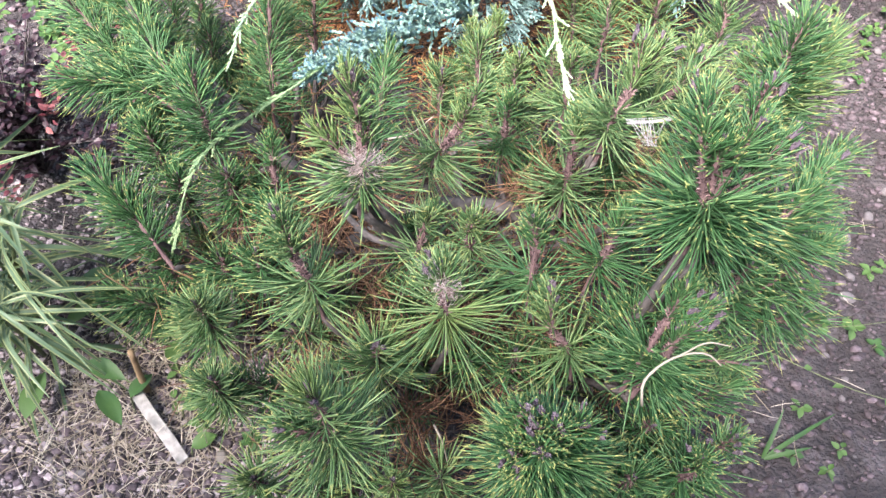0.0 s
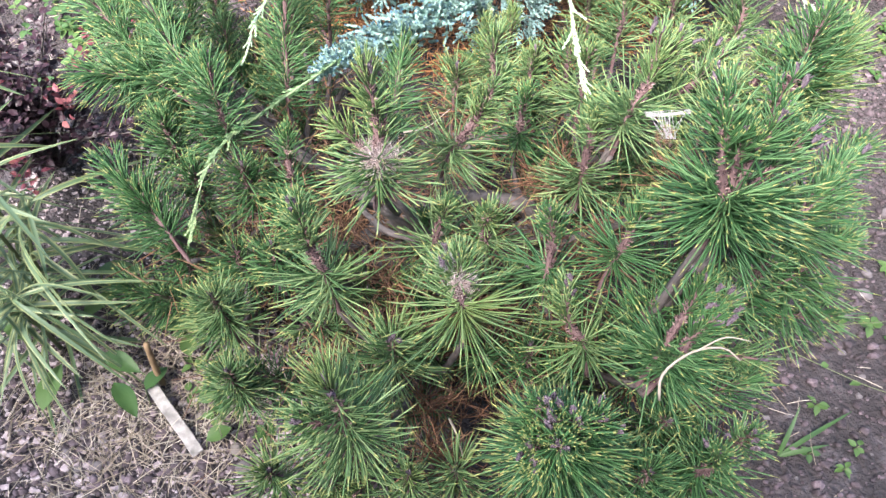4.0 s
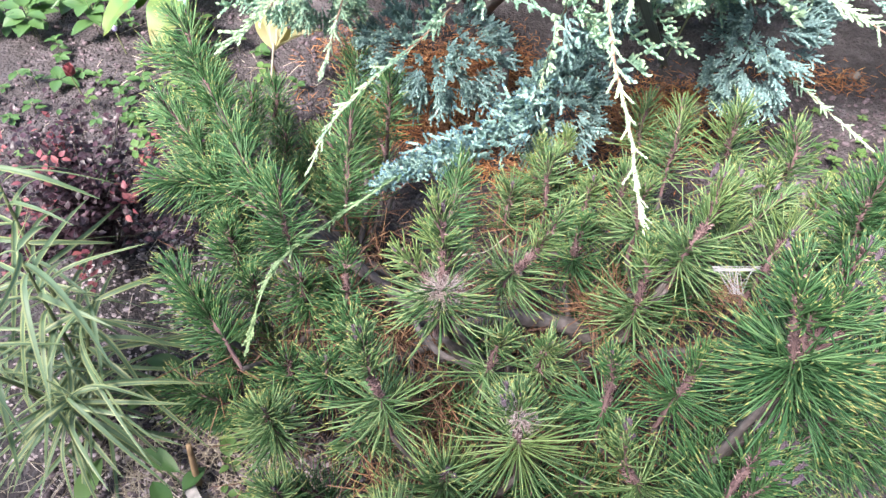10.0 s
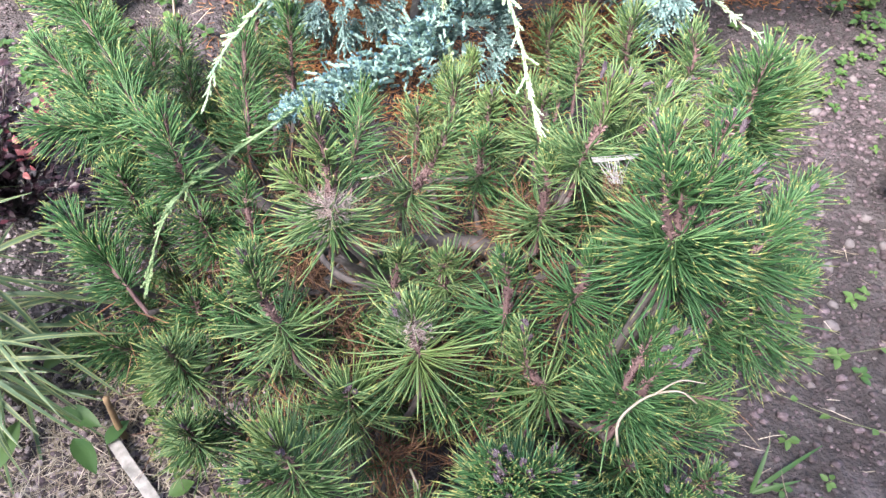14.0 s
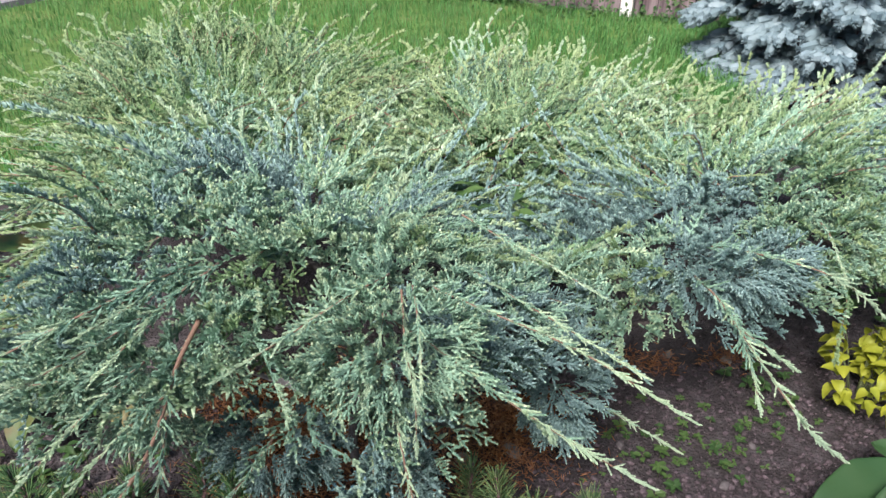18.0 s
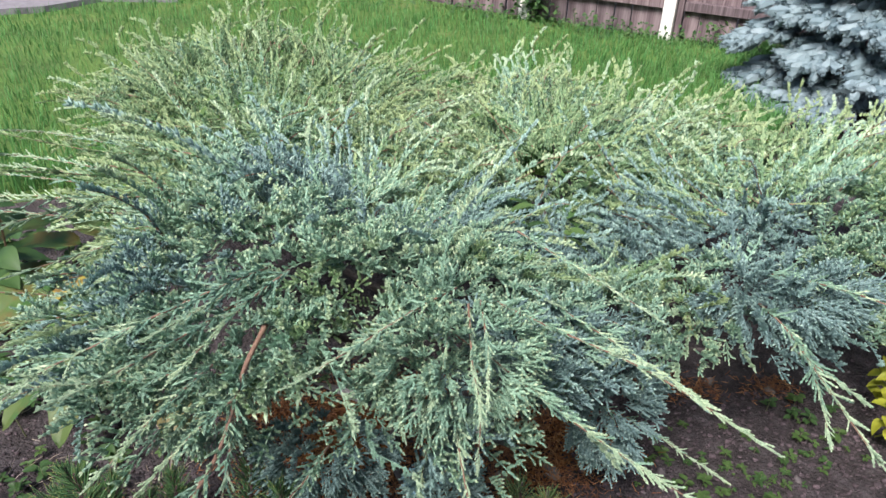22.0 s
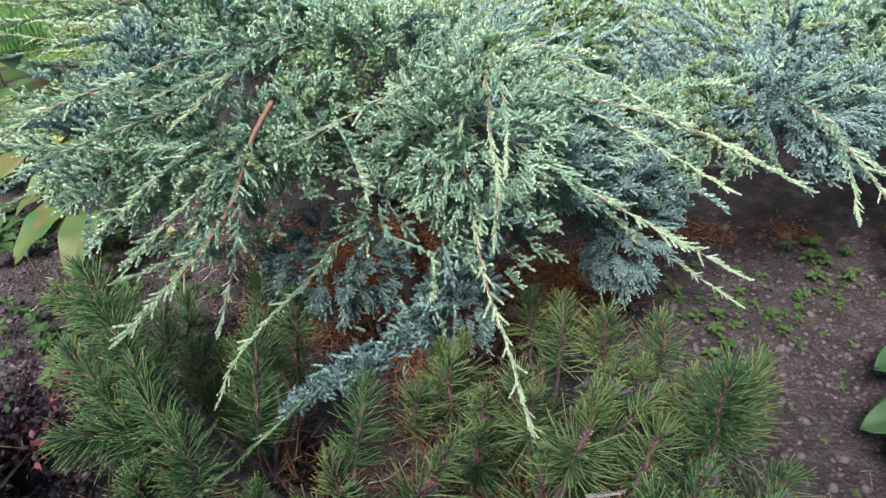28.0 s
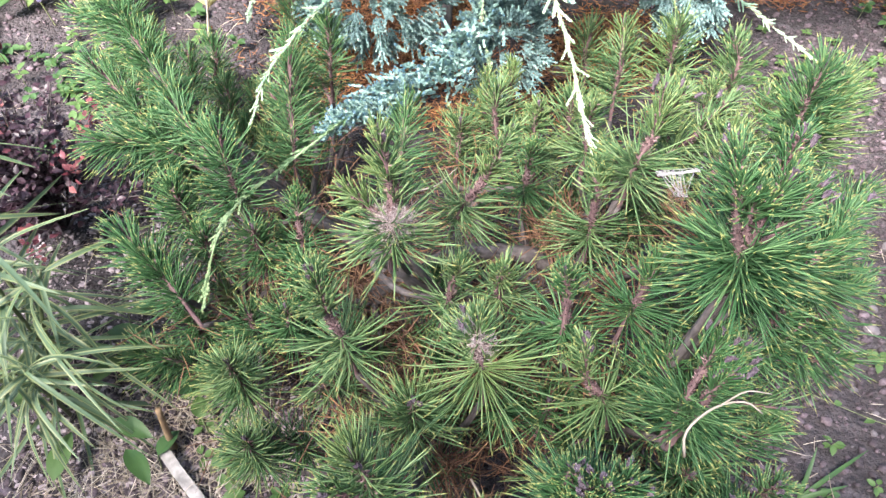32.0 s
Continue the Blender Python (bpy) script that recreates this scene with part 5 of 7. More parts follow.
def build_spruce():
    bank = [brush() for _ in range(4)]
    v, f = tube(spline([(0, 0, -0.05), (0.02, 0, 1.2), (0, 0.02, 3.2)], 14), np.linspace(0.07, 0.012, 14), 10, 0.2)
    part("trunk", np_mesh("trunk", v, f, M_BARK, smooth=True), spruce)
    z = 0.2
    while z < 2.9:
        reach = 1.2 * (1 - z / 3.6) ** 0.85
        count = 19 if z < 1.7 else 9
        spin = rng.uniform(0, 6.28)
        for i in range(count):
            a = spin + 2 * math.pi * i / count + rng.normal(0, 0.1)
            if math.sin(a) > 0.25:
                continue
            R = reach * rng.uniform(0.82, 1.08)
            d = np.array([math.cos(a), math.sin(a), 0])
            lift_ = rng.uniform(-0.03, 0.03)
            pts = [np.array([0, 0, z + 0.1]), d * R * 0.5 + np.array([0, 0, z + 0.06 + lift_]), d * R * 0.82 + np.array([0, 0, z - 0.05 + lift_]), d * R + np.array([0, 0, z - 0.12 + lift_])]
            path = spline(pts, 14)
            bv, bf = tube(path, np.linspace(0.014, 0.004, 14), 6, 0.2)
            br = part("branch", np_mesh("branch", bv, bf, M_BARK, smooth=True), spruce)
            h, pos, dirs = Heap(), [], []
            side = np.array([-d[1], d[0], 0])
            step = 0.14 if z < 1.7 else 0.18
            for t in np.arange(0.42, 1.0, step / max(R, 0.3)):
                k = min(int(t * 13), 12)
                p = path[k] + (path[k + 1] - path[k]) * (t * 13 - k)
                w = 0.3 * (1.08 - t) * R ** 0.5 + 0.05
                for sg in (-1, 1):
                    g = unit(d * 0.9 + side * sg * 0.75)
                    for q in np.arange(0.0, w, 0.11):
                        o = p + g * q + np.array([0, 0, -0.9 * q * q])
                        pos.append(o)
                        dirs.append(unit(g + np.array([0, 0, -0.02 - 1.0 * q]) + rng.normal(0, 0.1, 3)))
                        if q > 0.04:
                            pos.append(o)
                            dirs.append(unit(d + np.array([0, 0, -0.65]) + rng.normal(0, 0.15, 3)))
                pos.append(p)
                dirs.append(unit(d + np.array([0, 0, -0.08]) + rng.normal(0, 0.1, 3)))
            pos, dirs = np.array(pos), np.array(dirs)
            turns = frames_to(dirs) * rng.uniform(1.15, 1.6, len(pos))[:, None, None]
            pick = rng.integers(0, 4, len(pos))
            for q in range(4):
                h.strew(*bank[q], turns[pick == q], pos[pick == q])
            part("needles", h.mesh("needles", M_SPRUCE), br)
        z += 0.25 if z < 1.6 else 0.34


build_spruce()


# ---- leaves ----
def leaf(length, width, rows=7, fold=0.25, droop=0.25, shape=0.9, wave=0.0, point=1.0, ribs=0):
    """A leaf from the origin along x, midrib in the xz plane, with a folded, drooping, curved blade."""
    t = np.linspace(0, 1, rows)
    w = width * 0.5 * np.sin(np.pi * np.clip(t, 0, 1) ** shape) ** point
    w[0], w[-1] = width * 0.03, 0.0004
    x = length * (t - 0.12 * droop * t * t)
    z = -length * droop * t * t
    cols, across = [], np.linspace(-1, 1, 4 * ribs + 1 if ribs else 5)
    for i, c in enumerate(across):
        rib = 0.014 * width * (1 if i % 2 else -1) * (ribs > 0)
        cols.append(np.stack([x, c * w, z + fold * np.abs(c) * w + rib + wave * length * np.sin(t * 17 + c) * abs(c)], -1))
    nc = len(across)
    v = np.stack(cols, 1).reshape(-1, 3)
    f = []
    for i in range(rows - 1):
        for j in range(nc - 1):
            a = i * nc + j
            f += [(a, a + nc, a + nc + 1), (a, a + nc + 1, a + 1)]
    return v, np.array(f)


def leaf_turn(az, up, roll=0.0):
    """Turns a leaf to heading az (radians), raised by up."""
    x = np.array([math.cos(az) * math.cos(up), math.sin(az) * math.cos(up), math.sin(up)])
    z = unit(np.array([-math.cos(az) * math.sin(up), -math.sin(az) * math.sin(up), math.cos(up)]))
    y = np.cross(z, x)
    z2 = z * math.cos(roll) + y * math.sin(roll)
    return np.stack([x, np.cross(z2, x), z2], -1)


def leaf_skin(name, dark, mid, light, patch, vein=(0.3, 0.4, 0.15), scale=16.0, rough=0.5, glow=0.3, spots=None):
    """A broad leaf: shade of its own, cloudy variation, and brown spots where the leaf is dying."""
    m = leafy(name, dark, mid, light, patch, scale, rough, glow)
    t = m.node_tree
    b = t.nodes["Principled BSDF"]
    bump(t, b, noise_fac(t, 90.0, 4.0), 0.3, 0.002)
    if spots:
        src = b.inputs["Base Color"].links[0].from_socket
        n = ramp(t, noise_fac(t, 13.0, 12.0), [(0.5, (0, 0, 0)), (0.64, (1, 1, 1))])
        t.links.new(mix(t, n, src, spots), b.inputs["Base Color"])
    return m


M_WEED = leaf_skin("weed_leaf", (0.043, 0.091, 0.025), (0.072, 0.139, 0.039), (0.127, 0.204, 0.065), (0.085, 0.152, 0.048))
M_WEED_DEEP = leaf_skin("weed_leaf_deep", (0.025, 0.064, 0.020), (0.049, 0.109, 0.031), (0.088, 0.157, 0.052), (0.039, 0.093, 0.037))
M_HOSTA = leaf_skin("hosta_leaf", (0.026, 0.079, 0.025), (0.048, 0.130, 0.039), (0.092, 0.179, 0.056), (0.123, 0.171, 0.047), scale=9.0, spots=(0.135, 0.121, 0.039))
M_HOSTA_BLUE = leaf_skin("hosta_leaf_cool", (0.026, 0.077, 0.029), (0.046, 0.112, 0.040), (0.078, 0.155, 0.060), (0.046, 0.120, 0.048), scale=9.0)
M_HOSTA_GOLD = leaf_skin("hosta_leaf_yellowed", (0.34, 0.27, 0.05), (0.44, 0.35, 0.07), (0.5, 0.43, 0.12), (0.3, 0.29, 0.07), scale=9.0, spots=(0.16, 0.085, 0.04))
M_GOLD = leaf_skin("golden_leaf", (0.252, 0.277, 0.019), (0.347, 0.370, 0.032), (0.420, 0.444, 0.076), (0.280, 0.339, 0.038))
M_BARBERRY = leaf_skin("barberry_leaf", (0.018, 0.008, 0.014), (0.038, 0.017, 0.026), (0.081, 0.042, 0.056), (0.031, 0.023, 0.028), rough=0.4)
M_BARBERRY_RED = leaf_skin("barberry_leaf_red", (0.120, 0.030, 0.045), (0.220, 0.055, 0.070), (0.360, 0.130, 0.120), (0.160, 0.060, 0.070))
M_STRAP = leaf_skin("strap_leaf", (0.049, 0.090, 0.053), (0.092, 0.152, 0.086), (0.187, 0.250, 0.159), (0.099, 0.161, 0.071), rough=0.45)
M_STRAP_EDGE = leaf_skin("strap_leaf_edge", (0.160, 0.196, 0.084), (0.227, 0.272, 0.120), (0.343, 0.360, 0.189), (0.194, 0.239, 0.107), rough=0.45)
M_STRAW = leafy("straw", (0.166, 0.140, 0.103), (0.310, 0.269, 0.217), (0.497, 0.455, 0.383), (0.269, 0.217, 0.166), 12.0, 0.85, 0.1)
M_SILK = leafy("silk", (0.240, 0.234, 0.240), (0.330, 0.324, 0.330), (0.420, 0.414, 0.420), (0.270, 0.258, 0.258), 12.0, 0.6, 0.4)
M_FLUFF = leafy("fluff", (0.238, 0.187, 0.178), (0.357, 0.297, 0.289), (0.510, 0.468, 0.459), (0.306, 0.230, 0.212), 40.0, 0.8, 0.2)
M_PINK = leafy("hydrangea_petal", (0.460, 0.246, 0.287), (0.607, 0.370, 0.437), (0.736, 0.581, 0.598), (0.607, 0.440, 0.414), 14.0, 0.6, 0.3)
M_CREAM = leafy("pale_petal", (0.7, 0.7, 0.35), (0.82, 0.82, 0.5), (0.9, 0.9, 0.7), (0.8, 0.82, 0.4), 20.0, 0.5, 0.3)
M_LILAC = leafy("lilac_petal", (0.5, 0.42, 0.7), (0.65, 0.6, 0.8), (0.8, 0.78, 0.9), (0.6, 0.5, 0.8), 20.0, 0.5, 0.3)
M_STALK = plain("green_stalk", (0.085, 0.11, 0.045), (0.15, 0.17, 0.075), 60.0, 0.6, 0.001)
M_STALK_BROWN = plain("brown_stalk", (0.14, 0.09, 0.05), (0.26, 0.18, 0.1), 60.0, 0.8, 0.001)


def stalk(parent, pts, r0, r1, mat, name="stem", n=10):
    v, f = tube(spline(pts, n), np.linspace(r0, r1, n), 6, 0.1)
    return part(name, np_mesh(name, v, f, mat, smooth=True), parent)


def put_leaf(parent, at, az, up, length, width, mat, name="leaf", **more):
    roll = more.pop("roll", rng.normal(0, 0.2))
    v, f = leaf(length, width, **more)
    return part(name, np_mesh(name, v @ leaf_turn(az, up, roll).T + np.array(at), f, mat, smooth=True), parent)


# ---- seedlings and weeds on the soil ----
def seedling(x, y, leaves, size, mat=None, tall=0.02, label="small green weed seedling on the soil"):
    w = thing("seedling", label, "weed", "seedlings on the bed", (x, y, lift(x, y) - 0.004))
    stalk(w, [(0, 0, 0), (0.002, 0, tall)], 0.0012, 0.0008, M_STALK, n=4)
    for i in range(leaves):
        az = 2.4 * i + rng.normal(0, 0.3)
        r = 0.3 * size
        put_leaf(w, (r * 0.3 * math.cos(az), r * 0.3 * math.sin(az), tall * rng.uniform(0.5, 1.0)), az, rng.uniform(0.0, 0.5), size * rng.uniform(0.55, 0.85), size * 0.46, mat or M_WEED, shape=0.85, point=0.8)
    return w


seedling(0.785, 0.778, 6, 0.026)
seedling(0.811, 0.82, 7, 0.022)
seedling(0.807, 0.73, 5, 0.03)
seedling(0.87, 0.728, 6, 0.036)
seedling(0.903, 0.69, 4, 0.03, M_WEED_DEEP)
seedling(0.943, 0.863, 5, 0.03)
seedling(0.72, 0.55, 5, 0.026)
seedling(0.683, 0.457, 5, 0.022, M_WEED_DEEP)
seedling(0.77, 0.473, 4, 0.022)
seedling(0.736, 0.432, 6, 0.02)
seedling(0.969, 0.876, 4, 0.024)
seedling(0.729, 1.25, 3, 0.03, M_WEED_DEEP)
seedling(0.80, 1.69, 8, 0.032, tall=0.04)
seedling(0.89, 1.57, 10, 0.034, tall=0.05)
seedling(0.903, 1.80, 7, 0.026)
seedling(0.892, 1.46, 5, 0.028, M_WEED_DEEP)
seedling(0.997, 1.677, 6, 0.026)
seedling(1.093, 1.747, 6, 0.03)
seedling(1.247, 1.731, 8, 0.034, tall=0.05)
seedling(1.306, 1.8, 9, 0.036, M_WEED_DEEP, tall=0.05)
seedling(1.356, 1.72, 9, 0.036, tall=0.06)
seedling(1.40, 1.84, 8, 0.034, M_WEED_DEEP, tall=0.05)
seedling(1.137, 1.306, 4, 0.02)
seedling(1.02, 1.2, 4, 0.018)
seedling(1.18, 1.5, 5, 0.018)
seedling(1.1, 1.58, 6, 0.018)
for x, y, k, size, tall in ((0.83, 1.56, 6, 0.036, 0.05), (0.86, 1.50, 8, 0.034, 0.06), (0.88, 1.44, 7, 0.032, 0.05), (0.82, 1.42, 6, 0.034, 0.05), (0.84, 1.36, 5, 0.036, 0.04), (0.93, 1.54, 6, 0.022, 0.03), (1.2, 1.86, 9, 0.034, 0.06), (1.3, 1.88, 10, 0.036, 0.07), (1.26, 1.82, 9, 0.034, 0.06)):
    seedling(x, y, k, size, M_WEED_DEEP if k % 2 else M_WEED, tall=tall)
for x, y in ((0.96, 1.58), (1.0, 1.6), (1.04, 1.57), (1.08, 1.6), (1.02, 1.53), (0.98, 1.5), (1.06, 1.52), (0.7, 1.52), (0.64, 1.5), (0.72, 1.46), (0.95, 1.36), (0.99, 1.3), (1.2, 1.42), (1.17, 1.36), (1.24, 1.46), (1.02, 1.14), (0.98, 1.24)):
    seedling(x, y, 4, 0.016, M_WEED, tall=0.012)
seedling(-0.436, 0.553, 4, 0.032)
seedling(-0.47, 0.61, 6, 0.026, M_WEED_DEEP)
seedling(-0.43, 0.50, 3, 0.034)
seedling(-0.37, 0.46, 5, 0.036)
seedling(-0.27, 0.43, 6, 0.03, M_WEED_DEEP)
for i in range(72):
    a, r = rng.uniform(0, 6.28), rng.uniform(0.02, 0.36)
    seedling(-0.98 + 0.4 * math.cos(a) * r / 0.3, 1.55 + r * math.sin(a), int(rng.integers(4, 8)), rng.uniform(0.025, 0.052), M_WEED_DEEP if i % 3 else M_WEED, tall=rng.uniform(0.02, 0.08), label="leafy green weed in the bed beside the barberry")
for i in range(26):
    seedling(rng.uniform(0.75, 1.5), rng.uniform(0.75, 1.9), int(rng.integers(3, 6)), rng.uniform(0.008, 0.016), tall=0.008, label="tiny green weed sprout on the soil")


for x, y, r, k in ((1.3, 1.69, 0.09, 16), (1.06, 1.6, 0.12, 22), (0.82, 1.66, 0.08, 10), (0.95, 1.45, 0.12, 10)):
    for i in range(k):
        seedling(x + rng.normal(0, r), y + rng.normal(0, 0.6 * r), int(rng.integers(4, 7)), rng.uniform(0.014, 0.03), M_WEED if i % 3 else M_WEED_DEEP, tall=rng.uniform(0.008, 0.03), label="small green weed sprout on the soil under the juniper")


def broad_weed(x, y, az, up, length, width, tall, mat=M_WEED, label="broad green leaf of a weed rising from the soil"):
    w = thing("broad_weed", label, "weed", "broad weeds by the pine", (x, y, lift(x, y) - 0.004))
    stalk(w, [(0, 0, 0), (0.25 * tall * math.cos(az), 0.25 * tall * math.sin(az), tall)], 0.0016, 0.0012, M_STALK, n=5)
    put_leaf(w, (0.25 * tall * math.cos(az), 0.25 * tall * math.sin(az), tall), az, up, length, width, mat, shape=0.9, point=0.8)
    return w


broad_weed(-0.66, 0.42, 1.6, 0.2, 0.09, 0.042, 0.06)
broad_weed(-0.50, 0.475, 1.2, 0.1, 0.055, 0.034, 0.05, M_WEED_DEEP)
broad_weed(-0.43, 0.545, 1.9, 0.3, 0.045, 0.032, 0.05)
broad_weed(-0.375, 0.40, 0.6, 0.2, 0.045, 0.03, 0.04)
broad_weed(-0.41, 0.47, 0.5, 0.2, 0.045, 0.026, 0.04)
for x, y, az in ((-0.64, 0.76, 0.2), (-0.67, 0.72, 0.0), (-0.58, 0.62, 0.4), (-0.52, 0.60, 0.1), (-0.6, 0.55, -0.4), (-0.5, 0.74, 1.4), (-0.47, 0.74, 1.8), (-0.55, 0.7, -0.3), (-0.66, 0.6, 0.9), (-0.72, 0.55, 2.5), (-0.56, 0.5, -0.7)):
    broad_weed(x, y, az, 0.25, 0.085, 0.034, 0.07, M_WEED_DEEP if az < 0.3 else M_WEED)


def runner(pts, leaves, size, name="trailing_weed", label="thin trailing weed with small oval leaves", mat=M_WEED):
    p0 = np.array(pts[0])
    w = thing(name, label, "weed", at=tuple(p0))
    path = spline([np.array(p) - p0 for p in pts], 14)
    stalk(w, path, 0.001, 0.0007, M_STALK, n=14)
    for i in range(leaves):
        q = path[int(2 + 11 * i / max(1, leaves - 1))]
        put_leaf(w, q, rng.uniform(0, 6.28), rng.uniform(0, 0.4), size * rng.uniform(0.7, 1.2), size * 0.6, mat)
    return w


runner([(0.627, 0.606, 0.03), (0.75, 0.69, 0.035), (0.80, 0.712, 0.03), (0.865, 0.719, 0.035), (0.96, 0.74, 0.03), (1.05, 0.76, 0.02)], 5, 0.022)
runner([(0.68, 0.66, 0.02), (0.773, 0.606, 0.03), (0.829, 0.582, 0.03), (0.9, 0.562, 0.03), (1.0, 0.53, 0.02)], 4, 0.022)


def grass_weed(x, y, blades):
    w = thing("grass_weed", "coarse bluish grass blades growing out of the soil", "grass", at=(x, y, lift(x, y) - 0.003))
    for az, up, L in blades:
        put_leaf(w, (0, 0, 0), az, up, L, 0.008, M_WEED_DEEP, name="blade", rows=9, droop=0.25, shape=0.6, point=0.6)
    return w


grass_weed(0.63, 0.45, ((0.55, 0.35, 0.17), (1.2, 0.9, 0.1), (0.2, 0.5, 0.09)))
grass_weed(0.52, 0.62, ((0.7, 0.5, 0.16), (2.0, 0.9, 0.12)))


# ---- plants at the edges of the bed ----
for i in range(70):
    seedling(rng.uniform(-2.1, -1.25), rng.uniform(1.5, 2.8), int(rng.integers(5, 9)), rng.uniform(0.06, 0.12), M_WEED_DEEP, tall=rng.uniform(0.03, 0.16), label="dark green weed under the hydrangea")


def barberry():
    b = thing("barberry", "dark purple-red barberry bush with bright red young leaves", "shrub", at=(-0.87, 1.02, 0.0))
    bank = [leaf(0.017, 0.0115, rows=4, fold=0.2, droop=0.2, shape=0.75, point=0.7) for _ in range(2)]
    for i in range(46):
        a, r = rng.uniform(0, 6.28), rng.uniform(0.03, 0.3)
        h = 0.36 - 0.45 * r + rng.uniform(-0.03, 0.05)
        top = np.array([r * math.cos(a), r * math.sin(a), h])
        path = spline([(0, 0, -0.01), (top[0] * 0.45, top[1] * 0.45, h * 0.6), top], 9)
        st = stalk(b, path, 0.0028, 0.0012, M_BARK, "twig", 9)
        k = 66
        t = rng.uniform(0.35, 1.05, k)
        pos = path[0] + (path[-1] - path[0]) * t[:, None]
        pos = np.array([path[min(8, int(q * 8))] for q in t]) + rng.normal(0, 0.015, (k, 3))
        turns = np.array([leaf_turn(rng.uniform(0, 6.28), rng.uniform(-0.2, 1.0), rng.normal(0, 0.4)) * rng.uniform(0.7, 1.2) for _ in range(k)])
        red = (t > 0.84) & (i % 4 == 0)
        hp = Heap()
        hp.strew(*bank[0], turns[~red], pos[~red], 0)
        hp.strew(*bank[1], turns[red], pos[red], 1)
        part("leaves", hp.mesh("leaves", [M_BARBERRY, M_BARBERRY_RED]), st)
    return b


barberry()


def strap_plant():
    p = thing("strap_leaved_plant", "tall leafy stems with long narrow grey-green leaves", "garden plant", at=(-0.72, 0.62, 0.0))
    o = np.array([-0.72, 0.62, 0.0])
    for top, k in (((-0.66, 0.63, 0.5), 46), ((-0.78, 0.78, 0.52), 40), ((-0.62, 0.52, 0.3), 34), ((-0.9, 0.6, 0.5), 40), ((-0.76, 0.5, 0.42), 38), ((-0.62, 0.66, 0.36), 34)):
        e = np.array(top) - o
        base = e * (0.35, 0.35, 0) + rng.normal(0, 0.02, 3) * (1, 1, 0)
        path = spline([base, (base + e) / 2 + np.array([0, 0, 0.05]), e], 12)
        st = stalk(p, path, 0.0045, 0.0022, M_STALK, n=12)
        for i in range(int(k * 0.9)):
            t = 0.15 + 0.85 * i / (k * 0.9)
            q = path[min(11, int(t * 11.99))] + (0, 0, rng.uniform(-0.015, 0.015))
            L, W = rng.uniform(0.1, 0.19) * (1.1 - 0.35 * t), rng.uniform(0.007, 0.0108)
            v, f = leaf(L, W, rows=11, fold=0.5, droop=rng.uniform(0.7, 1.6), shape=0.65, point=0.5)
            v[:, 1] += 0.06 * L * math.sin(6 * rng.random()) * (v[:, 0] / L) ** 2
            turn = leaf_turn(2.4 * i + rng.normal(0, 0.3), rng.uniform(0.2, 0.9), rng.normal(0, 0.5))
            slot = np.tile([1, 1, 0, 0, 0, 0, i % 2, i % 2], len(f) // 8)
            v[:, 2] += 0.02 * L * np.sin(9 * v[:, 0] / L + i)
            part("leaf", np_mesh("leaf", v @ turn.T + q, f, [M_STRAP, M_STRAP_EDGE], slot, smooth=True), st)
    return p


strap_plant()


def hosta(x, y, label, leaves):
    """Leaves as (base, tip, how far the tip droops, width, skin); each has a stalk from the plant's foot."""
    h = thing("hosta", label, "hosta", "hostas at the bed's ends", (x, y, 0.0))
    for base, tip, droop, width, mat in leaves:
        b, e = np.array(base) - (x, y, 0), np.array(tip) - (x, y, 0)
        c = e - b
        size, flat = np.linalg.norm(c), math.hypot(c[0], c[1])
        up = math.atan2(c[2], flat) + math.atan2(droop, 1 - 0.12 * droop)
        stalk(h, [(0.08 * b[0], 0.08 * b[1], -0.01), b * (0.55, 0.55, 0.5), b], 0.0075, 0.004, M_STALK if mat != M_HOSTA_GOLD else M_GOLD, "leaf_stalk", 8)
        gold = mat == M_HOSTA_GOLD
        put_leaf(h, b, math.atan2(c[1], c[0]), up, size / math.hypot(1 - 0.12 * droop, droop), width, mat, rows=18, fold=0.3, droop=droop, shape=0.68, wave=0.03 if gold else 0.016, point=0.62, ribs=4, roll=rng.normal(0, 0.12))
    return h


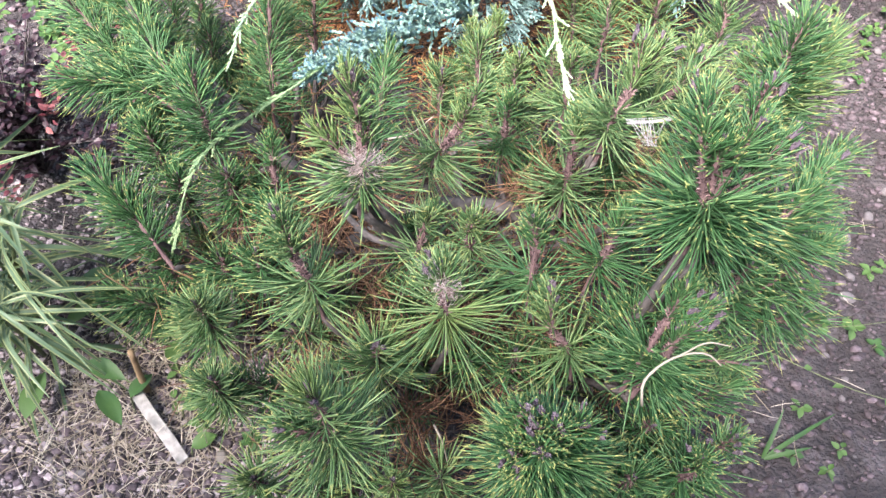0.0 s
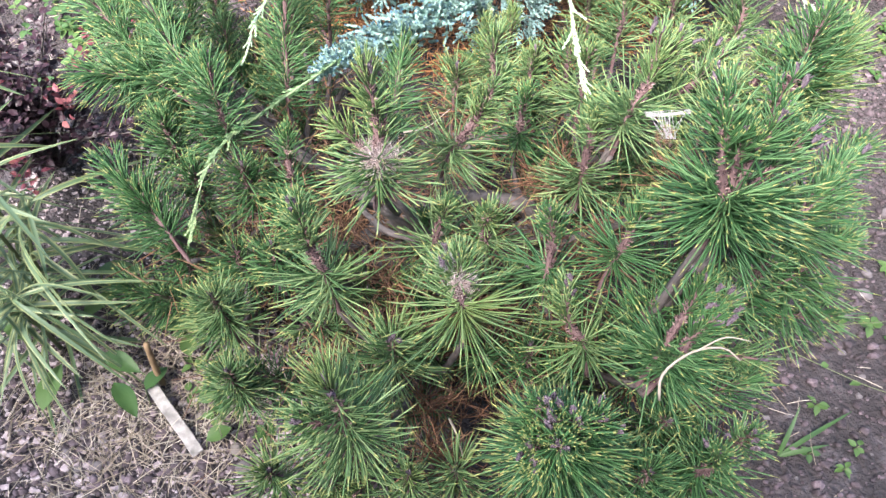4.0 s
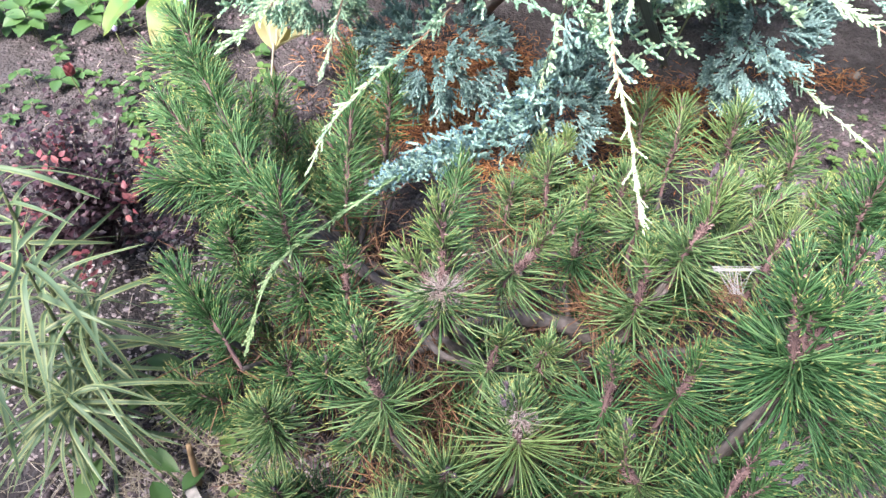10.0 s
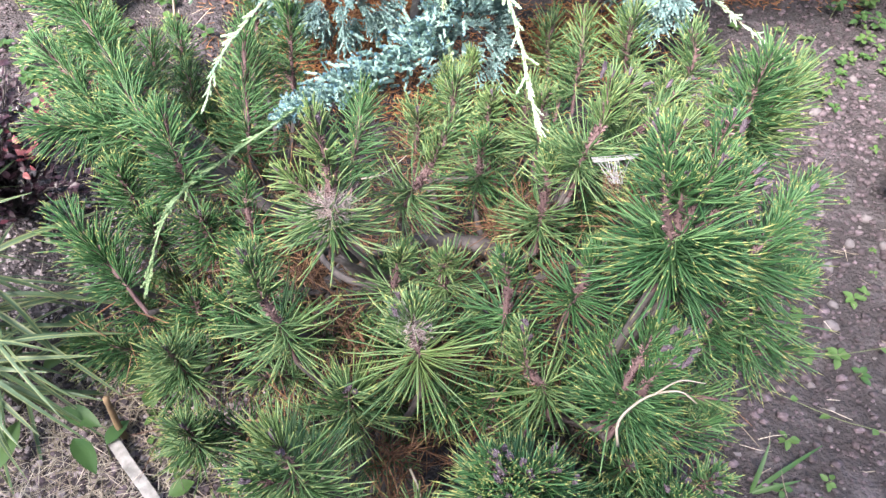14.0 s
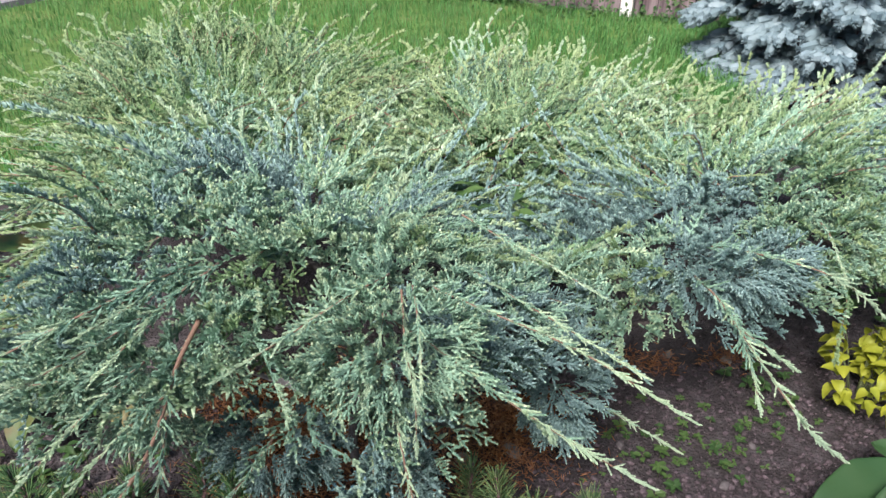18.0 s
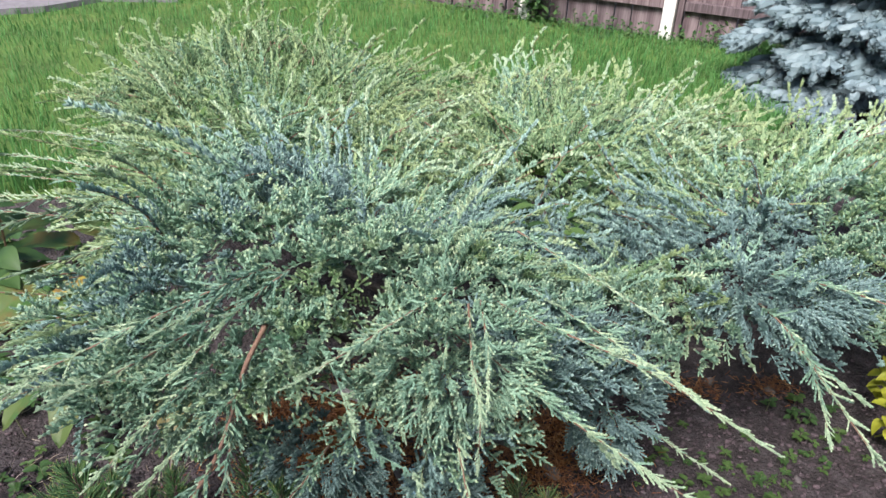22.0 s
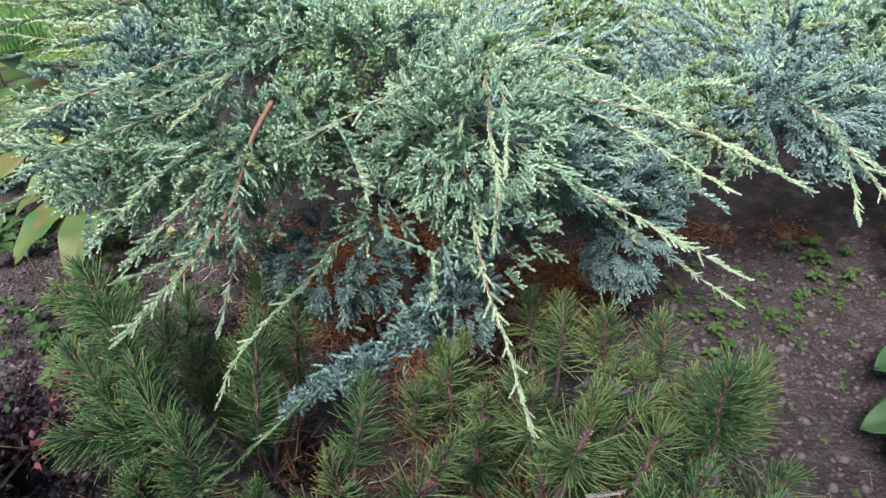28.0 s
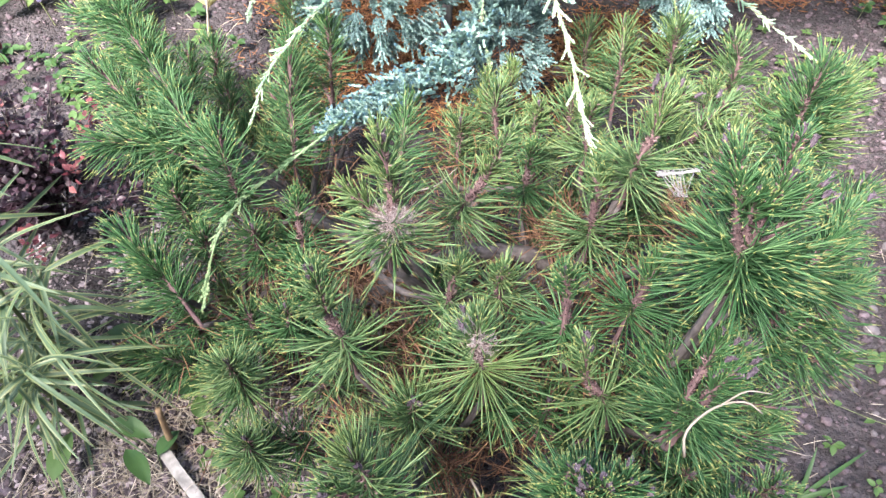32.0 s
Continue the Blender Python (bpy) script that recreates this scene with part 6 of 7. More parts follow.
hosta(1.7, 1.2, "large hosta, some leaves cool green, some yellowed and spotted brown", (
    ((1.66, 1.27, 0.25), (1.34, 1.23, 0.22), 0.55, 0.2, M_HOSTA_GOLD), ((1.70, 1.36, 0.33), (1.60, 1.46, 0.5), 0.25, 0.13, M_HOSTA_GOLD), ((1.78, 1.34, 0.34), (1.98, 1.36, 0.36), 0.5, 0.15, M_HOSTA_GOLD),
    ((1.6, 1.2, 0.24), (1.48, 1.0, 0.2), 0.4, 0.13, M_HOSTA_GOLD), ((1.42, 1.26, 0.2), (1.14, 1.26, 0.15), 0.3, 0.19, M_HOSTA_BLUE), ((1.44, 1.18, 0.22), (1.19, 1.13, 0.18), 0.35, 0.19, M_HOSTA_BLUE), ((1.38, 1.06, 0.2), (1.05, 0.98, 0.17), 0.35, 0.22, M_HOSTA_BLUE), ((1.36, 1.14, 0.15), (1.06, 1.1, 0.1), 0.3, 0.15, M_HOSTA_BLUE), ((1.62, 1.18, 0.2), (1.3, 1.1, 0.18), 0.35, 0.24, M_HOSTA_BLUE),
    ((1.56, 1.3, 0.13), (1.41, 1.44, 0.16), 0.3, 0.14, M_HOSTA_BLUE), ((1.7, 1.3, 0.15), (1.76, 1.52, 0.24), 0.3, 0.16, M_HOSTA_BLUE), ((1.7, 1.12, 0.2), (1.62, 0.9, 0.16), 0.4, 0.18, M_HOSTA_BLUE),
    ((1.78, 1.18, 0.2), (2.0, 1.1, 0.2), 0.4, 0.18, M_HOSTA_BLUE), ((1.78, 1.26, 0.22), (1.98, 1.42, 0.22), 0.4, 0.18, M_HOSTA_BLUE), ((1.74, 1.1, 0.18), (1.84, 0.9, 0.14), 0.4, 0.17, M_HOSTA)))
hosta(-1.16, 2.3, "hosta with large drooping green leaves, yellowing and browned at the edges", (
    ((-1.33, 2.56, 0.31), (-1.62, 2.34, 0.25), 0.3, 0.13, M_HOSTA), ((-1.22, 2.2, 0.29), (-1.38, 1.89, 0.14), 0.45, 0.18, M_HOSTA), ((-1.12, 2.2, 0.28), (-1.5, 2.24, 0.24), 0.3, 0.11, M_HOSTA),
    ((-1.0, 2.12, 0.3), (-1.18, 1.88, 0.19), 0.4, 0.13, M_HOSTA), ((-1.18, 2.4, 0.3), (-1.5, 2.36, 0.27), 0.35, 0.12, M_HOSTA), ((-1.04, 2.2, 0.3), (-1.14, 2.04, 0.3), 0.45, 0.1, M_HOSTA_GOLD),
    ((-1.1, 2.42, 0.32), (-1.3, 2.62, 0.3), 0.4, 0.14, M_HOSTA), ((-1.02, 2.0, 0.26), (-1.06, 1.76, 0.16), 0.4, 0.12, M_HOSTA), ((-1.2, 2.3, 0.26), (-1.44, 2.1, 0.2), 0.4, 0.13, M_HOSTA)))
hosta(-0.98, 1.9, "small hosta with green and yellowed leaves under the juniper's edge", (
    ((-1.02, 1.84, 0.22), (-1.14, 1.66, 0.14), 0.4, 0.12, M_HOSTA), ((-0.94, 1.8, 0.22), (-0.96, 1.6, 0.13), 0.4, 0.12, M_HOSTA), ((-1.04, 1.94, 0.24), (-1.22, 1.86, 0.16), 0.4, 0.1, M_HOSTA)))


def golden_plant():
    g = thing("golden_leaved_plant", "low plant with bright golden-yellow oval leaves", "garden plant", at=(1.6, 1.74, 0.0))
    for i in range(22):
        a, r = rng.uniform(0, 6.28), rng.uniform(0.02, 0.17)
        top = np.array([r * math.cos(a), r * math.sin(a), rng.uniform(0.12, 0.26)])
        st = stalk(g, [(0.2 * top[0], 0.2 * top[1], -0.01), top * (0.6, 0.6, 0.6), top], 0.002, 0.0015, M_STALK, n=6)
        for j in range(7):
            q = top * (1, 1, 0) + (0, 0, top[2] * (0.5 + 0.5 * j / 6))
            put_leaf(st, q, 2.3 * j + rng.normal(0, 0.5), rng.uniform(-0.6, 0.7), rng.uniform(0.036, 0.056), rng.uniform(0.03, 0.042), M_GOLD, rows=7, fold=0.4, droop=rng.uniform(0.2, 0.8), shape=0.72, point=0.7, wave=0.02)
    for x, h in ((0.06, 0.36), (0.1, 0.33), (0.13, 0.28)):
        st = stalk(g, [(x * 0.5, 0, 0.1), (x, 0.01, h)], 0.0015, 0.001, M_STALK, "flower_stem", 6)
        b, d = np.array([(x, 0.01, h - 0.1 * q) for q in rng.random(26)]), unit(rng.normal(size=(26, 3)))
        v, f = needles(b, d, rng.uniform(0.006, 0.012, 26), np.zeros((26, 3)), 0.002)
        part("flower_spike", np_mesh("flower_spike", v, f, M_CREAM), st)


golden_plant()


def hydrangea():
    o = np.array([-1.45, 2.25, 0.0])
    h = thing("hydrangea", "hydrangea with fading pink and cream flower heads", "hydrangea", at=tuple(o))
    petal = leaf(0.011, 0.01, rows=3, fold=0.1, droop=0.1, shape=0.6, point=0.6)
    for c, r in (((-1.43, 2.2, 0.92), 0.115), ((-1.47, 2.27, 1.0), 0.085), ((-1.31, 2.27, 0.86), 0.055), ((-1.62, 2.2, 0.85), 0.11), ((-1.36, 2.16, 0.86), 0.07)):
        c = np.array(c) - o
        st = stalk(h, [(c[0] * 0.3, c[1] * 0.3, -0.01), c * (0.7, 0.7, 0.5), c], 0.005, 0.003, M_STALK_BROWN)
        k = int(2600 * r)
        u = unit(rng.normal(size=(k, 3)))
        hp = Heap()
        for q in range(4):
            spin = frames_to(u)
            tw = np.array([leaf_turn(q * math.pi / 2, 0.25) for _ in range(1)])[0]
            hp.strew(petal[0] @ tw.T, petal[1], spin * 1.5, c + u * (r, r, r * 0.85) * rng.uniform(0.85, 1.0, (k, 1)))
        part("flower_head", hp.mesh("flower_head", M_PINK), st)
    for i in range(26):
        a = rng.uniform(0, 6.28)
        put_leaf(h, (rng.uniform(-0.12, 0.12), rng.uniform(-0.12, 0.12), rng.uniform(0.25, 0.75)), a, rng.uniform(-0.2, 0.4), 0.13, 0.085, M_WEED_DEEP, shape=0.8)


hydrangea()


def snapdragon():
    o = np.array([-1.57, 2.6, 0.0])
    s_ = thing("snapdragon", "snapdragon stem with pale yellow flowers at its top", "flower", at=tuple(o))
    path = spline([(0, 0, 0), (-0.01, 0.01, 0.5), (0.04, 0.0, 1.06), (0.05, 0.0, 1.15)], 14)
    stalk(s_, path, 0.003, 0.0015, M_STALK, n=14)
    for i in range(12):
        a = 2.4 * i
        c = np.array([0.042, 0, 1.03 + 0.01 * i])
        for q in range(3):
            put_leaf(s_, c, a + 0.5 * (q - 1), 0.3, 0.03, 0.022, M_CREAM, name="petal", rows=5, droop=0.5 - 0.4 * q, shape=0.6, point=0.6)
    for i in range(20):
        put_leaf(s_, path[2 + int(9 * i / 20)], 2.4 * i, 0.5, 0.045, 0.01, M_WEED, rows=5)


snapdragon()


def twiggy_shrub():
    o = np.array([2.98, 2.9, 0.0])
    b = thing("leafy_shrub", "upright shrub with small light-green leaves on brown twigs", "shrub", at=tuple(o))
    bank = leaf(0.045, 0.022, rows=5, fold=0.25, droop=0.2, shape=0.8, point=0.8)
    for i in range(30):
        a, r = rng.uniform(0, 6.28), rng.uniform(0.05, 0.42)
        h = rng.uniform(0.4, 0.85)
        top = np.array([r * math.cos(a), r * math.sin(a), h])
        path = spline([(top[0] * 0.2, top[1] * 0.2, -0.01), (top[0] * 0.6, top[1] * 0.6, h * 0.5), top], 10)
        st = stalk(b, path, 0.004, 0.0015, M_STALK_BROWN, "twig", 10)
        k = 80
        t = rng.uniform(0.25, 1.0, k)
        pos = np.array([path[min(9, int(q * 9.9))] for q in t]) + rng.normal(0, 0.012, (k, 3))
        turns = np.array([leaf_turn(rng.uniform(0, 6.28), rng.uniform(0.0, 0.9), rng.normal(0, 0.3)) * rng.uniform(0.6, 1.1) for _ in range(k)])
        hp = Heap()
        hp.strew(*bank, turns, pos, 0)
        part("leaves", hp.mesh("leaves", [M_WEED if i % 7 else M_GOLD]), st)
    return b


twiggy_shrub()


def round_bud(x, y, z, r, mat, label):
    b = thing("flower_bud", label, "flower bud", at=(x, y, 0.0))
    stalk(b, [(0.01, 0.0, -0.01), (0.0, 0.0, z)], 0.0022, 0.0016, M_STALK)
    for i in range(9):
        put_leaf(b, (0, 0, z - 0.3 * r), 2.4 * i, 1.25 - 0.05 * i, 2.2 * r, 1.5 * r, mat, name="petal", rows=6, fold=0.6, droop=-0.35, shape=0.7, point=0.7)


round_bud(-1.19, 1.53, 0.09, 0.017, M_BARBERRY_RED, "closed dark pink flower bud on a green stem")
round_bud(-1.16, 1.75, 0.09, 0.009, M_LILAC, "small violet flower on a green stem")


def red_plant():
    o = np.array([2.5, 2.65, 0.0])
    b = thing("red_leaved_plant", "low plant with dark red leaves beside the juniper", "garden plant", at=tuple(o))
    for i in range(46):
        a, r = rng.uniform(0, 6.28), rng.uniform(0.0, 0.2)
        put_leaf(b, (r * math.cos(a), r * math.sin(a), rng.uniform(0.1, 0.42)), a, rng.uniform(-0.2, 0.6), 0.055, 0.035, M_BARBERRY_RED if i % 4 else M_BARBERRY, rows=5)
    stalk(b, [(0, 0, -0.01), (0.01, 0, 0.36)], 0.005, 0.002, M_STALK_BROWN)


red_plant()


def lilac_flower(x, y, z):
    o = np.array([x, y, 0.0])
    b = thing("lilac_flower", "small tuft of pale lilac flowers on a leafy stem", "flower", "lilac flowers", tuple(o))
    stalk(b, [(0.02, 0.02, -0.01), (0, 0, z)], 0.0018, 0.0012, M_STALK)
    k = 120
    d = unit(rng.normal(size=(k, 3)) + (0, 0, 0.4))
    v, f = needles(np.tile((0, 0, z), (k, 1)) + d * 0.008, d, rng.uniform(0.006, 0.014, k), np.zeros((k, 3)), 0.0016)
    part("flower_head", np_mesh("flower_head", v, f, M_LILAC), b)
    for i in range(8):
        put_leaf(b, (0, 0, z * (0.3 + 0.08 * i)), 2.4 * i, 0.3, 0.04, 0.024, M_WEED_DEEP, rows=5)


for x, y, z in ((2.06, 2.06, 0.16), (2.0, 1.72, 0.23), (2.05, 1.7, 0.2), (2.12, 2.02, 0.2), (1.95, 2.1, 0.22)):
    lilac_flower(x, y, z)
for i in range(64):
    seedling(rng.uniform(1.78, 2.6), rng.uniform(1.45, 2.3), int(rng.integers(5, 9)), rng.uniform(0.05, 0.09), M_WEED_DEEP, tall=rng.uniform(0.02, 0.08), label="dark green weed at the juniper's foot")


# weeds that have grown up through the juniper
def climber(x, y, z, count, size):
    b = thing("climbing_weed", "green broad-leaved weed grown up through the juniper", "weed", "weeds in the juniper", (x, y, 0.0))
    stalk(b, [(0, 0.05, 0.0), (0.03, 0.0, z * 0.5), (0, 0, z + 0.03)], 0.0025, 0.0015, M_STALK)
    for i in range(count):
        put_leaf(b, rng.normal(0, 0.04, 3) * (1, 1, 0.4) + (0, 0, z + 0.03), rng.uniform(0, 6.28), rng.uniform(-0.3, 0.6), size * rng.uniform(0.7, 1.1), size * 0.5, M_WEED_DEEP if i % 3 else M_WEED, rows=6)


climber(0.36, 2.05, 0.62, 8, 0.085)
climber(0.465, 1.9, 0.63, 7, 0.085)
climber(0.62, 2.3, 0.6, 6, 0.08)
climber(-0.69, 2.9, 0.64, 9, 0.06)
climber(0.346, 2.9, 0.58, 8, 0.07)


# ---- house corner, paving, plants at the fence ----
def house():
    h = thing("house_wall", "corner of a maroon-walled building behind the lawn", "building", at=(-3.3, 7.7, 0.0))
    h.rotation_euler = (0, 0, radians(-4))
    w = part("wall", bm_mesh("wall", box(5.0, 3.0, 2.8, 0.01), M_WALL), h)
    w.location = (-2.5, 1.5, 1.4)
    p = part("plinth", bm_mesh("plinth", box(5.04, 3.04, 0.22, 0.01), M_CONCRETE), h)
    p.location = (-2.5, 1.5, 0.05)
    d = part("downpipe", np_mesh("downpipe", *tube([(0, 0, 0.12), (0, 0, 1.4), (0, 0, 2.75)], 0.045, 10), M_POST, smooth=True), h, "white downpipe")
    d.location = (0.06, -0.05, 0)


house()
# Added wall, out of view, that blocks sun and sky from the pine.
back = tagged(new("shade_wall", bm_mesh("shade_wall", box(16.0, 0.3, 5.4, 0.02), plain("grey_render", (0.3, 0.29, 0.28), (0.42, 0.41, 0.4), 3.0, 0.9))), "added unseen grey wall that shades the pine", "wall", kind="structure")
back.location = (0.0, -2.65, 2.65)


def paving():
    bm = bmesh.new()
    pts = [(-9, 6.2), (-4.4, 6.4), (-3.4, 6.79), (-3.05, 7.18), (-2.33, 7.2), (-2.45, 7.45), (-2.9, 7.68), (-3.2, 7.8), (-9, 8.3)]
    lo = [bm.verts.new((x, y, 0.0)) for x, y in pts]
    hi = [bm.verts.new((x, y, LAWN_Z + 0.06)) for x, y in pts]
    bm.faces.new(hi)
    for i in range(len(pts)):
        k = (i + 1) % len(pts)
        bm.faces.new((lo[i], lo[k], hi[k], hi[i]))
    bmesh.ops.recalc_face_normals(bm, faces=bm.faces[:])
    return bm_mesh("paving", bm, M_CONCRETE)


tagged(new("paving", paving()), "pale grey concrete apron round the building", "paving", kind="structure")


def fence_plant(sx, tall, wide, count, size, label):
    q = fence_at(sx)
    o = np.array([q[0] - 0.12 * 0.525, q[1] - 0.12 * 0.851, LAWN_Z])
    b = thing("fence_plant", label, "weed", "plants along the fence", tuple(o))
    stalk(b, [(0, 0, -0.02), (0.01, 0, tall)], 0.004, 0.002, M_STALK)
    hp = Heap()
    bank = leaf(size, size * 0.7, rows=5, fold=0.2, droop=0.3, shape=0.75, point=0.8)
    pos = np.stack([rng.normal(0, wide, count) * 0.85, rng.normal(0, wide, count) * -0.4 - 0.03, tall * rng.random(count) ** 0.8], -1)
    pos[:, 1] -= 0.617 * pos[:, 0]
    turns = np.array([leaf_turn(rng.uniform(3.4, 5.8), rng.uniform(-0.5, 0.6), rng.normal(0, 0.4)) * rng.uniform(0.6, 1.2) for _ in range(count)])
    hp.strew(*bank, turns, pos, 0)
    part("leaves", hp.mesh("leaves", [M_WEED_DEEP]), b)


fence_plant(1.2, 0.55, 0.12, 150, 0.08, "leafy green climber on a white fence post")
for sx, tall, wide, n in ((0.15, 0.14, 0.3, 150), (0.8, 0.16, 0.3, 150), (-0.5, 0.22, 0.2, 150), (1.9, 0.14, 0.3, 120), (2.8, 0.12, 0.4, 120), (3.8, 0.12, 0.4, 120)):
    fence_plant(sx, tall, wide, n, 0.042, "low leafy weeds along the foot of the fence")


# ---- loose things on the soil ----
def lump(seed, rough=0.95):
    """A small rounded stone of about unit size."""
    bm = bmesh.new()
    bmesh.ops.create_icosphere(bm, subdivisions=1, radius=0.5)
    r = random.Random(seed)
    for v in bm.verts:
        v.co *= 1 + rough * (r.random() - 0.5)
    bm.verts.ensure_lookup_table()
    out = np.array([v.co[:] for v in bm.verts]), np.array([[v.index for v in f.verts] for f in bm.faces])
    bm.free()
    return out


LUMPS = [lump(i, 1.25) for i in range(6)]


def strew_lumps(name, label, category, places, sizes, mat, squash=0.65, smooth=False):
    hp = Heap()
    places = places + np.array([0, 0, 0.22]) * sizes[:, None]
    pick = rng.integers(0, 6, len(places))
    a = rng.uniform(0, 6.28, len(places))
    c, s_ = np.cos(a), np.sin(a)
    z = np.zeros(len(places))
    turns = np.stack([np.stack([c, -s_, z], -1), np.stack([s_, c, z], -1), np.stack([z, z, z + squash], -1)], 1) * (sizes[:, None, None] * np.array([1.0, 0.8, 1.0])[None, :, None])
    for q in range(6):
        hp.strew(*LUMPS[q], turns[pick == q], places[pick == q])
    return tagged(new(name, hp.mesh(name, mat, smooth)), label, category, kind="stuff")


def soil_places(k, patches):
    """Places on the soil: patches of (x, y, reach x, reach y, share)."""
    out = []
    for x, y, rx, ry, share in patches:
        n = int(k * share)
        p = np.stack([rng.uniform(x - rx, x + rx, n), rng.uniform(y - ry, y + ry, n)], -1)
        out.append(p)
    p = np.concatenate(out)
    z = np.array([lift(a, b) for a, b in p])
    return np.concatenate([p, z[:, None]], 1)


# Dry clods whose extra paleness stands in for sunlight on this patch.
M_LIT_DRY = barky("lit_dry_soil_clod", (0.114, 0.095, 0.101), (0.285, 0.240, 0.248), (0.547, 0.485, 0.498), 110.0, 0.95, 0.006)
M_CLOD = barky("soil_clod", (0.027, 0.020, 0.023), (0.076, 0.058, 0.065), (0.162, 0.131, 0.144), 130.0, 0.95, 0.006)
ct = M_CLOD.node_tree
cb = ct.nodes["Principled BSDF"]
own = ramp(ct, ct.nodes.new("ShaderNodeNewGeometry").outputs["Random Per Island"], [(0.0, (0.5, 0.5, 0.5)), (0.6, (1.0, 1.0, 1.0)), (1.0, (1.7, 1.68, 1.7))])
ct.links.new(mix(ct, 1.0, cb.inputs["Base Color"].links[0].from_socket, own, "MULTIPLY"), cb.inputs["Base Color"])
FIELD = ((0.95, 0.9, 0.45, 0.6, 0.42), (1.1, 1.6, 0.6, 0.35, 0.36), (1.8, 1.6, 0.6, 0.5, 0.1), (-0.48, 0.45, 0.3, 0.25, 0.42), (-0.9, 1.5, 0.55, 0.55, 0.3))
p = soil_places(15000, FIELD)
strew_lumps("soil_crumbs", "crumbs and clods of grey-brown soil", "soil", p, rng.uniform(0.0035, 0.011, len(p)) * rng.choice([0.4, 0.5, 0.6, 0.7, 0.8, 1.1, 1.5, 2.0], len(p)), M_CLOD, 0.8, True)
p = soil_places(520, FIELD[:1] + ((1.1, 1.6, 0.6, 0.35, 0.12),) + FIELD[2:])
strew_lumps("pebbles", "small pale grey pebbles strewn over the soil", "pebbles", p, rng.uniform(0.003, 0.009, len(p)) * rng.choice([0.7, 0.8, 1, 1.2, 1.8], len(p)), M_PEBBLE)
# Sunlight on the soil left of the pine, put into the clods' colour.
p = soil_places(3600, ((-0.48, 0.42, 0.3, 0.22, 1.0), (-0.75, 0.8, 0.2, 0.3, 0.5)))
strew_lumps("lit_dry_clods", "dry clods of crumbled soil beside the pine, coloured paler for sunlight", "soil", p, rng.uniform(0.0025, 0.007, len(p)) * rng.choice([0.6, 0.7, 0.8, 1, 1.2, 1.7, 2.4], len(p)), M_LIT_DRY, 0.75)


def stone(x, y, size, tall=0.6, mat=None, label="rounded pale stone lying on the soil"):
    bm = bmesh.new()
    bmesh.ops.create_icosphere(bm, subdivisions=3, radius=0.5)
    sd = rng.uniform(0, 50)
    for v in bm.verts:
        v.co *= 1 + 0.22 * noise.noise(v.co * 2.2 + Vector((sd, 0, 0))) + 0.06 * noise.noise(v.co * 7 + Vector((sd, 0, 0)))
        v.co.x *= size
        v.co.y *= size * 0.75
        v.co.z *= size * tall
    ob = new("stone", bm_mesh("stone", bm, mat or M_STONE, True))
    ob.matrix_basis = pose(x, y, lift(x, y) + size * tall * 0.28, 0, 0, rng.uniform(0, 180))
    return tagged(ob, label, "stone", "stones on the bed")


stone(0.55, 1.75, 0.085, 0.55, label="flat brownish stone at the juniper's foot")
for x, y, q in ((0.986, 1.014, 0.028), (1.041, 1.454, 0.034), (0.9, 0.851, 0.022), (0.825, 0.75, 0.02), (1.048, 1.089, 0.026), (1.06, 1.01, 0.024), (1.178, 1.582, 0.026), (0.948, 1.101, 0.022), (0.784, 1.623, 0.03), (0.88, 0.80, 0.032), (0.83, 0.62, 0.014), (0.92, 0.95, 0.03), (1.0, 1.2, 0.024), (0.9, 1.3, 0.026), (0.66, 1.62, 0.03), (-0.3, 0.37, 0.03), (-0.56, 0.36, 0.024), (-0.62, 0.38, 0.02), (-0.52, 0.3, 0.03)):
    stone(x, y, q, rng.uniform(0.5, 0.75), M_PEBBLE)
for x, y, q in ((-0.32, 0.40, 0.026), (0.45, 1.62, 0.06), (0.3, 1.6, 0.05), (1.25, 1.95, 0.04), (1.06, 2.0, 0.04)):
    stone(x, y, q, 0.6)


def litter(name, label, patches, k, lengths, mat, high=0.03, radius=0.0009, curl=0.003):
    p = np.concatenate([np.array([x, y, 0]) + rng.normal(0, 1, (int(k * w), 3)) * (rx, ry, 0) for x, y, rx, ry, w in patches])
    n = len(p)
    p[:, 2] = np.array([lift(a, b) for a, b in p[:, :2]]) + rng.random(n) ** 2 * high + 0.002
    d = unit(rng.normal(size=(n, 3)) * (1, 1, 0.22))
    v, f = needles(p, d, rng.uniform(*lengths, n), rng.normal(0, curl, (n, 3)) * (1, 1, 0.4), radius)
    return tagged(new(name, np_mesh(name, v, f, mat)), label, "plant litter", kind="stuff")


litter("juniper_litter", "rust-orange dead juniper needles heaped under the branches", ((-0.15, 1.76, 0.12, 0.09, 0.2), (-0.06, 1.9, 0.1, 0.08, 0.1), (-0.2, 1.58, 0.14, 0.08, 0.14), (-0.42, 1.86, 0.08, 0.06, 0.06), (0.5, 1.8, 0.08, 0.05, 0.04), (0.42, 1.68, 0.12, 0.09, 0.16), (0.86, 1.98, 0.05, 0.03, 0.015), (1.0, 1.95, 0.05, 0.03, 0.012), (1.25, 1.95, 0.05, 0.03, 0.012), (0.1, 1.45, 0.12, 0.1, 0.1)), 17000, (0.015, 0.035), M_NEEDLE_RUST, 0.05, 0.0013)
litter("pine_litter", "brown dead pine needles on the soil under the pine", ((0.1, 0.74, 0.17, 0.15, 0.8), (-0.3, 0.85, 0.1, 0.1, 0.2)), 4200, (0.04, 0.08), M_NEEDLE_DEAD, 0.05)
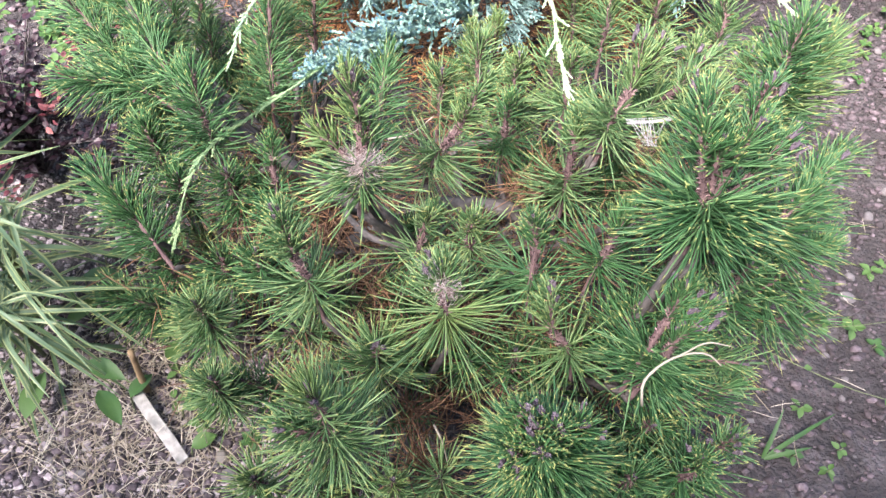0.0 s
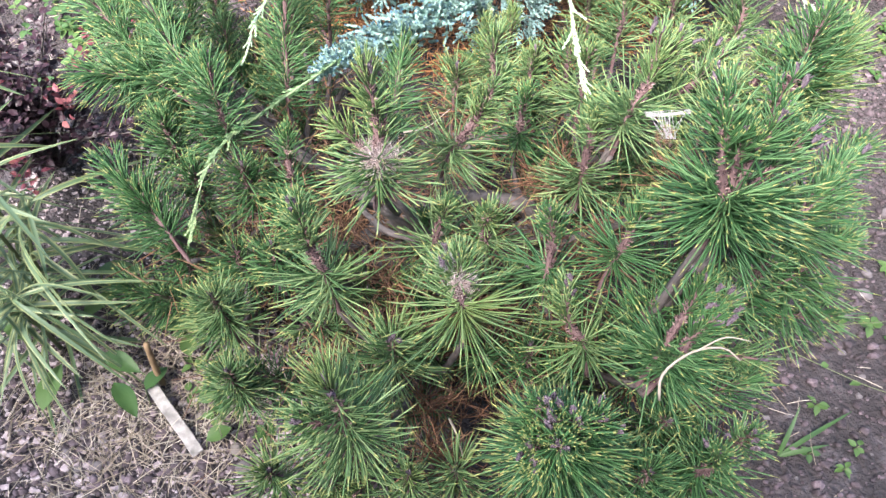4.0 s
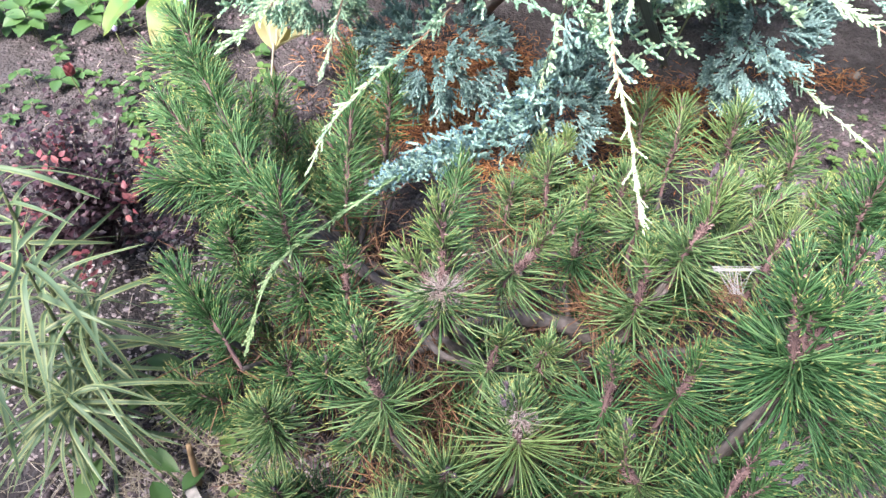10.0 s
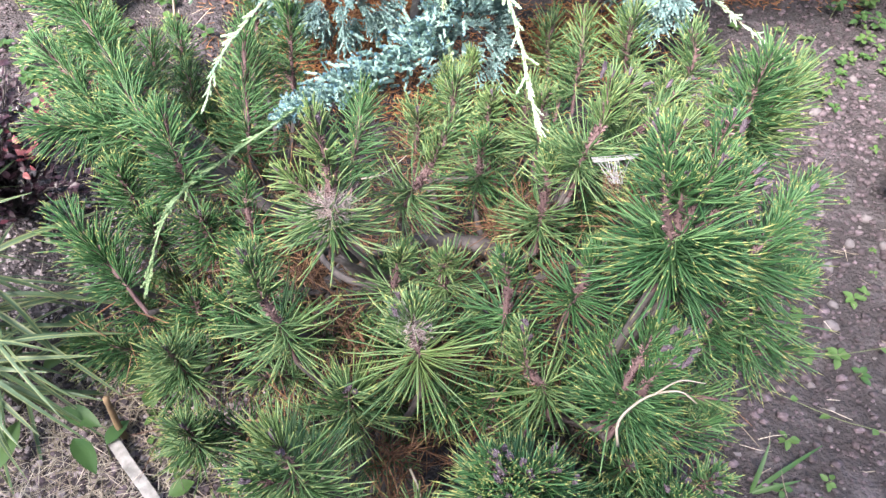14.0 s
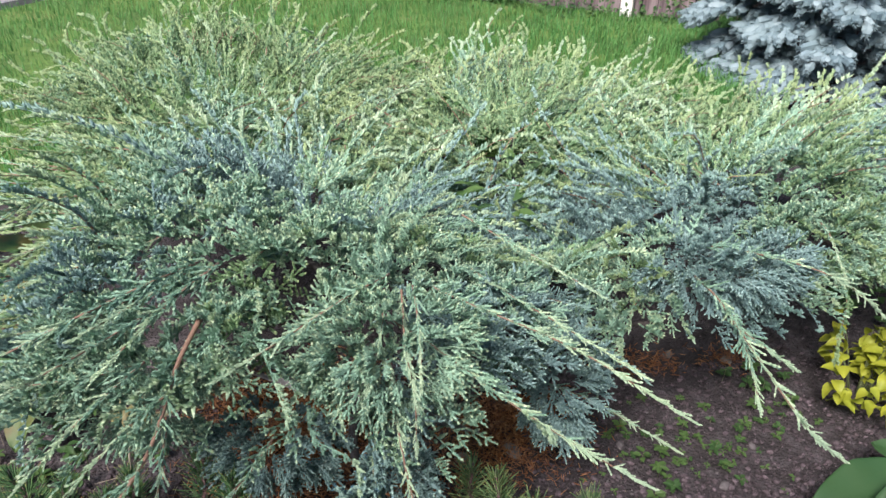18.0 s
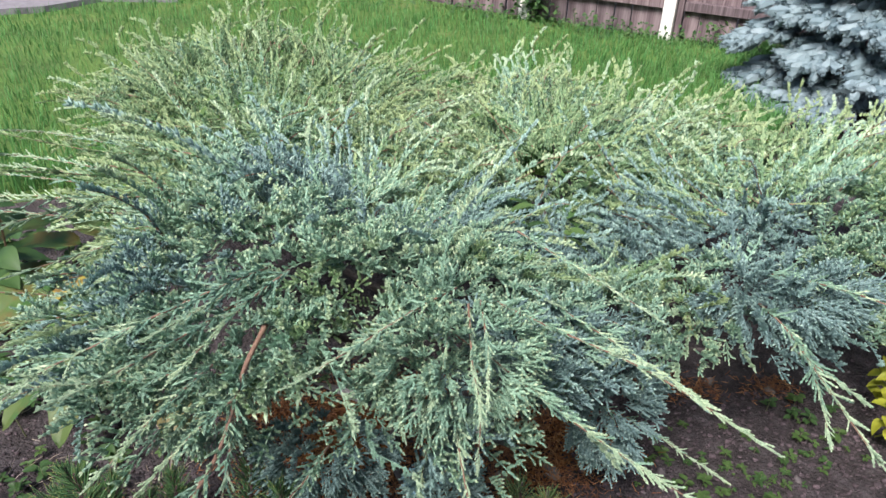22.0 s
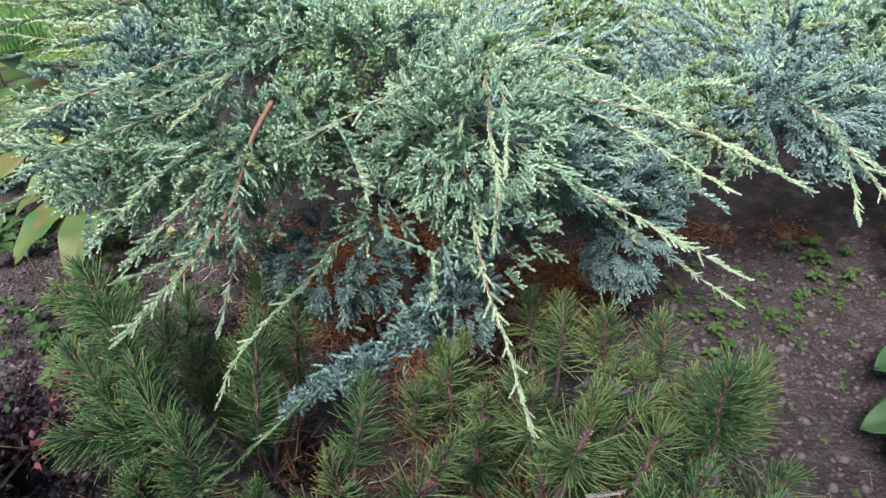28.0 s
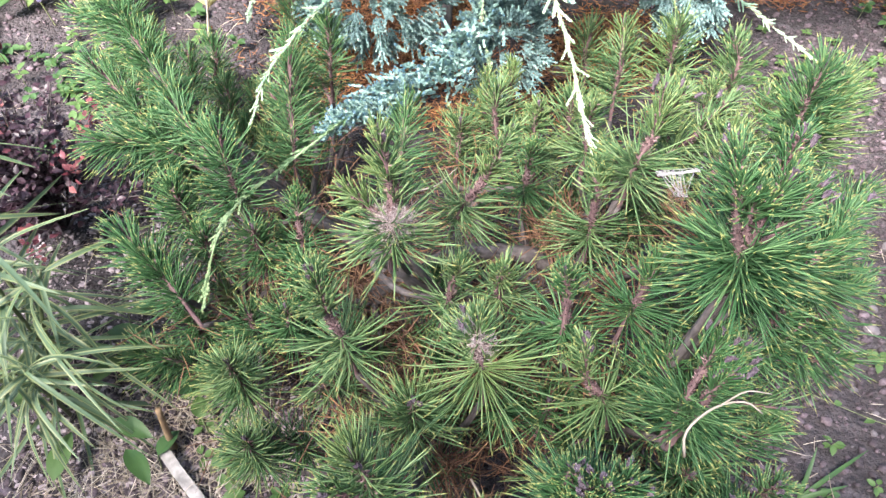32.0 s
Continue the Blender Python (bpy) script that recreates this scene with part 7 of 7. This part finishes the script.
litter("straw", "dry straw-coloured stalks and needles lying on the soil", ((-0.5, 0.46, 0.17, 0.12, 5.0), (0.68, 0.62, 0.08, 0.1, 0.05), (-0.8, 1.5, 0.25, 0.2, 0.6), (-0.75, 0.9, 0.15, 0.2, 0.4), (0.85, 0.8, 0.15, 0.25, 0.08)), 420, (0.015, 0.09), M_STRAW, 0.014, 0.0009, 0.011)


# ---- label stick, dry stalks, silk ----
def label_stick():
    bm = box(0.155, 0.021, 0.003, 0.001)
    bmesh.ops.subdivide_edges(bm, edges=[e for e in bm.edges if e.calc_length() > 0.1], cuts=5)
    for v in bm.verts:
        v.co.y += 0.0006 * math.sin(v.co.x * 55)
        v.co.z += 0.003 * math.cos(v.co.x * 18)
    ob = new("plant_label", bm_mesh("plant_label", bm, plain("weathered_label", (0.15, 0.14, 0.13), (0.36, 0.34, 0.32), 70.0, 0.85)))
    ob.matrix_basis = pose(-0.435, 0.441, 0.024, 0, 5, -45)
    tagged(ob, "weathered whitish wooden plant label lying on the soil", "plant label")
    st = thing("dead_stalk", "short brown dead stalk standing in the soil", "stalk", at=(-0.487, 0.515, 0.0))
    stalk(st, [(0, 0, -0.01), (0.004, 0.005, 0.05), (0.008, 0.02, 0.13)], 0.007, 0.005, M_STALK_BROWN)


label_stick()


def dry_stalk(points, r, label, at=None):
    p0 = np.array(points[0])
    st = thing("dry_stalk", label, "dry grass", "dry stalks", tuple(p0))
    stalk(st, [np.array(p) - p0 for p in points], r, r * 0.5, M_STRAW, n=14)
    return st, p0


st, p0 = dry_stalk([(0.286, 0.354, 0.47), (0.281, 0.368, 0.5), (0.297, 0.384, 0.512), (0.322, 0.397, 0.517), (0.353, 0.403, 0.512), (0.373, 0.395, 0.5)], 0.0019, "bleached dry stalk caught on the pine")
stalk(st, [np.array((0.322, 0.397, 0.517)) - p0, np.array((0.35, 0.41, 0.525)) - p0, np.array((0.38, 0.41, 0.52)) - p0], 0.0012, 0.0006, M_STRAW, "twig")
dry_stalk([(0.049, 0.366, 0.33), (0.06, 0.34, 0.345), (0.07, 0.315, 0.33)], 0.0018, "bleached dry stalk between the pine's shoots")
dry_stalk([(-0.045, 0.76, 0.45), (-0.01, 0.764, 0.46), (0.022, 0.793, 0.47)], 0.0014, "thin grey dry twig lying in the pine")


def silk(name, label, lines, at, r=0.0005, mat=None):
    o = np.array(at)
    w = thing(name, label, "cobweb", at=at)
    hp = Heap()
    for a, b, slack in lines:
        a, b = np.array(a) - o, np.array(b) - o
        v, f = tube(spline([a, (a + b) / 2 + np.array([0, 0, -slack]), b], 6), r, 3)
        hp.add(v, f)
    part("threads", hp.mesh("threads", mat or M_SILK), w)
    return w


def fan(a0, a1, b0, b1, k, slack):
    a0, a1, b0, b1 = (np.array(q) for q in (a0, a1, b0, b1))
    return [(a0 + (a1 - a0) * rng.random(), b0 + (b1 - b0) * rng.random(), slack * rng.random()) for _ in range(k)]


silk("cobweb", "grey cobweb sheet hung between the juniper's branches", fan((-0.15, 1.22, 0.74), (-0.1, 1.25, 0.70), (0.09, 1.1, 0.78), (0.1, 1.12, 0.74), 120, 0.02) + fan((-0.06, 1.24, 0.66), (0.0, 1.25, 0.66), (-0.1, 1.2, 0.76), (0.08, 1.12, 0.76), 30, 0.01) + fan((-0.162, 1.27, 0.702), (-0.158, 1.27, 0.698), (-0.03, 1.19, 0.702), (0.0, 1.19, 0.7), 26, 0.006), (-0.05, 1.2, 0.7), 0.0007)
silk("cobweb", "thin grey cobweb threads under the juniper", fan((0.179, 1.1, 0.745), (0.16, 1.1, 0.73), (0.318, 1.3, 0.443), (0.29, 1.3, 0.46), 80, 0.01), (0.25, 1.2, 0.6), 0.0007)
silk("silk_tent", "white silk web spun over brown needles on the pine", fan((0.245, 0.609, 0.667), (0.293, 0.611, 0.672), (0.262, 0.582, 0.655), (0.282, 0.582, 0.655), 18, 0.004) + fan((0.243, 0.609, 0.668), (0.247, 0.606, 0.662), (0.297, 0.613, 0.673), (0.293, 0.608, 0.668), 12, 0.002), (0.27, 0.6, 0.66), 0.00026)


def fluff(x, y, z, r, k, label, mat=None):
    o = np.array([x, y, z])
    w = thing("fluff", label, "plant fluff", "fluff on the pine", (x, y, z))
    b = rng.normal(0, r * 0.45, (k, 3)) * (1, 1, 0.6)
    v, f = needles(b, unit(rng.normal(size=(k, 3))), rng.uniform(0.003, 0.008, k), rng.normal(0, 0.004, (k, 3)), 0.00028)
    part("wisp", np_mesh("wisp", v, f, mat or M_FLUFF), w)


fluff(-0.058, 0.612, 0.564, 0.026, 1500, "pinkish-grey fluff caught on a pine shoot")
fluff(0.036, 0.487, 0.53, 0.011, 420, "whitish fluff caught on a pine shoot", M_SILK)
fluff(0.055, 0.470, 0.515, 0.017, 620, "pinkish-grey fluff caught on a pine shoot")
fluff(0.268, 0.59, 0.65, 0.014, 160, "brown dead needles caught under the silk", M_NEEDLE_DEAD)


def withered_leaf():
    w = thing("withered_leaf", "withered cream-coloured hosta leaf hanging by the pine", "leaf", at=(-0.62, 1.5, 0.0))
    stalk(w, [(0, 0, -0.01), (0.0, 0.03, 0.12), (0.02, 0.05, 0.24)], 0.004, 0.003, M_STRAW, "leaf_stalk")
    for az, up, L in ((1.2, 0.9, 0.16), (0.4, 0.6, 0.14), (2.2, 0.7, 0.15)):
        put_leaf(w, (0.02, 0.05, 0.22), az, up, L, 0.05, M_WITHERED, rows=12, fold=0.7, droop=0.3, shape=0.75, wave=0.02, ribs=3)


M_WITHERED = leaf_skin("withered_leaf", (0.3, 0.27, 0.14), (0.42, 0.38, 0.22), (0.52, 0.48, 0.32), (0.36, 0.34, 0.12))
withered_leaf()
